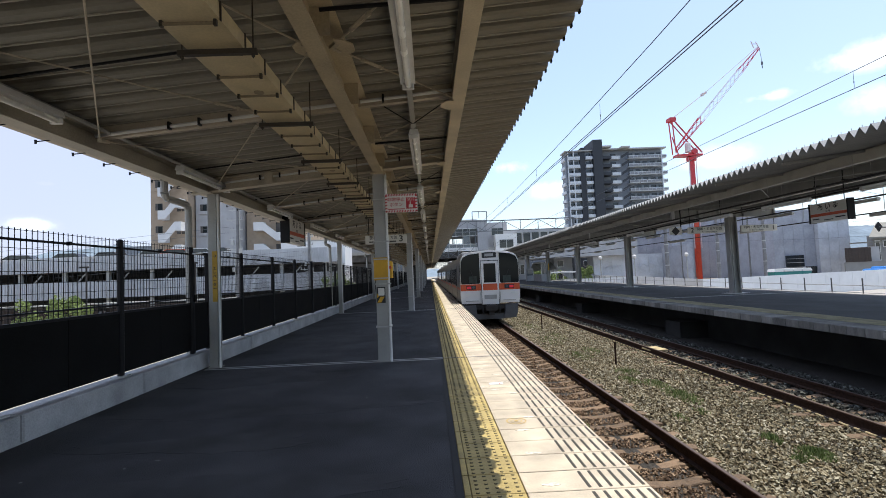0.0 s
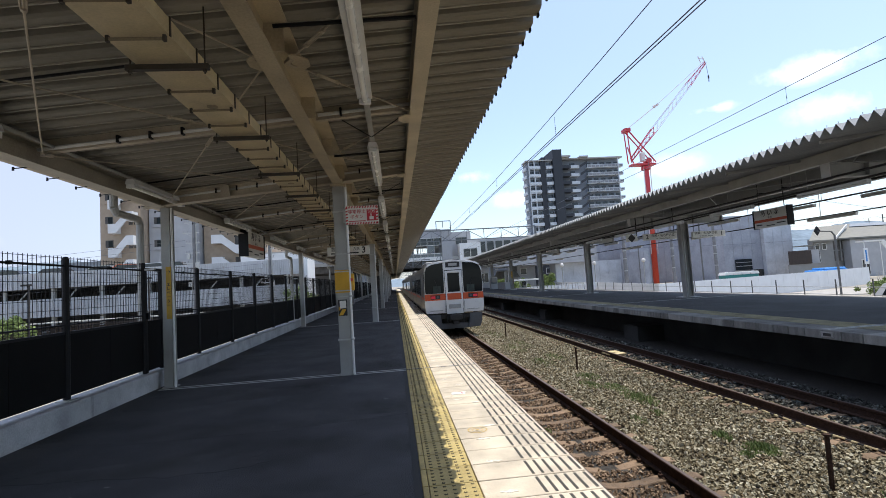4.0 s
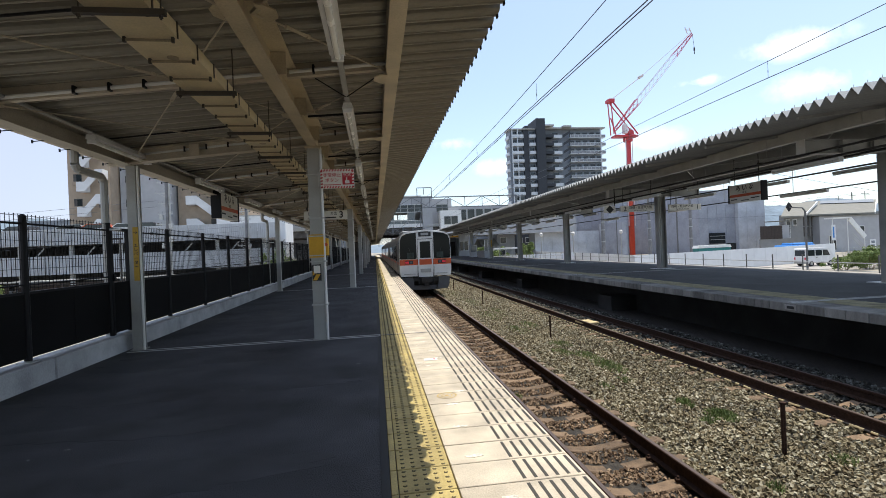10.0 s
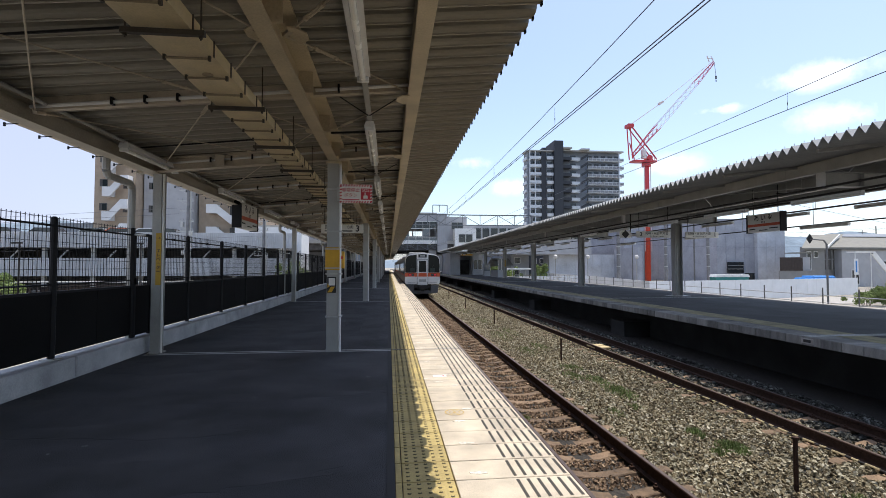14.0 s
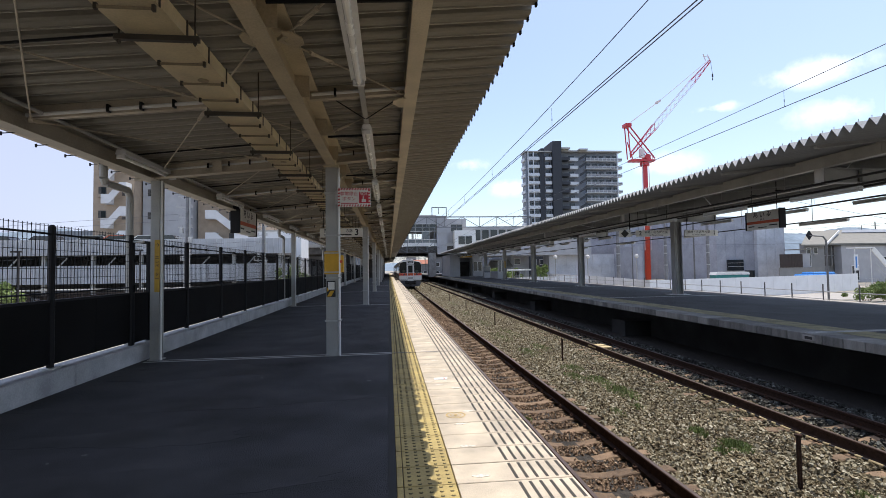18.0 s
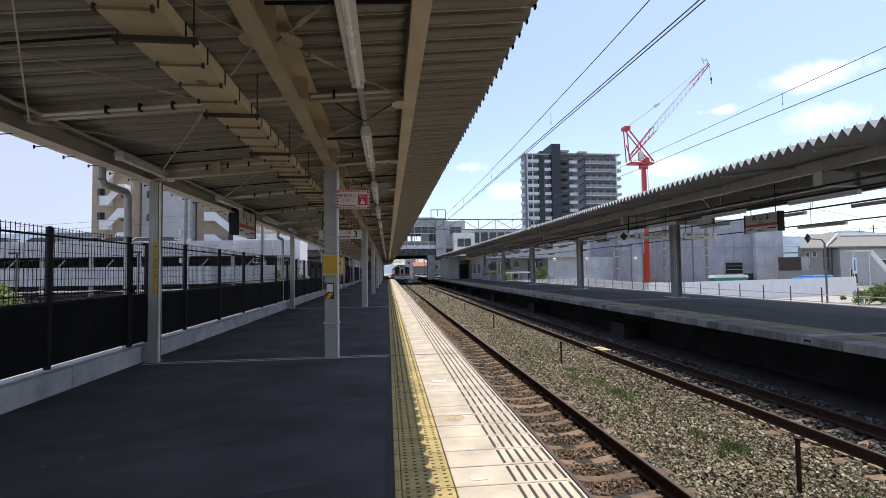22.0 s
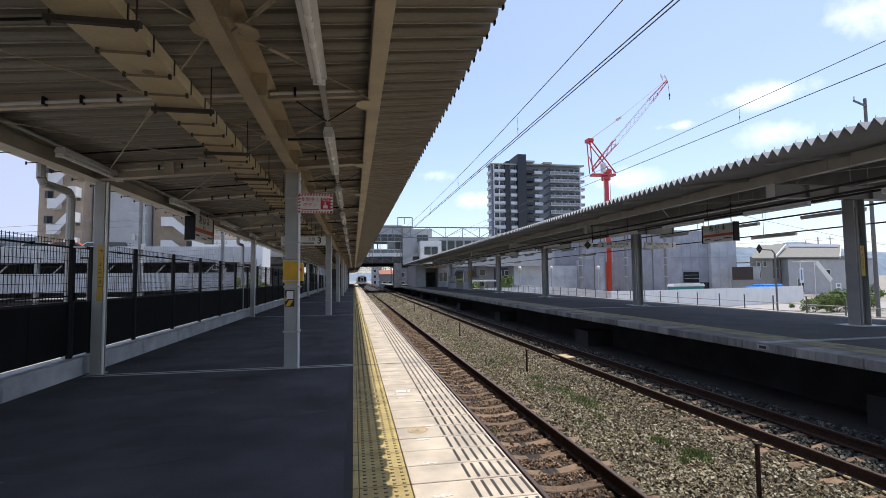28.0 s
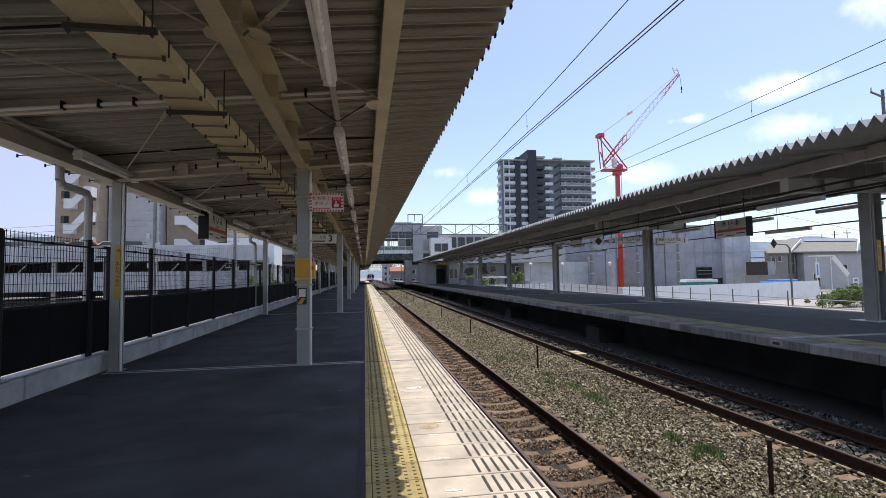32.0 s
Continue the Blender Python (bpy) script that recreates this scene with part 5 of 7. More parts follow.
gantry(80.0)
gantry(140.0)
gantry(190.0)
for far_y in (235.0, 280.0, 325.0, 375.0):
    gantry(far_y)
for k, (mx, my) in enumerate(((-4.6, 150), (12.0, 158), (-4.8, 170), (12.4, 205), (9.8, 218), (-5.0, 222), (10.6, 250), (13.5, 262))):
    ms = thing("line_mast", "slim grey mast beside the far tracks", "mast", "far masts", pose(mx, my, -1.5))
    part("shaft", MB().tube((0, 0, 0), (0, 0, 9.0 - 0.3 * (k % 3)), 0.16, 7, 0.1), M["gantry"], ms)
    part("arm", MB().bar((0, 0, 7.0), (2.4 if mx < 0 else -2.4, 0, 7.3), 0.09, 0.09).bar((0, 0, 6.0), (1.6 if mx < 0 else -1.6, 0, 7.1), 0.07, 0.07), M["gantry"], ms)

# ---- footbridge and station building ----
sb = thing("station_building", "pale grey station building on a glazed bridge over the tracks", "station building")
BY = 96.0
BD = 29.0
# deck runs on unseen past x=-9, added to darken the space below
part("deck", MB().box(-30, 17.0, BY, BY + BD, 5.9, 6.5), M["grey_paint"], sb, "grey bridge deck")
for k in range(10):
    part("girder", MB().box(-30, 17.0, BY + 0.5 + 3.05 * k, BY + 0.9 + 3.05 * k, 4.6, 5.9), M["dark_wall"], sb, "dark girder under the bridge deck")
for k in range(9):
    part("cross_rib", MB().box(-8.5 + 2 * k, -8.2 + 2 * k, BY + 0.25, BY + 0.49, 4.7, 5.9), M["gantry"], sb)
    part("diagonal", MB().bar((-8.4 + 2 * k, BY + 0.35, 5.8), (-6.4 + 2 * k, BY + 0.35, 4.75), 0.12, 0.12), M["gantry"], sb)
part("wall", MB().box(-9, 9.55, BY + 0.35, BY + BD, 10.4, 12.0), M["white_wall"], sb)
part("coping", MB().box(-9.1, 9.55, BY + 0.2, BY + BD + 0.1, 12.0, 12.15), M["white_paint"], sb)
part("back_sill", MB().box(-9, 9.5, BY + BD - 0.3, BY + BD, 6.5, 7.5), M["white_wall"], sb)
for k in range(7):
    part("back_mullion", MB().box(-8.6 + 2.9 * k, -8.3 + 2.9 * k, BY + BD - 0.3, BY + BD, 7.5, 10.4), M["white_wall"], sb)
for k in range(4):
    part("inner_column", MB().box(-6.6 + 4.6 * k, -6.2 + 4.6 * k, BY + 8, BY + 8.4, 6.5, 10.4), M["white_paint"], sb)
part("ticket_gate_wall", MB().box(-8.9, -1.5, BY + 14, BY + 14.3, 6.5, 9.2), M["grey_wall"], sb)
for k in range(13):
    x = -8.5 + 1.38 * k
    part("mullion", MB().box(x - 0.05, x + 0.05, BY + 0.2, BY + 0.32, 6.5, 10.4), M["grey_paint"], sb)
    if k % 2 == 0 or k > 8:
        part("pane", MB().box(x + 0.05, x + 1.33, BY + 0.24, BY + 0.27, 8.95, 10.3), M["window"], sb)
    part("lower_pane", MB().box(x + 0.05, x + 1.33, BY + 0.24, BY + 0.27, 6.6, 7.2), M["pane"], sb)
    if k % 3 == 2:
        part("blind", MB().box(x + 0.05, x + 1.33, BY + 0.24, BY + 0.27, 7.35, 8.85), M["pane"], sb)
for z in (6.5, 7.2, 8.85, 10.3):
    part("rail", MB().box(-9, 9.5, BY + 0.12, BY + 0.2, z, z + 0.1), M["white_paint"], sb)
part("handrail", MB().box(-9, 9.5, BY + 0.05, BY + 0.1, 6.05, 6.12).box(-9, 9.5, BY - 0.02, BY + 0.0, 5.9, 6.5), M["white_paint"], sb)
part("lift_tower", MB().box(9.55, 11.5, BY - 0.5, BY + BD, 4.3, 11.9), M["white_wall"], sb, "pale metal-clad tower")
for k in range(5):
    part("cladding_joint", MB().box(9.55 + 0.39 * k, 9.58 + 0.39 * k, BY - 0.53, BY - 0.502, 4.3, 11.9), M["grey_paint"], sb)
for z in (5.9, 8.4):
    part("cladding_joint", MB().box(9.55, 11.5, BY - 0.56, BY - 0.532, z, z + 0.05), M["grey_paint"], sb)
part("upper_block", MB().box(11.5, 15.7, BY + 1.5, BY + BD, 4.3, 11.5), M["white_wall"], sb)
part("lower_block", MB().box(12.9, 17.1, BY - 1.5, BY + 1.4, 3.8, 8.9), M["white_paint"], sb)
part("wing", MB().box(15.7, 42, BY + 1.5, BY + 12, 3.9, 9.9), M["white_wall"], sb)
for x0, x1, z0, z1, yy in ((12.6, 13.7, 8.95, 10.3, BY + 1.5), (13.8, 14.9, 8.95, 10.3, BY + 1.5), (13.7, 14.9, 6.2, 7.7, BY - 1.5), (15.1, 16.3, 6.2, 7.7, BY - 1.5)):
    w_ = part("window", MB().box(x0 - 0.08, x1 + 0.08, yy - 0.06, yy - 0.002, z0 - 0.08, z1 + 0.08), M["grey_paint"], sb)
    part("pane", MB().box(x0, x1, yy - 0.09, yy - 0.062, z0, z1), M["window"], w_)
for k in range(14):
    x = 17.9 + 1.75 * k
    w_ = part("window", MB().box(x - 0.75, x + 0.75, BY + 1.44, BY + 1.497, 7.0, 9.3), M["grey_paint"], sb)
    part("pane", MB().box(x - 0.68, x + 0.68, BY + 1.41, BY + 1.44, 7.1, 9.2), M["window"], w_)
part("pier", MB().box(7.9, 9.4, BY + 0.5, BY + 3, -0.2, 4.6), M["concrete"], sb)
for k in range(3):
    part("pier", MB().box(-5.6, -4.6, BY + 2 + 12 * k, BY + 3 + 12 * k, -2.0, 4.6), M["concrete"], sb)
# walls added under the deck to keep light off the passing train
part("side_wall", MB().box(-9.0, -8.7, BY + 1, BY + BD, -2.0, 4.6), M["grey_wall"], sb)
part("island_wall", MB().box(15.6, 16.0, BY + 1, BY + BD, 0.0, 4.3), M["grey_wall"], sb)
# rooms on the island under the bridge
rm = thing("waiting_room", "small white framed glass shelter on the island platform", "waiting room")
part("wall", MB().box(14.4, 15.4, 63.5, 68, 0, 0.95), M["white_wall"], rm)
part("roof", MB().box(14.3, 15.5, 63.4, 68.1, 2.42, 2.52), M["grey_paint"], rm)
part("glazing", MB().box(14.46, 15.34, 63.6, 63.62, 0.95, 2.42), M["pane"], rm)
for x in (14.4, 14.86, 15.32):
    part("frame_post", MB().box(x, x + 0.08, 63.5, 63.58, 0.95, 2.42), M["white_paint"], rm)
rm2 = thing("lift_hall", "pale grey lift hall with a dark doorway and yellow sign", "lift hall")
part("wall", MB().box(10.6, 12.35, 84, 97, 0, 3.9).box(12.35, 14.55, 87, 97, 0, 3.9).box(14.55, 16.4, 84, 97, 0, 3.9).box(12.35, 14.55, 84, 87, 3.25, 3.9), M["white_wall"], rm2)
for k in range(4):
    part("wall_joint", MB().box(10.75 + 0.42 * k, 10.78 + 0.42 * k, 83.97, 83.998, 0, 3.9), M["grey_paint"], rm2)
part("door", MB().box(12.5, 14.4, 86.9, 86.99, 0, 2.6), M["dark_wall"], rm2)
part("sign", MB().box(12.4, 14.5, 83.9, 83.97, 3.32, 3.62), M["yellow"], rm2, "yellow direction sign")
for x in (14.7, 15.5):
    wn = part("window", MB().box(x, x + 0.7, 83.94, 83.998, 0.9, 2.6), M["white_paint"], rm2)
    part("pane", MB().box(x + 0.06, x + 0.64, 83.91, 83.939, 0.96, 2.54), M["window"], wn)
sh_ = thing("stair_hall", "grey stair hall at the far end of the platform", "stair hall")
part("wall", MB().box(-4.1, -2.9, 88, 112, 0, 3.3).box(-2.9, -0.9, 92, 112, 0, 3.3).box(-2.9, -0.9, 88, 92, 2.5, 3.3), M["dark_wall"], sh_)
part("opening", MB().box(-2.8, -1.0, 91.9, 91.99, 0, 2.4), M["under"], sh_)
part("handrail", MB().tube((-2.4, 90, 0), (-2.4, 90, 1.0), 0.03, 6).tube((-2.4, 90, 1.0), (-1.4, 90, 1.0), 0.03, 6).tube((-1.4, 90, 1.0), (-1.4, 90, 0), 0.03, 6), M["galv"], sh_)
for x0, y0 in ((14.4, 71.0),):
    vm = thing("vending_machine", "pale grey vending machine on the island platform", "vending machine", "vending machines", pose(x0, y0, 0))
    part("case", MB().box(-0.5, 0.5, -0.4, 0.4, 0, 1.8, 0.02), M["white_wall"], vm)
    part("front", MB().box(-0.42, 0.42, -0.42, -0.402, 0.8, 1.65), M["pane"], vm)

# ---- right-hand surroundings ----
gf = thing("guard_fence", "low dark steel guard fence with two rails", "fence")
for k in range(40):
    y = 18.6 + 1.93 * k
    part("post", MB().tube((21.9, y, -2.0), (21.9, y, 0.40), 0.032, 7), M["dark_pole"], gf)
part("rail", MB().tube((21.9, 6, 0.02), (21.9, 95, 0.02), 0.022, 6), M["galv"], gf)
part("rail", MB().tube((21.9, 6, -0.35), (21.9, 95, -0.35), 0.018, 6), M["galv"], gf)
road = setting("road", MB().box(23.0, 27.5, 4, 60, -2.0, -1.985).box(27.5, 80, 41, 50, -2.0, -1.985), mat("pale_road", (0.34, 0.32, 0.29), 0.9, scale=1.5, vary=0.15, bump=0.2), "pale dusty site road")
hoard = thing("site_hoarding", "white steel hoarding round a building site", "hoarding")
pts = [(58.0, 54.6), (47.0, 50.2), (24.6, 43.8), (28.6, 64.0), (35.5, 114.0)]
for (xa, ya), (xb, yb) in zip(pts, pts[1:]):
    n = max(2, int(math.hypot(xb - xa, yb - ya) / 1.9))
    for k in range(n):
        p = (xa + (xb - xa) * (k + 0.005) / n, ya + (yb - ya) * (k + 0.005) / n)
        q = (xa + (xb - xa) * (k + 0.995) / n, ya + (yb - ya) * (k + 0.995) / n)
        part("panel", MB().bar((*p, -0.98), (*q, -0.98), 0.05, 2.06), M["hoarding"], hoard)

sh = thing("sheeted_building", "building under construction wrapped in grey scaffold sheeting", "building site")
def sheeted(x0, x1, y0, y1, z1, material):
    part("sheet_wall", MB().box(x0, x1, y0, y1, -2.0, z1), material, sh)
    n = max(1, int((x1 - x0) / 1.8))
    for k in range(n + 1):
        x = x0 + (x1 - x0) * k / n
        part("seam", MB().box(x - 0.05, x + 0.05, y0 - 0.06, y0 - 0.002, -2.0, z1), material, sh)
    for k in range(1, int((z1 + 2.0) / 3.4) + 1):
        z = -2.0 + 3.4 * k
        part("seam", MB().box(x0, x1, y0 - 0.08, y0 - 0.062, z - 0.04, z + 0.04), material, sh)
pale_sheet = mat("pale_scaffold_sheet", (0.52, 0.54, 0.58), 0.7, scale=0.4, vary=0.12, bump=0.1, fine=3)
sheeted(61.9, 69.5, 86, 104, 10.5, M["sheet"])
sheeted(69.6, 75.2, 85.2, 104, 9.3, pale_sheet)
sheeted(53.0, 57.6, 105, 108, 12.0, M["sheet"])
sheeted(63.4, 82.0, 112, 114, 13.0, M["sheet"])
sheeted(48.2, 49.2, 90, 100, 5.2, M["sheet"])
sheeted(33.8, 53.0, 100, 104, 3.95, pale_sheet)
sheeted(47.5, 72.0, 118, 130, 14.0, M["sheet"])
part("opening", MB().box(63.8, 67.0, 85.6, 85.91, 0.2, 2.25), M["window"], sh, "dark unglazed opening")
part("opening_bar", MB().box(63.8, 67.0, 85.5, 85.6, 0.9, 1.0).box(63.8, 67.0, 85.5, 85.6, 1.6, 1.68), M["galv"], sh)
part("side_opening", MB().box(66.4, 67.9, 84.0, 84.6, -1.2, 0.2), M["window"], sh)
arcs = MB()
for k in range(9):
    for s_ in range(8):
        a0, a1 = math.pi * s_ / 8, math.pi * (s_ + 1) / 8
        cx_ = 37.0 + 1.8 * k
        arcs.tube((cx_ - 0.7 * math.cos(a0), 99.85, 1.0 + 0.9 * math.sin(a0)), (cx_ - 0.7 * math.cos(a1), 99.85, 1.0 + 0.9 * math.sin(a1)), 0.05, 4)
tagged(part("sheet_fold", arcs, pale_sheet, sh), kind="stuff")
for k in range(4):
    wc = thing("portable_toilet", "teal portable toilet with a white roof behind the hoarding", "portable toilet", "portable toilets", pose(41.7 + 1.12 * k, 58, -1.9))
    part("cabin", MB().box(-0.6, 0.6, -0.6, 0.6, 0.02, 2.05, 0.03), M["teal"], wc)
    part("roof", MB().prism([(-0.66, 2.0), (0.66, 2.0), (0.5, 2.35), (-0.5, 2.35)], "y", -0.66, 0.66), M["white_paint"], wc)
bs = thing("tarpaulin", "blue tarpaulin over a stack behind the hoarding", "tarpaulin", "", pose(55.5, 58, -2.0))
part("cover", MB().box(-2.2, 2.2, -1.2, 1.2, 0, 2.0, 0.2).box(-1.2, 2.0, -1.0, 1.0, 1.9, 2.25, 0.15), M["blue"], bs)
for k, (x, y) in enumerate(((24.6, 70.0), (29.6, 70.0), (37.3, 70.0))):
    lp = thing("globe_lamp", "globe street lamp on a slim pole", "street lamp", "globe street lamps", pose(x, y, -2.0))
    part("post", MB().tube((0, 0, 0), (0, 0, 4.6), 0.07, 8), M["grey_paint"], lp)
    part("globe", MB().tube((0, 0, 4.6), (0, 0, 4.75), 0.1, 8, 0.28).tube((0, 0, 4.75), (0, 0, 5.0), 0.28, 12, 0.28).tube((0, 0, 5.0), (0, 0, 5.2), 0.28, 12, 0.1), M["porcelain"], lp)
for x, y, r in ((34.4, 70.0, 0.30), (42.0, 70.0, 0.24), (48.9, 70.0, 0.26)):
    up = thing("utility_pole", "grey concrete utility pole by the building site", "utility pole", "utility poles", pose(x, y, -2.0))
    part("shaft", MB().tube((0, 0, 0), (0, 0, 12), r, 10, r * 0.7), M["pole_grey"], up)
    part("cross_arm", MB().bar((-1.0, 0, 10.5), (1.0, 0, 10.5), 0.1, 0.12), M["galv"], up)
    for z in (3.4, 5.2, 6.4):
        part("fitting", MB().tube((0, 0, z), (0, 0, z + 0.12), r + 0.02, 10), M["galv"], up)
# houses and sheds beyond the island's far end
for x0, x1, y0, z1, wall, roofm, lab in ((22.5, 25.5, 100, 1.6, "plaster", "slate", "low cream house with a slate roof"), (26.5, 30.5, 104, 4.6, "white_wall", "dark_wall_tile", "white two-storey house beside the line"), (24.5, 30.5, 120, 6.0, "grey_wall", "slate", "grey house far beyond the platform"),
                                      (34.5, 43, 118, 10.5, "dark_wall_tile", "slate", "tall dark apartment house"), (13.5, 20, 150, 5.0, "plaster", "slate", "cream house far beyond the bridge"), (20, 27, 160, 7.5, "white_wall", "slate", "white building far beyond the bridge"),
                                      (-14, -6, 175, 6, "grey_wall", "slate", "grey building far along the line"), (8.5, 13, 230, 7, "white_wall", "slate", "white building far along the line"), (9.5, 14.5, 176, 3.2, "plaster", "rust_tile", "cream house with a rust-red roof far along the line"), (-22, -12, 300, 7, "grey_wall", "slate", "grey building beside the line's far end"), (12, 22, 330, 6, "white_wall", "slate", "white building beside the line's far end")):
    hs = thing("house", lab, "house", "houses along the line")
    part("wall", MB().box(x0, x1, y0, y0 + 8, -2.0, z1), M[wall], hs)
    part("roof", MB().prism([(y0 - 0.5, z1), (y0 + 8.5, z1), (y0 + 4, z1 + 1.6)], "x", x0 - 0.4, x1 + 0.4), M[roofm], hs)
    k = x0 + 0.8
    while k < x1 - 1.4:
        for z in np.arange(-0.6, z1 - 1.6, 2.7):
            w_ = part("window", MB().box(k - 0.1, k + 1.3, y0 - 0.06, y0 - 0.002, z - 0.1, z + 1.3), M["white_paint"], hs)
            part("pane", MB().box(k, k + 1.2, y0 - 0.09, y0 - 0.062, z, z + 1.2), M["window"], w_)
        k += 2.2
cpt = thing("carport", "long low carport with a pale roof", "carport")
part("roof", MB().box(17.9, 22.6, 74, 78, 0.95, 1.15), M["white_paint"], cpt)
for k in range(5):
    part("post", MB().tube((18.1 + 1.05 * k, 74.2, -2), (18.1 + 1.05 * k, 74.2, 0.95), 0.06, 6), M["galv"], cpt)
ft = thing("white_fence", "low white fence beside the carport", "fence")
for k in range(20):
    part("picket", MB().box(18.0 + 0.5 * k, 18.4 + 0.5 * k, 66, 66.06, -2.0, 0.1), M["hoarding"], ft)

cr = thing("tower_crane", "red tower crane with a pale lattice luffing boom and a hook", "crane", "", pose(61.4, 110, 0))
part("mast", MB().box(-0.45, 0.45, -0.45, 0.45, -2.0, 26.0), M["crane_red"], cr, "red crane mast")
part("lower_mast", MB().box(-0.47, 0.47, -0.47, 0.47, -2.0, 14.0), mat("orange_red_mast", (0.58, 0.06, 0.022), 0.45, scale=3, vary=0.1), cr, "orange-red lower mast")
part("ladder", MB().box(-0.95, -0.8, -0.6, -0.45, 5, 26).box(0.7, 0.82, -0.6, -0.45, 5, 26), M["crane_pale"], cr)
part("slewing_deck", MB().box(-3.8, 2.2, -1.1, 1.1, 26.3, 26.75, 0.08).tube((0, 0, 25.3), (0, 0, 26.1), 1.1, 14).tube((0.5, -0.9, 27.4), (0.5, 0.9, 27.4), 0.65, 14).tube((1.5, 0, 26.75), (1.5, 0, 27.9), 0.06, 6).tube((2.1, 0, 26.75), (2.1, 0, 27.9), 0.06, 6).bar((1.5, 0, 27.9), (2.1, 0, 27.9), 0.06, 0.06), M["crane_red"], cr)
part("cab", MB().box(-1.8, -0.9, -1.8, -0.7, 27.0, 29.2, 0.08), M["crane_pale"], cr)
tipx, tipz = 17.9, 51.6
part("a_frame", MB().bar((-3.9, -0.8, 27), (-4.4, -0.8, 35.2), 0.2, 0.2).bar((-3.9, 0.8, 27), (-4.4, 0.8, 35.2), 0.2, 0.2).bar((2.2, -0.8, 27), (-4.2, -0.8, 35.0), 0.28, 0.22).bar((2.2, 0.8, 27), (-4.2, 0.8, 35.0), 0.2, 0.2)
     .box(-4.9, -3.5, -1.0, 1.0, 34.6, 35.4).bar((-3.0, 0, 27), (-4.2, 0, 31), 0.2, 0.2), M["crane_red"], cr)
foot, tip = Vector((-3.4, 0, 28.0)), Vector((tipx, 0, tipz))
d_ = (tip - foot).normalized()
nrm = Vector((-d_.z, 0, d_.x))
def boom_piece(f0, f1, w0, w1, name, material, r=0.10):
    n = max(2, int((f1 - f0) * 20))
    m = MB()
    for k in range(n):
        a, c = f0 + (f1 - f0) * k / n, f0 + (f1 - f0) * (k + 1) / n
        pa, pc = foot.lerp(tip, a), foot.lerp(tip, c)
        wa, wc_ = w0 + (w1 - w0) * k / n, w0 + (w1 - w0) * (k + 1) / n
        cor = [(i, j) for i in (-1, 1) for j in (-1, 1)]
        A = [pa + nrm * i * wa / 2 + Vector((0, j * wa / 2, 0)) for i, j in cor]
        C = [pc + nrm * i * wc_ / 2 + Vector((0, j * wc_ / 2, 0)) for i, j in cor]
        for p, q in zip(A, C):
            m.tube(p, q, r, 4)
        for i, j in ((0, 1), (0, 2), (3, 1), (3, 2)):
            m.tube(A[i], C[j], r * 0.55, 4)
    tagged(part(name, m, material, cr), kind="stuff")
boom_piece(0.0, 0.30, 0.6, 1.25, "boom_foot", M["crane_red"], 0.10)
boom_piece(0.30, 0.76, 1.25, 1.15, "boom", M["crane_pale"], 0.055)
boom_piece(0.76, 1.0, 1.15, 0.4, "boom_head", M["crane_red"], 0.07)
part("tip_frame", MB().bar(tip + Vector((-1.2, 0, 0)), tip + Vector((-1.8, 0, 1.6)), 0.15, 0.15).bar(tip, tip + Vector((-0.7, 0, 1.5)), 0.15, 0.15).bar(tip + Vector((-1.8, 0, 1.0)), tip + Vector((-0.2, 0, 0.9)), 0.12, 0.12), M["crane_pale"], cr)
part("pendant", MB().tube((-4.2, 0, 35.2), (4.0, 0, 41.0), 0.09, 5).tube((4.0, 0, 41.0), tip + nrm * 0.4, 0.06, 5).tube((3.6, -0.3, 40.8), (3.6, 0.3, 40.8), 0.35, 10).tube((4.3, -0.3, 41.2), (4.3, 0.3, 41.2), 0.28, 10), M["crane_pale"], cr)
part("hook_rope", MB().tube((tipx + 0.1, 0, tipz), (tipx + 0.5, 0, 48.3), 0.05, 5), M["copper"], cr)
part("hook_block", MB().box(tipx + 0.33, tipx + 0.67, -0.15, 0.15, 47.5, 48.3, 0.08).tube((tipx + 0.5, 0, 47.3), (tipx + 0.5, 0, 46.7), 0.1, 8), M["under"], cr)


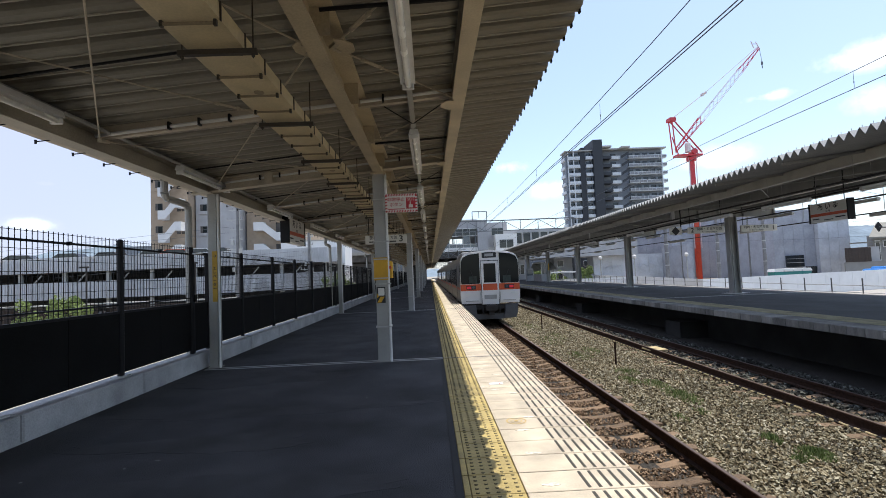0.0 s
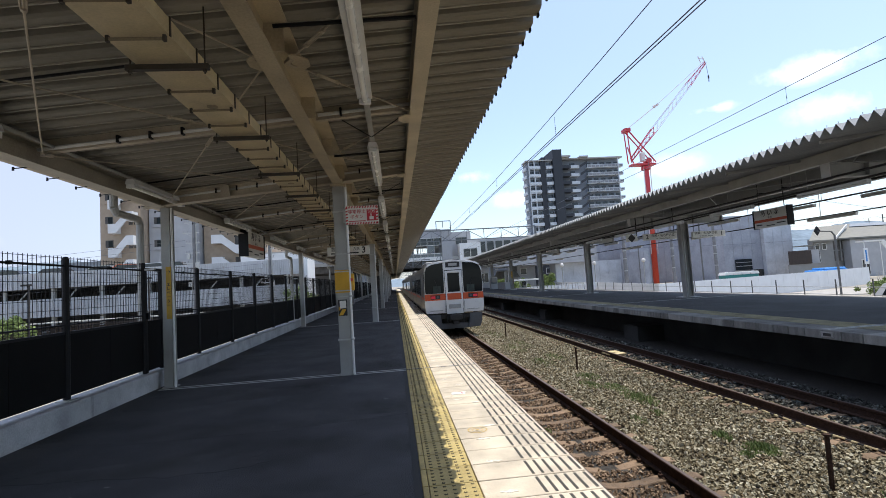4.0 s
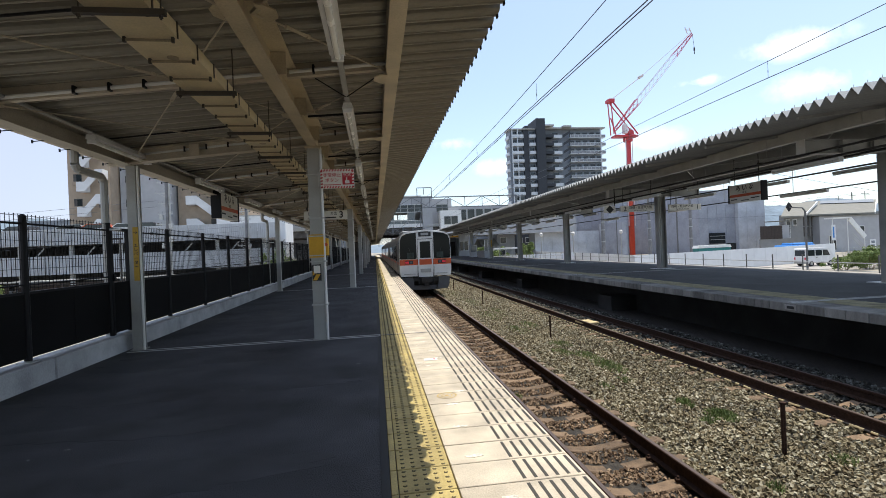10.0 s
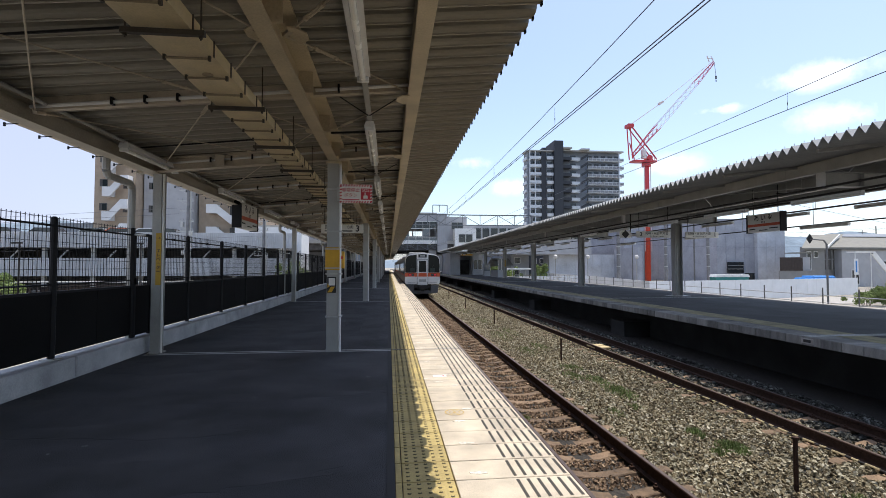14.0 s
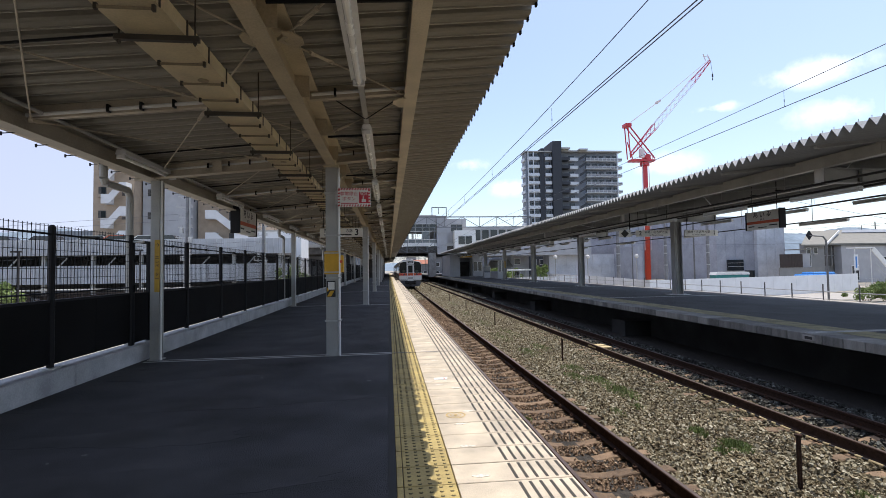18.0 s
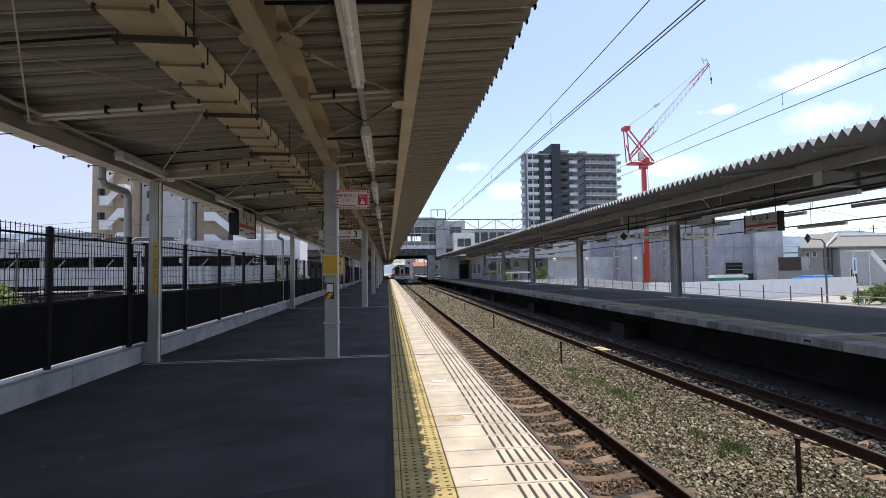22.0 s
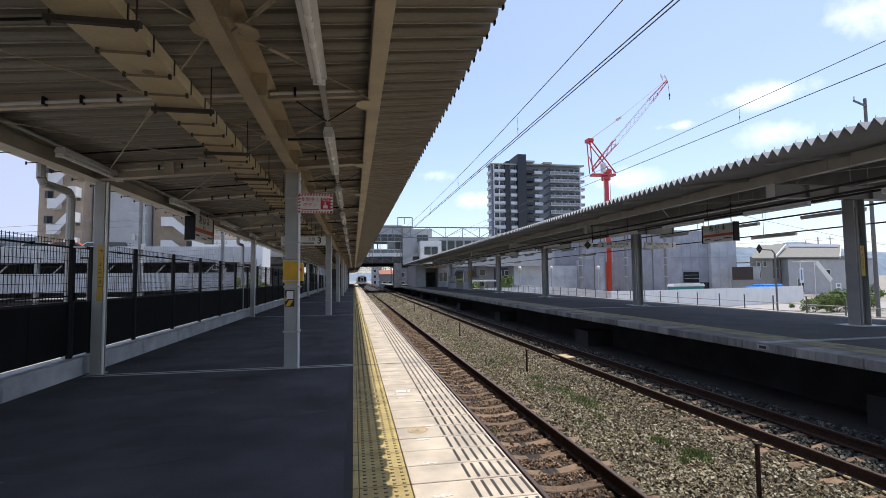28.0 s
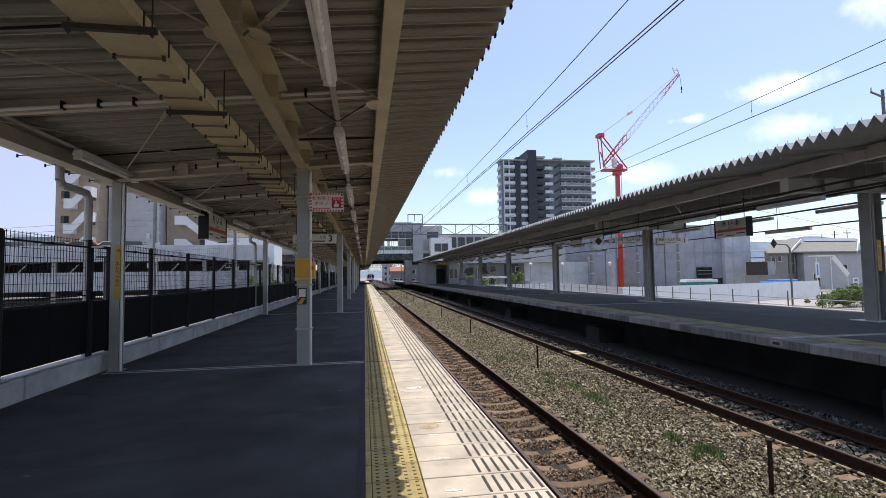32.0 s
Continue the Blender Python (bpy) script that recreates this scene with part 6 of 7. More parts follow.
def tower_block():
    tb = thing("apartment_tower", "tall grey apartment tower with charcoal stair core and pale balconies", "apartment building")
    Y0, z0, z1 = 180.0, -1.4, 45.3
    X0, X1 = 52.5, 91.0
    part("wall", MB().box(X0, 62.4, Y0, Y0 + 5, z0, z1).box(65.9, X1 - 0.6, Y0 + 2.0, Y0 + 20, z0, z1 + 0.5), M["grey_wall"], tb)
    part("core", MB().box(62.4, 65.9, Y0 - 2.2, Y0 + 8, z0, 49.3).box(58.3, 59.7, Y0 - 0.7, Y0 + 6, z0, 46.8), M["dark_wall_tile"], tb, "charcoal stair core")
    part("roof_slab", MB().box(X0 - 0.6, 62.4, Y0 - 1.2, Y0 + 5, z1, z1 + 0.4).box(65.9, X1, Y0 - 0.2, Y0 + 20, z1 + 0.5, z1 + 1.0).box(65.9, 69.5, Y0 - 2, Y0 + 1, 46.4, 47.0).box(73.2, 76.5, Y0 - 2, Y0 + 1, 46.0, 46.6), M["grey_paint"], tb)
    for f in range(14):
        z = z1 - 3.12 * (f + 1)
        part("balcony", MB().box(X0 + 0.6, 57.5, Y0 - 1.4, Y0 - 0.01, z, z + 0.28).box(X0 + 0.6, 57.5, Y0 - 1.4, Y0 - 1.32, z + 0.34, z + 1.2), M["pale_rail"], tb)
        part("side_band", MB().box(X0 - 0.3, X0 - 0.002, Y0 + 0.3, Y0 + 4.8, z - 0.1, z + 0.3), M["pale_rail"], tb)
        part("dark_strip", MB().box(57.6, 58.25, Y0 - 0.9, Y0 - 0.01, z, z + 3.1), M["dark_wall_tile"], tb)
        part("balcony", MB().box(59.8, 62.3, Y0 - 1.4, Y0 - 0.01, z, z + 1.15), M["pale_rail"], tb)
        part("balcony_slab", MB().box(76.5, X1, Y0 - 0.15, Y0 + 1.95, z, z + 0.25), M["pale_rail"], tb)
        part("balcony_rail", MB().box(76.5, X1, Y0 - 0.3, Y0 - 0.16, z + 1.02, z + 1.2), M["pale_rail"], tb)
        part("balcony_screen", MB().box(76.5, X1, Y0 - 0.25, Y0 - 0.16, z + 0.25, z + 0.95), M["louvre"], tb)
        part("balcony_slab", MB().box(69.5, 73.2, Y0 - 0.15, Y0 + 1.95, z, z + 0.25), M["pale_rail"], tb)
        part("balcony_rail", MB().box(69.5, 73.2, Y0 - 0.3, Y0 - 0.16, z + 0.05, z + 1.2), M["pale_rail"], tb)
        for k in range(9):
            x = 76.6 + 1.6 * k
            part("rail_post", MB().box(x, x + 0.12, Y0 - 0.34, Y0 - 0.31, z + 0.05, z + 1.25), M["pale_rail"], tb)
        part("stair_flight", MB().add([(73.4, Y0 - 1.2, z), (76.2, Y0 - 1.2, z + 1.6), (76.2, Y0 - 1.2, z + 2.6), (73.4, Y0 - 1.2, z + 1.0), (73.4, Y0 - 0.9, z), (76.2, Y0 - 0.9, z + 1.6), (76.2, Y0 - 0.9, z + 2.6), (73.4, Y0 - 0.9, z + 1.0)],
             [(0, 1, 2, 3), (7, 6, 5, 4), (3, 2, 6, 7), (0, 4, 5, 1), (0, 3, 7, 4), (1, 5, 6, 2)]), M["dark_wall_tile"], tb)
        part("stair_landing", MB().box(65.9, 69.5, Y0 - 1.4, Y0 + 1.9, z, z + 1.1), M["dark_wall_tile"], tb)
        part("side_balcony", MB().box(X0 - 0.5, X0, Y0 + 0.5, Y0 + 5, z, z + 1.1), M["pale_rail"], tb)
        spots = [(53.4, 1.7, Y0, 0.4), (55.5, 1.7, Y0, 0.4), (60.2, 1.8, Y0, 0.2), (70.2, 2.2, Y0 + 2.0, 0.3)] + [(77.0 + 2.8 * k, 1.9, Y0 + 2.0, 0.3) for k in range(5)]
        for x, ww, yy, dz in spots:
            part("window", MB().box(x, x + ww, yy - 0.06, yy - 0.002, z + dz, z + 2.45), M["window"], tb)
    for x in (X0 + 0.6, 55.2, 88.6):
        part("pillar", MB().box(x - 0.15, x + 0.15, Y0 - 1.3, Y0 - 0.9, 0, z1), M["pale_rail"], tb)


tower_block()


def apartment(x0, x1, y, z1, wall, stairs, name_label, storey=3.05, floors_from=-2.0, down=True, pitch=1.9):
    ap = thing("apartment_block", name_label, "apartment building", "apartment blocks beyond the fence")
    part("wall", MB().box(x0, x1, y, y + 14, -2.0, z1), wall, ap)
    part("parapet", MB().box(x0 - 0.1, x1 + 0.1, y - 0.1, y + 14.1, z1, z1 + 0.35), wall, ap)
    n = int((z1 + 1.4) / storey)
    for f in range(n):
        z = floors_from + storey * f
        for sx0, sx1 in stairs:
            w = sx1 - sx0
            zl, zr = (z + 1.55, z + 0.05) if down else (z + 0.05, z + 1.55)
            part("landing", MB().box(sx0, sx0 + 0.3 * w, y - 1.3, y - 0.005, zl, zl + 1.18), M["stair_white"], ap)
            part("landing", MB().box(sx0 + 0.72 * w, sx1, y - 1.3, y - 0.005, zr, zr + 1.18), M["stair_white"], ap)
            p = [(sx0 + 0.3 * w, zl), (sx0 + 0.72 * w, zr), (sx0 + 0.72 * w, zr + 1.18), (sx0 + 0.3 * w, zl + 1.18)]
            part("stair_flight", MB().prism(p, "y", y - 1.3, y - 1.12), M["stair_white"], ap)
            # flat dark panel on the wall, in place of the opening's shaded depth
            part("opening", MB().box(sx0 + 0.62 * w, sx1 - 0.1, y - 0.04, y - 0.003, z + 1.2, z + 2.7), M["dark_wall"], ap)
            part("opening_rail", MB().box(sx0 + 0.8 * w, sx0 + 0.83 * w, y - 0.06, y - 0.042, z + 1.2, z + 2.7), wall, ap)
        k = 0
        x = x0 + 0.7
        while x < x1 - 1.2:
            if not any(a - 0.9 < x < c + 0.2 for a, c in stairs):
                w_ = part("window", MB().box(x - 0.06, x + 0.86, y - 0.06, y - 0.002, z + 1.0, z + 2.35), M["dark_wall"], ap)
                part("sill", MB().box(x - 0.1, x + 0.9, y - 0.25, y - 0.062, z + 0.95, z + 1.4), wall, w_)
                part("pane", MB().box(x + 0.3, x + 0.8, y - 0.08, y - 0.062, z + 1.45, z + 2.27), M["cab_glass"], w_)
            x += pitch
            k += 1
    return ap


apartment(-37.2, -32.4, 66, 27, M["beige"], [(-35.6, -32.6)], "beige tiled apartment block with a white zigzag outside stair", down=False)
apartment(-32.2, -26.2, 68, 27, M["white_wall"], [], "white-grey apartment block with a column of dark windows", pitch=5.2)
apartment(-26.0, -17.6, 70, 24, M["beige"], [(-24.6, -20.2)], "beige apartment block with a white zigzag outside stair")
apartment(-21.8, -13.0, 112, 15.5, M["white_wall"], [], "pale grey apartment block further off")
apartment(-95, -84, 150, 13.5, M["grey_wall"], [], "low grey apartment block in the distance")

# ---- car park beyond the fence ----
cp = thing("car_park", "two-storey open car park with white louvred sides", "car park")
for z0, z1 in ((0.45, 2.35), (3.45, 5.1)):
    for k in range(57):
        x = -67.5 + k * 1.0
        lv = MB().box(x, x + 0.97, 55.02, 55.06, z0, z1)
        for r in range(5):
            lv.box(x + 0.03 + 0.19 * r, x + 0.13 + 0.19 * r, 54.96, 55.018, z0, z1)
        part("louvre_panel", lv, M["park_white"], cp)
part("deck", MB().box(-66, -12, 55.1, 78, 0.6, 0.9).box(-66, -12, 55.1, 65, 3.9, 4.2), M["concrete"], cp)
# soffit and back wall coloured dark for the shaded interior
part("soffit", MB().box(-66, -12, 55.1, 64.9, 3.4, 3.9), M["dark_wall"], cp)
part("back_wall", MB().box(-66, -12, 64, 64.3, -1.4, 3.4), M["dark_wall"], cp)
for k in range(12):
    x = -65 + 4.8 * k
    part("pillar", MB().box(x, x + 0.35, 55.4, 55.75, -1.4, 3.9), M["grey_paint"], cp)
    part("cross_brace", MB().bar((x + 0.3, 55.6, 0.9), (x + 2.4, 55.6, 3.2), 0.12, 0.12), M["grey_paint"], cp)
wb = thing("white_annex", "plain white metal-clad annex building", "building")
part("wall", MB().box(-20.0, -11.5, 66, 72, -2.0, 6.7), M["hoarding"], wb)
part("roof", MB().box(-20.1, -11.4, 65.9, 72.1, 6.7, 6.85), M["grey_paint"], wb)


def car(x, y, z, paint, turn, label):
    c = thing("parked_car", label, "car", "parked cars", pose(x, y, z, 0, 0, turn))
    prof = [(-2.0, 0.3), (2.0, 0.3), (2.05, 0.75), (1.2, 0.92), (0.65, 1.42), (-1.2, 1.45), (-1.9, 1.0), (-2.05, 0.8)]
    part("body", MB().prism(prof, "y", -0.82, 0.82), paint, c)
    part("glazing", MB().prism([(1.05, 0.95), (0.6, 1.37), (-1.15, 1.39), (-1.7, 1.0)], "y", -0.835, 0.835), M["window"], c)
    for wx in (-1.3, 1.3):
        for wy in (-0.75, 0.75):
            part("wheel", MB().tube((wx, wy - 0.1, 0.3), (wx, wy + 0.1, 0.3), 0.3, 12), M["rubber"], c)
    return c


for k, (x, p, lab) in enumerate([(-36.5, "car_dark", "dark"), (-31.5, "car_silver", "silver"), (-29.0, "orange", "orange"), (-26.0, "car_white", "white"), (-41.0, "car_dark", "dark"), (-46.5, "car_dark", "dark"), (-50.0, "car_silver", "silver"), (-24.3, "car_dark", "dark")]):
    car(x, 57.2, 4.2, M[p], 12 * (k % 3) - 10, lab + " car parked on the car park's roof")
for k, x in enumerate((-60, -52, -45.5, -38, -33.5, -27, -22, -17)):
    car(x, 58.5, 0.9, M[("car_dark", "car_silver", "car_white", "car_dark")[k % 4]], 0, "car parked on the middle deck")

# ---- pole with transformers ----
po = thing("utility_pole", "grey concrete utility pole with insulators and transformers", "utility pole", "utility poles", pose(-13.7, 35, -1.42))
part("shaft", MB().tube((0, 0, 0), (0, 0, 12.5), 0.13, 10, 0.09), M["pole_grey"], po)
for k, z in enumerate((4.6, 5.3, 6.0, 6.7, 7.4, 8.1, 9.0)):
    w = (0.55, 0.75, 0.6)[k % 3]
    part("cross_arm", MB().bar((-w, 0, z), (0.35, 0, z), 0.05, 0.06).bar((-w * 0.8, 0, z), (0, 0, z - 0.3), 0.03, 0.03), M["galv"], po)
    for x in (-w + 0.05, -w * 0.55, 0.3):
        ins = MB().tube((x, 0, z + 0.03), (x, 0, z + 0.18), 0.028, 8)
        ins.tube((x, 0, z + 0.07), (x, 0, z + 0.09), 0.05, 8).tube((x, 0, z + 0.13), (x, 0, z + 0.15), 0.045, 8)
        part("insulator", ins, M["clouded"], po)
for k in range(14):
    part("step_bolt", MB().tube((-0.24, 0, 2.2 + 0.55 * k), (0.24, 0, 2.2 + 0.55 * k), 0.014, 5), M["galv"], po)
for x, z in ((-0.3, 5.6), (0.25, 5.0), (0.22, 4.1), (-0.22, 3.7)):
    part("junction_box", MB().box(x - 0.1, x + 0.1, -0.3, -0.05, z, z + 0.32, 0.02), M["galv"], po)
part("riser_pipe", MB().tube((0.17, -0.06, 0), (0.17, -0.06, 8.2), 0.04, 7).tube((-0.16, -0.08, 0), (-0.16, -0.08, 5.0), 0.03, 7), M["grey_paint"], po)
for k, z in enumerate((6.9, 6.5)):
    part("wire", MB().tube((-0.6, 0, z), (-26.0, 6.0, z - 0.9), 0.012, 4), M["copper"], po)
copy_thing(po, pose(-10.4, 42, -2.9))

pt = thing("utility_pole", "dark concrete pole with a short top arm behind the island", "utility pole", "utility poles", pose(35.7, 28.0, -2.0))
part("shaft", MB().tube((0, 0, 0), (0, 0, 15.9), 0.14, 10, 0.1), M["dark_pole"], pt)
part("top_arm", MB().bar((0.0, -0.1, 15.3), (-1.1, -0.1, 15.65), 0.09, 0.1), M["dark_pole"], pt)
part("insulator", MB().tube((-1.05, -0.1, 15.7), (-1.05, -0.1, 15.95), 0.05, 8), M["porcelain"], pt)

# ---- hills, lamp, house ----
def hills(name, pts, y, label):
    m = MB()
    n = len(pts)
    rng = random.Random(3)
    vs, fs = [], []
    fine = []
    for (xa, za), (xb, zb) in zip(pts, pts[1:]):
        for s in range(14):
            f = s / 14
            fine.append((xa + (xb - xa) * f, za + (zb - za) * (3 * f * f - 2 * f ** 3) + rng.uniform(-1.2, 1.2)))
    for x, z in fine:
        vs += [(x, y, -3), (x, y + 60, z * 0.6), (x, y + 140, z)]
    for i in range(len(fine) - 1):
        for j in (0, 1):
            fs.append((3 * i + j, 3 * i + 3 + j, 3 * i + 4 + j, 3 * i + 1 + j))
    m.add(vs, fs)
    return setting(name, m, M["hill"], label)


hills("backdrop", [(-1500, 30), (-1000, 50), (-760, 84), (-640, 92), (-560, 62), (-420, 40), (-300, 22), (-100, 12), (150, 16), (420, 20), (640, 30), (760, 48), (860, 74), (960, 70), (1100, 84), (1300, 60), (1700, 40)], 900, "wooded hills, coloured blue for haze")

for x, zt in ((102.4, 9.4), (105.8, 10.0), (109.1, 10.4)):
    pl = thing("utility_pole", "thin far utility pole behind the house", "utility pole", "far utility poles", pose(x, 95.0, -2.0))
    part("shaft", MB().tube((0, 0, 0), (0, 0, zt + 2.0), 0.07, 7), M["dark_pole"], pl)
    part("cross_arm", MB().bar((-1.0, 0, zt + 1.4), (1.0, 0, zt + 1.4), 0.07, 0.07), M["dark_pole"], pl)
for (xa, za), (xb, zb_), y in (((40.0, 12.6), (88.0, 4.4), 60.0), ((70.0, 8.2), (105.8, 9.8), 95.0), ((105.8, 9.8), (160.0, 7.6), 95.0), ((44.0, 5.5), (80.0, 5.2), 84.0)):
    ow = thing("overhead_cable", "thin dark cable strung between far poles", "cable", "cables beyond the tracks")
    cm = MB()
    for s_ in range(10):
        f0, f1 = s_ / 10, (s_ + 1) / 10
        cm.tube((xa + (xb - xa) * f0, y, za + (zb_ - za) * f0 - 1.2 * f0 * (1 - f0)), (xa + (xb - xa) * f1, y, za + (zb_ - za) * f1 - 1.2 * f1 * (1 - f1)), 0.022, 4)
    tagged(part("strand", cm, M["copper"], ow), kind="stuff")
    for x, z in ((xa, za), (xb, zb_)):
        part("end_pole", MB().tube((x, y + 0.05, -2.0), (x, y + 0.05, z + 0.4), 0.1, 7), M["dark_pole"], ow)

sl_ = thing("street_lamp", "dark curved street lamp with a diamond marker", "street lamp", "", pose(39.6, 40.1, -2.0))
part("post", MB().tube((0, 0, 0), (0, 0, 5.5), 0.085, 8).tube((0, 0, 5.5), (-0.3, 0, 5.85), 0.07, 8).tube((-0.3, 0, 5.85), (-1.7, 0, 5.95), 0.06, 8), M["dark_pole"], sl_)
part("marker", MB().prism([(-1.98, 5.98), (-1.68, 5.55), (-1.38, 5.98), (-1.68, 6.4)], "y", -0.05, 0.05), M["black"], sl_)

ho = thing("house", "cream rendered two-storey house with grey slate roofs", "house", "houses along the line")
part("wall", MB().box(69.9, 73.6, 75.0, 75.9, -2.0, 4.6).box(73.6, 92.0, 76.2, 80, -2.0, 4.9), M["plaster"], ho)
part("wing", MB().box(76.3, 95.0, 74.5, 75.9, -2.0, 4.2), M["white_wall"], ho)
part("wing_roof", MB().box(76.0, 95.3, 74.2, 75.6, 4.2, 4.34), M["slate"], ho)


def roof_slab(x0, x1, y0, z0, xa, xb, y1, z1, t=0.25):
    return MB().add([(x0, y0, z0), (x1, y0, z0), (xb, y1, z1), (xa, y1, z1), (x0, y0, z0 - t), (x1, y0, z0 - t), (xb, y1, z1 - t), (xa, y1, z1 - t)],
                    [(0, 1, 2, 3), (7, 6, 5, 4), (0, 4, 5, 1), (1, 5, 6, 2), (2, 6, 7, 3), (3, 7, 4, 0)])


part("roof", roof_slab(68.4, 73.0, 74.0, 4.5, 74.5, 80.6, 79.0, 7.1), M["slate"], ho)
part("roof", roof_slab(73.4, 88.0, 75.0, 4.7, 80.0, 95.5, 81.0, 7.4), M["slate"], ho)
part("solar_panel", roof_slab(81.5, 93.0, 79.4, 6.85, 83.2, 94.6, 80.8, 7.45, 0.05), M["grey_wall"], ho)
part("barge_board", MB().bar((73.0, 73.95, 4.5), (80.6, 78.95, 7.1), 0.15, 0.35).bar((88.0, 74.95, 4.6), (95.5, 80.95, 7.35), 0.15, 0.4), M["white_paint"], ho)
# no recess is built: its shade is a dark panel before the wall
part("loggia", MB().box(73.9, 77.5, 75.9, 76.18, 0.9, 4.3), M["dark_wall"], ho, "flat dark panel for the loggia's shade")
part("loggia_post", MB().box(75.6, 75.8, 75.7, 75.88, 0.9, 4.3).box(73.9, 77.5, 75.7, 75.88, 2.6, 2.75), M["plaster"], ho)
for x, y, z, w, h in ((71.6, 75.0, 3.0, 0.6, 0.9), (70.3, 75.0, 0.9, 0.6, 3.0), (89.4, 74.5, 1.6, 1.2, 1.3), (91.5, 74.5, 1.6, 1.2, 1.3), (78.1, 74.5, -1.6, 1.2, 2.4), (84.1, 74.5, 1.3, 0.9, 1.0)):
    w_ = part("window", MB().box(x - 0.1, x + w + 0.1, y - 0.1, y - 0.003, z - 0.1, z + h + 0.1), M["white_paint"], ho)
    part("pane", MB().box(x, x + w, y - 0.14, y - 0.1, z, z + h), M["window"], w_)
os_ = thing("outside_stair", "white steel outside stair on the house", "stair", "", pose(74.2, 67.2, -2.0))
part("stringer", MB().bar((0, 0, 5.5), (2.7, 0, 2.5), 0.15, 0.75), M["white_paint"], os_)
part("landing", MB().box(-3.3, 0.1, -0.3, 1.2, 5.55, 5.75), M["white_paint"], os_)
part("leg", MB().tube((-3.1, 0, 0), (-3.1, 0, 5.5), 0.06, 6).tube((2.6, 0, 0), (2.6, 0, 2.6), 0.06, 6).tube((-0.4, 0, 0), (-0.4, 0, 5.5), 0.06, 6), M["white_paint"], os_)
part("handrail", MB().bar((0.2, -0.2, 3.3), (2.7, -0.2, 0.6), 0.05, 0.05).bar((0.2, -0.2, 2.4), (2.7, -0.2, 0.0), 0.05, 0.05), M["galv"], os_)
bn = thing("banner", "white vertical banner with blue bars by the house", "banner", "", pose(70.0, 66, -2.0))
part("cloth", MB().box(-0.35, 0.35, 0, 0.03, 2.2, 4.6), M["hoarding"], bn)
part("bars", MB().box(-0.12, 0.12, -0.01, 0, 2.6, 4.3), M["blue"], bn)
part("pole", MB().tube((-0.4, 0.02, 0), (-0.4, 0.02, 4.7), 0.03, 6), M["galv"], bn)
gt_ = thing("bicycle_rack", "row of steel hoops in front of the house", "bicycle rack")
for k in range(14):
    x = 67.0 + 0.6 * k
    part("hoop", MB().tube((x, 62, -2), (x, 62, -0.9), 0.03, 5).tube((x, 62, -0.9), (x + 0.3, 62, -0.9), 0.03, 5).tube((x + 0.3, 62, -0.9), (x + 0.3, 62, -2), 0.03, 5), M["galv"], gt_)
bf = thing("board_fence", "dark brown boarded garden fence", "fence")
for k in range(8):
    part("board", MB().box(62.75 + 0.5 * k, 63.23 + 0.5 * k, 72, 72.1, 0.75, 2.9), M["wood_brown"], bf)
part("plinth", MB().box(62.7, 69.6, 72.12, 72.3, -2.0, 0.75), M["plaster"], bf)
wsh = thing("white_shed", "small white shed beside the house", "shed", "", pose(68.3, 74.2, -2.0))
part("wall", MB().box(-0.9, 0.9, -1, 1, 0, 5.0), M["white_wall"], wsh)
part("roof", MB().box(-1.8, 1.0, -1.4, 1.2, 5.6, 5.75), M["slate"], wsh)
nb = thing("notice_board", "white notice board with dark squares", "notice board", "", pose(76.9, 66, -2.0))
part("board", MB().box(-0.5, 0.5, 0, 0.05, 0.6, 2.1), M["hoarding"], nb)
part("square", MB().box(-0.3, 0.3, -0.01, 0, 1.5, 1.9), M["grey_wall"], nb)
part("square", MB().box(-0.3, 0.3, -0.01, 0, 0.9, 1.3), M["grey_wall"], nb)


def bush(x, y, z, rx, ry, h, count, leaf, name, label):
    b_ = thing(name, label, "bush", "", pose(x, y, z))
    rng = np.random.RandomState(int(abs(x) * 7 + y))
    st = MB()
    for k in range(9):
        a = k * 0.7
        st.tube((0.2 * rx * math.cos(a), 0.2 * ry * math.sin(a), 0), (0.7 * rx * math.cos(a), 0.7 * ry * math.sin(a), h * 0.7), 0.02, 5, 0.008)
    part("stem", st, M["bark"], b_)
    cl_ = [(rng.uniform(-rx, rx), rng.uniform(-ry, ry), h * rng.uniform(0.25, 0.85), rng.uniform(0.25, 0.5)) for _ in range(26)]
    m = MB()
    for _ in range(count):
        cx, cy, cz, r = cl_[rng.randint(len(cl_))]
        v = rng.normal(size=3)
        v /= np.linalg.norm(v)
        c = np.array((cx, cy, cz)) + v * r * min(h, 3.0) * 0.45 * rng.rand() ** 0.4
        if c[2] < 0.03:
            continue
        a, bb = rng.normal(size=3), rng.normal(size=3)
        a *= leaf / np.linalg.norm(a)
        bb *= leaf * 0.6 / np.linalg.norm(bb)
        m.add([c - a, c + bb, c + a, c - bb], [(0, 1, 2, 3)])
    part("foliage", m, M["leaf"], b_)
    return b_


bush(41.6, 38.4, -2.0, 1.5, 0.8, 1.5, 3000, 0.09, "shrub", "low leafy green shrub behind the guard fence")
bush(44.0, 38.2, -2.0, 1.7, 0.9, 1.9, 3500, 0.1, "shrub", "leafy green shrub behind the guard fence")
bush(46.6, 38.8, -2.0, 1.8, 1.0, 2.1, 4500, 0.1, "shrub", "tall leafy green shrub behind the guard fence")
bush(49.0, 40.0, -2.0, 1.6, 1.2, 2.6, 4000, 0.11, "shrub", "tall leafy green shrub behind the guard fence")
bush(-7.7, 40.0, -2.0, 1.2, 1.2, 4.2, 3500, 0.11, "shrub", "round green shrub beyond the mesh fence")
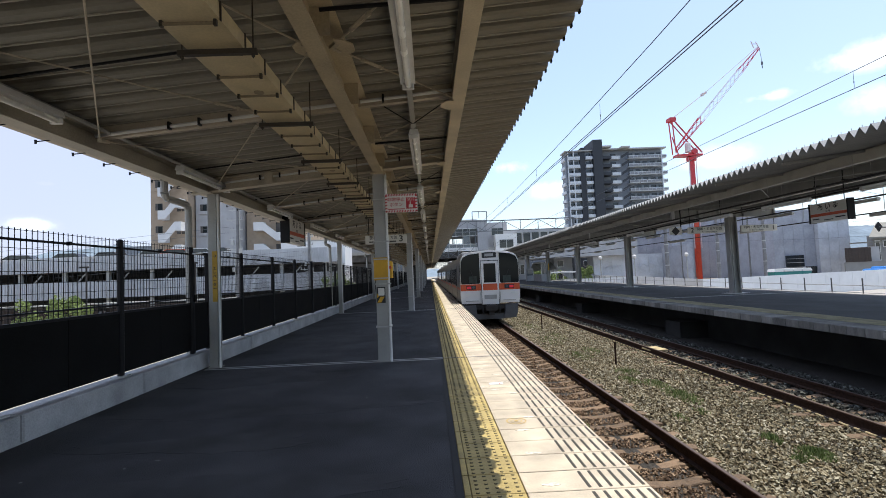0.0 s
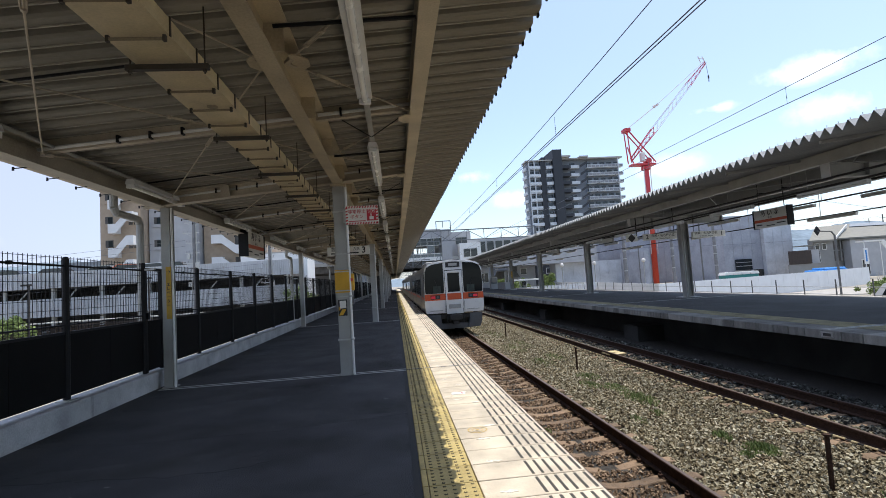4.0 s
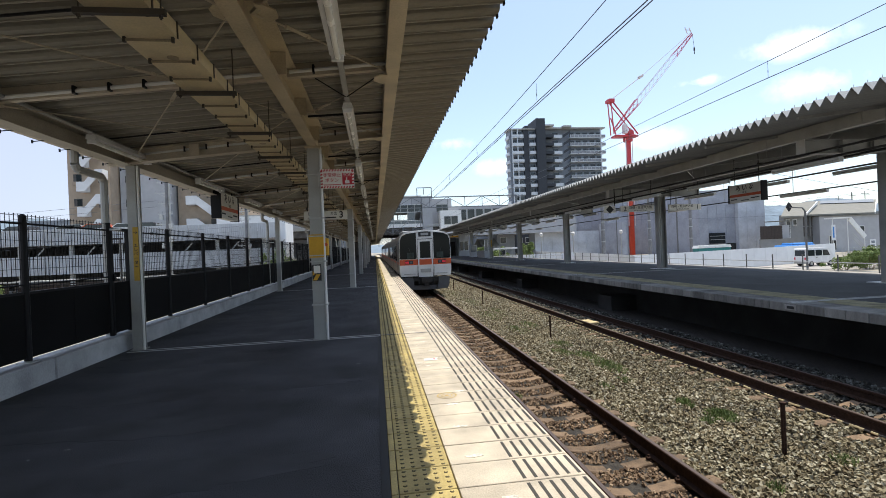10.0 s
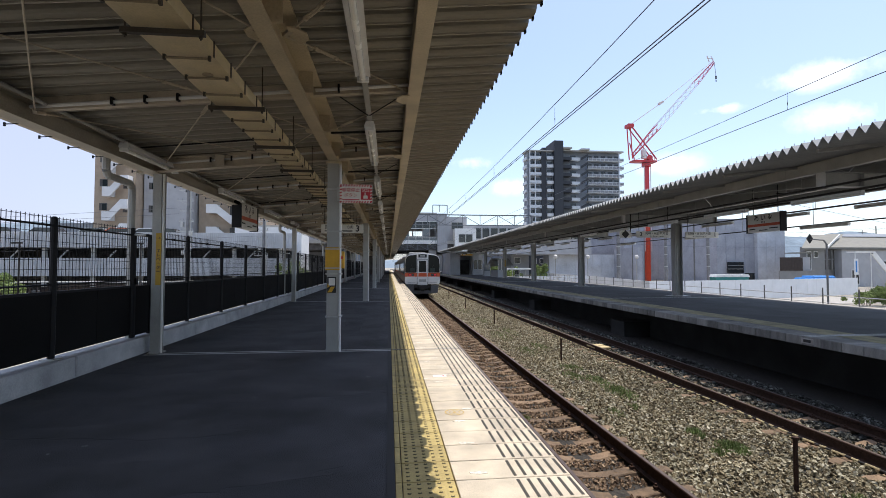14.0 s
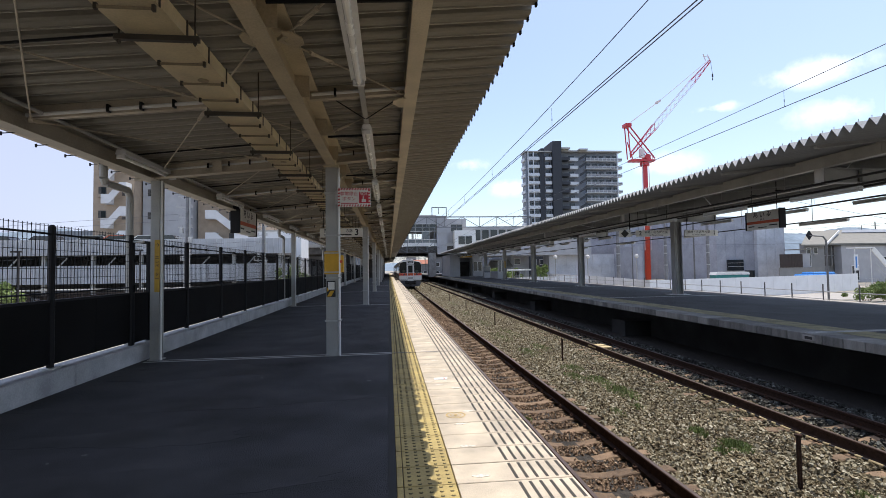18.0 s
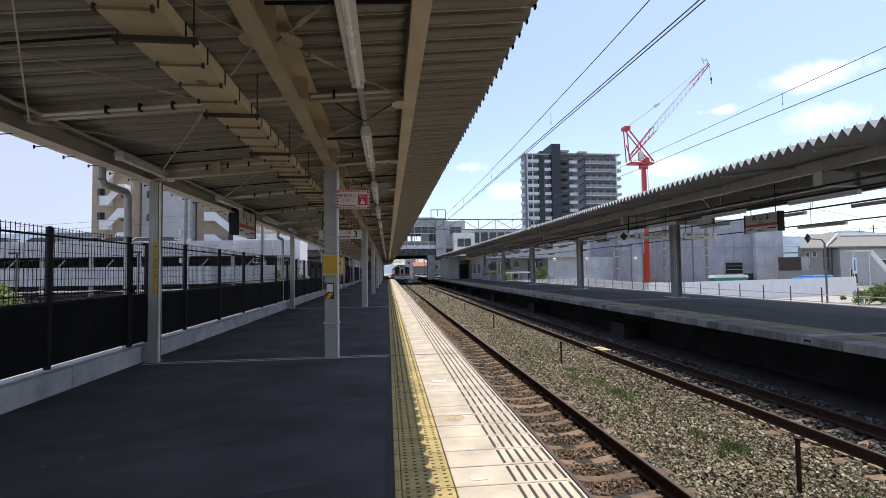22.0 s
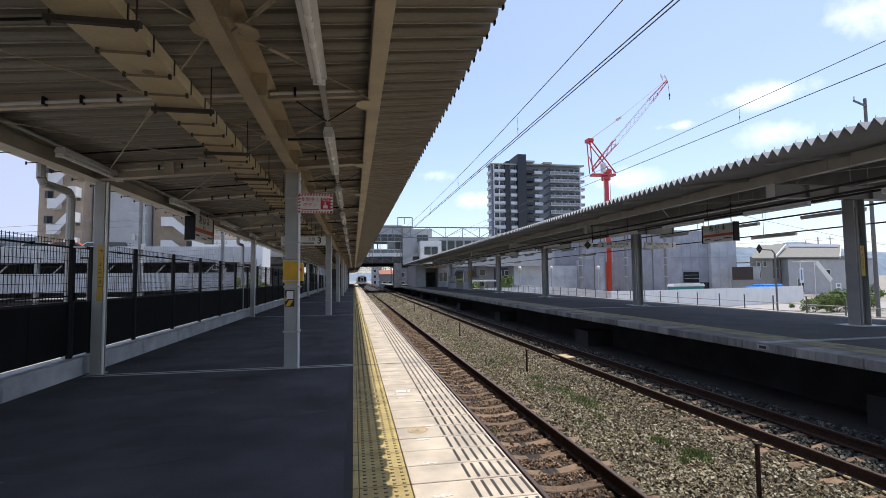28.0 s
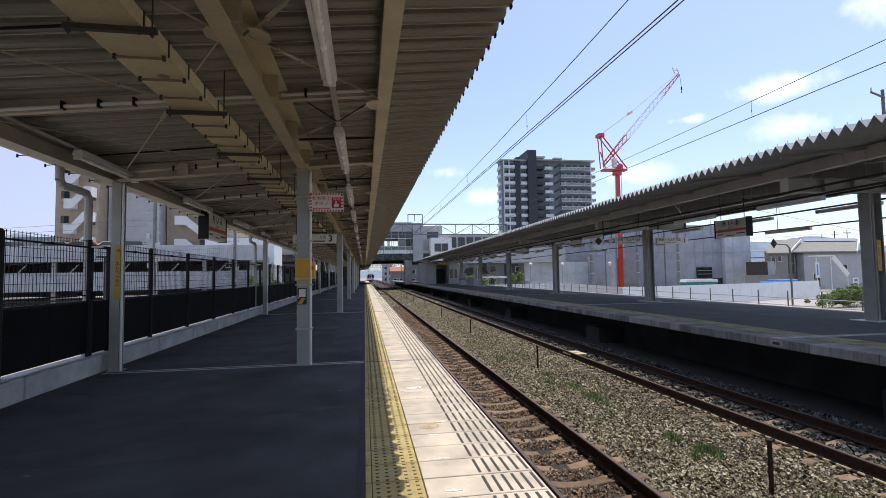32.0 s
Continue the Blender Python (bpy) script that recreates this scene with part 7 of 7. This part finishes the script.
bush(-33.0, 44.0, -2.0, 2.6, 1.0, 3.0, 3500, 0.12, "shrub", "low green shrub in front of the car park")
bush(26.6, 84.0, -2.0, 1.0, 1.0, 4.2, 3500, 0.2, "shrub", "tall green shrub beside the building site")
bush(20.5, 84.0, -2.0, 2.4, 1.5, 3.8, 3000, 0.18, "shrub", "green shrub behind the carport")

# ---- low clutter in front of the car park ----
for k in range(9):
    x = -44 + 4.2 * k
    fr_ = thing("bicycle_shed", "low rusty-brown bicycle shed frame beyond the fence", "bicycle shed", "bicycle sheds", pose(x, 50 - 0.4 * (k % 3), -2.0))
    part("roof", MB().box(-1.9, 1.9, -0.9, 0.9, 1.95, 2.05), M["grey_paint"], fr_)
    for e in (-1.7, 0.0, 1.7):
        part("post", MB().tube((e, -0.7, 0), (e, -0.7, 1.95), 0.05, 6), M["wood_brown"], fr_)
    part("back", MB().box(-1.9, 1.9, 0.8, 0.86, 0.2, 1.5), M["wood_brown"], fr_)
rf = thing("brown_railing", "rusty brown railing in front of the car park", "railing", "", None)
for k in range(60):
    part("bar", MB().box(-46 + 0.6 * k, -45.95 + 0.6 * k, 46, 46.05, -2.0, -0.2), M["wood_brown"], rf)
part("rail", MB().box(-46, -10, 46.0, 46.06, -0.25, -0.15), M["wood_brown"], rf)
for x in (-30.5, -21.0, -41.5):
    lp = thing("lamp_post", "thin dark lamp post in front of the car park", "street lamp", "lamp posts beyond the fence", pose(x, 44, -2.0))
    part("post", MB().tube((0, 0, 0), (0, 0, 5.4), 0.07, 7), M["under"], lp)
    part("head", MB().box(-0.6, 0.2, -0.1, 0.1, 5.35, 5.5), M["under"], lp)
pk = thing("pink_banner", "bright pink banner beyond the fence", "banner", "", pose(-42.6, 55 - 8, -2.0))
part("cloth", MB().box(-0.6, 0.6, 0, 0.04, 5.3, 7.1).box(-0.6, 0.6, 0, 0.04, 3.2, 4.2), mat("pink_cloth", (0.75, 0.04, 0.16), 0.6), pk)
part("pole", MB().tube((-0.65, 0.05, 0), (-0.65, 0.05, 7.2), 0.05, 6), M["galv"], pk)

# ---- the train ----
train = thing("commuter_train", "stainless commuter train with a white end, orange band and dark windows", "train")
LV, CARS = 20.0, 4
ZF = RAIL_Z


def car_section(w, inset=0.0):
    """Cross-section of a car body, from the sill round over the roof."""
    hw = w / 2
    pts = [(-hw + 0.05, 1.05), (-hw, 1.35), (-hw, 2.6), (-hw + 0.03, 3.2), (-hw + 0.12, 3.42), (-hw + 0.32, 3.56), (-hw + 0.75, 3.66), (0, 3.71)]
    pts += [(-x, z) for x, z in pts[-2::-1]]
    return [(x * (1 - inset), 2.2 + (z - 2.2) * (1 - inset)) for x, z in pts]


for c in range(CARS):
    y0 = c * LV + (0.35 if c == 0 else 0.25)
    y1 = (c + 1) * LV - 0.25
    bd_ = part("car_body", MB().prism(car_section(2.95), "y", y0, y1), M["steel"], train, "stainless car body", None)
    part("car_roof", MB().prism([(-1.28, 3.50), (-0.9, 3.675), (0, 3.725), (0.9, 3.675), (1.28, 3.50)], "y", y0 + 0.05, y1 - 0.05), M["train_roof"], train)
    part("side_band", MB().box(-1.482, -1.474, y0 + 0.02, y1, 1.72, 1.86).box(1.474, 1.482, y0 + 0.02, y1, 1.72, 1.86), M["orange"], train, "orange side band")
    for k in range(3):
        dy = y0 + 2.9 + 6.6 * k
        for sx in (-1, 1):
            dr = part("side_door", MB().box(sx * 1.478 - 0.012, sx * 1.478 + 0.012, dy, dy + 1.3, 1.02, 3.0), M["steel"], train)
            part("door_pane", MB().box(sx * 1.492 - 0.006, sx * 1.492 + 0.006, dy + 0.12, dy + 0.58, 1.9, 2.85).box(sx * 1.492 - 0.006, sx * 1.492 + 0.006, dy + 0.72, dy + 1.18, 1.9, 2.85), M["cab_glass"], dr)
            if k < 2:
                part("side_window", MB().box(sx * 1.478 - 0.008, sx * 1.478 + 0.008, dy + 1.8, dy + 6.1, 1.95, 2.85), M["cab_glass"], train)
    part("under_gear", MB().box(-1.15, 1.15, y0 + 4.5, y1 - 4.5, 0.35, 0.97), M["under"], train)
    for by in (y0 + 2.6, y1 - 2.6):
        part("bogie", MB().box(-0.95, 0.95, by - 1.4, by + 1.4, 0.35, 0.7), M["under"], train)
        for wy in (by - 1.05, by + 1.05):
            part("wheel", MB().tube((-0.62, wy, 0.43), (-0.5, wy, 0.43), 0.43, 20).tube((0.5, wy, 0.43), (0.62, wy, 0.43), 0.43, 20).tube((-0.55, wy, 0.43), (0.55, wy, 0.43), 0.08, 8), M["under"], train)
    if c:
        part("gangway", MB().box(-0.6, 0.6, y0 - 0.52, y0, 1.0, 3.2), M["rubber"], train)
    part("cooler", MB().box(-0.85, 0.85, y0 + 7.5, y0 + 11.5, 3.68, 3.98, 0.05), M["train_roof"], train)
# end face
part("end_face", MB().prism(car_section(2.98), "y", 0.0, 0.35).use(0), M["train_white"], train, "white train end")
for sx in (-1, 1):
    w = part("windscreen", MB().prism([(sx * 0.50, 2.10), (sx * 0.55, 2.045), (sx * 1.42, 2.045), (sx * 1.455, 2.10), (sx * 1.465, 2.65), (sx * 1.43, 3.15), (sx * 1.33, 3.37), (sx * 1.13, 3.49), (sx * 0.72, 3.595), (sx * 0.55, 3.61), (sx * 0.50, 3.57)][::sx], "y", -0.025, 0.0), M["cab_glass"], train, "dark end window")
    part("corner_pane", MB().box(min(sx * 1.487, sx * 1.496), max(sx * 1.487, sx * 1.496), 0.0, 0.30, 2.06, 3.05), M["cab_glass"], w)
    part("wiper", MB().bar((sx * 0.72, -0.04, 2.03), (sx * 0.95, -0.04, 2.72), 0.02, 0.02), M["rubber"], w)
    part("cab_seat", MB().box(min(sx * 0.66, sx * 1.05), max(sx * 0.66, sx * 1.05), -0.029, -0.0255, 2.08, 2.42, 0.0), M["teal_seat"], w, "green seat seen through the glass")
    part("end_band", MB().prism([(sx * 0.43, 1.70), (sx * 1.488, 1.70), (sx * 1.488, 2.02), (sx * 0.43, 2.02)][::sx], "y", -0.012, 0.0), M["orange"], train)
    lu = part("tail_light_unit", MB().box(min(sx * 0.72, sx * 1.2), max(sx * 0.72, sx * 1.2), -0.03, -0.01, 1.76, 1.96, 0.008), M["under"], train)
    part("tail_lamp", MB().box(min(sx * 0.96, sx * 1.17), max(sx * 0.96, sx * 1.17), -0.038, -0.03, 1.79, 1.92), M["tail_red"], lu, "lit red tail lamp")
    part("head_lamp", MB().tube((sx * 0.84, -0.04, 1.86), (sx * 0.84, -0.03, 1.86), 0.065, 14), M["pane"], lu, "unlit headlamp")
    part("step_rail", MB().box(min(sx * 0.6, sx * 1.25), max(sx * 0.6, sx * 1.25), -0.05, -0.0, 1.17, 1.2), M["grey_paint"], train)
    part("handrail", MB().tube((sx * 0.49, -0.06, 1.1), (sx * 0.49, -0.06, 1.6), 0.012, 6).tube((sx * 0.49, -0.06, 1.6), (sx * 0.49, 0.0, 1.6), 0.012, 6).tube((sx * 0.49, -0.06, 1.1), (sx * 0.49, 0.0, 1.1), 0.012, 6), M["grey_paint"], train)
part("door_seam", MB().box(-0.445, -0.425, -0.034, -0.0, 1.0, 3.2).box(0.425, 0.445, -0.034, 0.0, 1.0, 3.2).box(-0.425, 0.425, -0.034, 0.0, 3.165, 3.2), M["rubber"], train, "dark rubber door seal")
ed = part("end_door", MB().box(-0.42, 0.42, -0.03, 0.0, 1.0, 3.14, 0.0), M["train_white"], train, "white end door")
part("door_frame", MB().box(-0.43, -0.36, -0.06, -0.03, 1.25, 3.16).box(0.36, 0.43, -0.06, -0.03, 1.25, 3.16).box(-0.36, 0.36, -0.06, -0.03, 3.08, 3.16), M["train_white"], ed)
part("door_pane", MB().box(-0.30, 0.30, -0.04, -0.03, 2.09, 3.04), M["cab_glass"], ed)
part("door_band", MB().box(-0.36, 0.36, -0.038, -0.03, 1.70, 2.02), M["orange"], ed)
part("door_step", MB().box(-0.31, 0.31, -0.06, -0.03, 1.26, 1.47, 0.012), M["grey_paint"], ed)
ds = part("destination_sign", MB().box(-0.36, 0.36, -0.02, 0.0, 3.33, 3.61), M["sign_black"], train)
part("legend", MB().box(-0.22, 0.22, -0.024, -0.02, 3.40, 3.54), M["grey_paint"], ds)
part("roof_lip", MB().prism([(-1.36, 3.42), (-1.1, 3.57), (0, 3.70), (1.1, 3.57), (1.36, 3.42), (1.3, 3.40), (1.05, 3.51), (0, 3.63), (-1.05, 3.51), (-1.3, 3.40)], "y", -0.04, 0.0), M["train_white"], train)
part("skirt", MB().prism([(-1.38, 0.98), (-0.75, 0.98), (-0.7, 0.55), (-0.62, 0.26), (-1.25, 0.3), (-1.36, 0.6)], "y", 0.02, 0.5).prism([(0.75, 0.98), (1.38, 0.98), (1.36, 0.6), (1.25, 0.3), (0.62, 0.26), (0.7, 0.55)], "y", 0.02, 0.5)
     .box(-0.75, 0.75, 0.15, 0.5, 0.24, 0.5), M["skirt"], train, "grey skirt")
part("coupler", MB().box(-0.18, 0.18, -0.3, 0.4, 0.68, 0.98, 0.02).box(-0.3, 0.3, -0.32, -0.22, 0.7, 0.95, 0.02).box(-0.14, 0.14, -0.25, 0.1, 0.48, 0.66), M["under"], train)
part("brake_hose", MB().tube((-0.45, -0.05, 0.9), (-0.4, -0.12, 0.55), 0.03, 6).tube((0.45, -0.05, 0.9), (0.4, -0.12, 0.55), 0.03, 6), M["rubber"], train)
part("under_beam", MB().box(-1.3, 1.3, 0.1, 0.35, 0.75, 0.98), M["under"], train)
part("pantograph", MB().bar((-0.6, 27, 3.9), (0.6, 27, 3.9), 0.06, 0.06).bar((0, 26.3, 3.75), (0, 27.6, 4.5), 0.06, 0.06).bar((0, 27.6, 4.5), (0, 26.6, 5.05), 0.05, 0.05).bar((-0.85, 26.6, 5.08), (0.85, 26.6, 5.08), 0.06, 0.05), M["under"], train)

# ---- edge tiles, last ----
ty = MB()
ty.box(0.0, 0.36, 0.006, 0.328, -0.03, 0.0, 0.003)
for i in range(5):
    for j in range(5):
        cx, cy = 0.04 + 0.07 * i, 0.03 + 0.067 * j
        ring = [(cx + r * math.cos(a * math.pi / 3), cy + r * math.sin(a * math.pi / 3), z) for r, z in ((0.016, 0.0), (0.009, 0.007)) for a in range(6)]
        ty.use(1).add(ring, [(a, (a + 1) % 6, 6 + (a + 1) % 6, 6 + a) for a in range(6)])
        ty.use(0).add(ring[6:], [(0, 1, 2, 3, 4, 5)])
tym = ty.mesh("tactile_tile", [M["tile_yellow"], M["tile_stud_side"]])
tb_ = MB().box(0.0, 0.044, 0.006, 0.328, -0.03, 0.001, 0.003)
tbm = tb_.mesh("warning_line_tile", M["tile_yellow"])
tw = MB().box(0.004, 0.845, 0.007, 0.327, -0.05, 0.0, 0.004)
for i in range(6):
    x = 0.43 + 0.074 * i
    tw.use(1).box(x, x + 0.022, 0.03, 0.30, -0.001, 0.0025)
twm = tw.mesh("edge_tile", [M["tile_white"], M["slot"]])
T0 = 8.72 - 0.333 * 26
for k in range(300):
    y = T0 + 0.333 * k
    part("warning_line_tile", tbm, None, plat, "", pose(0.047, y, 0.0))
    part("tactile_tile", tym, None, plat, "", pose(0.097, y, 0.0))
    part("edge_tile", twm, None, plat, "", pose(0.462, y, random.uniform(-0.0015, 0.0015)))
rest = MB().box(0.047, 0.457, T0 + 0.333 * 300, FAR_Y, -0.03, 0.0).use(1).box(0.462, EDGE, T0 + 0.333 * 300, FAR_Y, -0.05, 0.0)
rest.use(0).box(0.047, 0.457, NEAR_Y, T0, -0.03, 0.0).use(1).box(0.462, EDGE, NEAR_Y, T0, -0.05, 0.0)
tagged(part("edge_tiles_far", rest, [M["tile_yellow"], M["tile_white"]], plat), kind="stuff")
dsk = MB()
for r0, r1 in ((0.088, 0.1), (0.05, 0.058), (0.0, 0.02)):
    dsk.add([(r * math.cos(a * math.pi / 12), r * math.sin(a * math.pi / 12), 0.003) for r in (r0, r1) for a in range(24)], [(a, (a + 1) % 24, 24 + (a + 1) % 24, 24 + a) for a in range(24)])
tagged(new("floor_mark", dsk.mesh("floor_mark", mat("worn_yellow_paint", (0.52, 0.37, 0.12), 0.7, scale=25, vary=0.3))), "round yellow marking painted on a platform tile", "marking").matrix_basis = pose(0.67, 4.96, 0.001)
rng = np.random.RandomState(21)
stain = mat("tile_stain", (0.66, 0.61, 0.53), 0.75, scale=30, vary=0.25)
for k in range(26):
    cx_, cy_, n_ = rng.uniform(0.50, 0.86), rng.uniform(2.2, 17.0), 11
    top = []
    for i in range(n_):
        a = 2 * math.pi * i / n_
        r = rng.uniform(0.4, 1.0)
        top.append((cx_ + 0.09 * r * math.cos(a), cy_ + 0.035 * r * math.sin(a)))
    part("worn_patch", MB().prism(top, "z", -0.002, 0.0022), stain, plat)
pl_ = thing("floor_plate", "small white sticker on a platform tile", "sticker", "", pose(0.69, 6.62, 0.002))
part("plate", MB().box(-0.09, 0.09, -0.06, 0.06, 0, 0.003), M["white_paint"], pl_)
part("mark", MB().box(0.04, 0.06, -0.03, 0.03, 0.003, 0.004), M["red"], pl_)


# ---- the van ----
van = thing("delivery_van", "small white delivery van with dark windows", "van")
part("body", MB().prism([(-1.68, 0.32), (1.62, 0.32), (1.70, 0.75), (1.62, 1.0), (1.02, 1.82), (0.8, 1.9), (-1.55, 1.9), (-1.68, 1.8)], "y", -0.73, 0.73), M["car_white"], van)
for sy in (-1, 1):
    part("side_window", MB().prism([(1.15, 1.1), (0.85, 1.68), (0.3, 1.7), (0.3, 1.1)][::sy], "y", sy * 0.735 - 0.005, sy * 0.735 + 0.005), M["window"], van)
    part("side_window", MB().box(-0.55, 0.2, sy * 0.735 - 0.005, sy * 0.735 + 0.005, 1.1, 1.7), M["window"], van)
    part("side_window", MB().box(-1.5, -0.65, sy * 0.735 - 0.005, sy * 0.735 + 0.005, 1.1, 1.7), M["window"], van)
    part("door_handle", MB().box(-0.5, -0.35, sy * 0.735 - 0.02, sy * 0.735 + 0.02, 0.9, 0.94), M["rubber"], van)
    for wx in (-1.05, 1.2):
        wh = part("wheel", MB().tube((wx, sy * 0.58, 0.28), (wx, sy * 0.74, 0.28), 0.28, 16), M["rubber"], van)
        part("hub", MB().tube((wx, sy * 0.74, 0.28), (wx, sy * 0.75, 0.28), 0.15, 12), M["galv"], wh)
part("rear_window", MB().box(-1.69, -1.67, -0.6, 0.6, 1.1, 1.7), M["window"], van)
part("windscreen", MB().prism([(1.64, 1.02), (1.06, 1.8), (1.04, 1.78), (1.6, 1.0)], "y", -0.62, 0.62), M["window"], van)
part("bumper", MB().box(-1.74, -1.66, -0.72, 0.72, 0.3, 0.55, 0.02).box(1.64, 1.74, -0.72, 0.72, 0.3, 0.55, 0.02), M["grey_paint"], van)
for sy in (-1, 1):
    part("rear_lamp", MB().box(-1.70, -1.675, sy * 0.62 - 0.08, sy * 0.62 + 0.08, 0.7, 0.95), M["red"], van)


def motions():
    """The train stands, then draws away along its track; a van comes by, turns and drives off."""
    rows = [(0.0, 24.5), (4.0, 24.5), (6.6, 24.5)]
    for k in range(1, 51):
        s = k * 0.5
        rows.append((6.65 + s, 24.5 + 0.314 * s * s))
    rows.append((32.0, 24.5 + 0.314 * 25.35 ** 2))
    walk(train, [(t, pose(TRACKS[0], y, ZF)) for t, y in rows])
    way = [(0.0, 36, 6, 115), (2.0, 33, 13.5, 113), (3.5, 29.5, 21.5, 112), (4.5, 27.2, 27.0, 110), (5.5, 25.3, 31.7, 108), (6.0, 24.9, 33.9, 90), (6.5, 26.4, 36.6, 62), (7.1, 28.6, 39.3, 48),
           (7.5, 31.0, 41.9, 42), (7.9, 34.4, 44.3, 25), (8.3, 37.3, 45.2, 8), (8.6, 39.1, 45.4, 2), (9.0, 40.9, 45.5, 0), (9.4, 42.8, 45.5, 0), (9.8, 44.8, 45.5, 0), (10.2, 46.7, 45.5, 0),
           (10.6, 48.5, 45.5, 0), (11.0, 50.6, 45.5, 0), (12.0, 57.0, 45.5, 0), (13.0, 65.0, 45.5, 0), (14.0, 72.0, 45.5, 0), (15.0, 76.0, 45.5, 0), (32.0, 76.2, 45.5, 0)]
    walk(van, [(t, pose(x, y, -1.985, 0, 0, a)) for t, x, y, a in way])


motions()
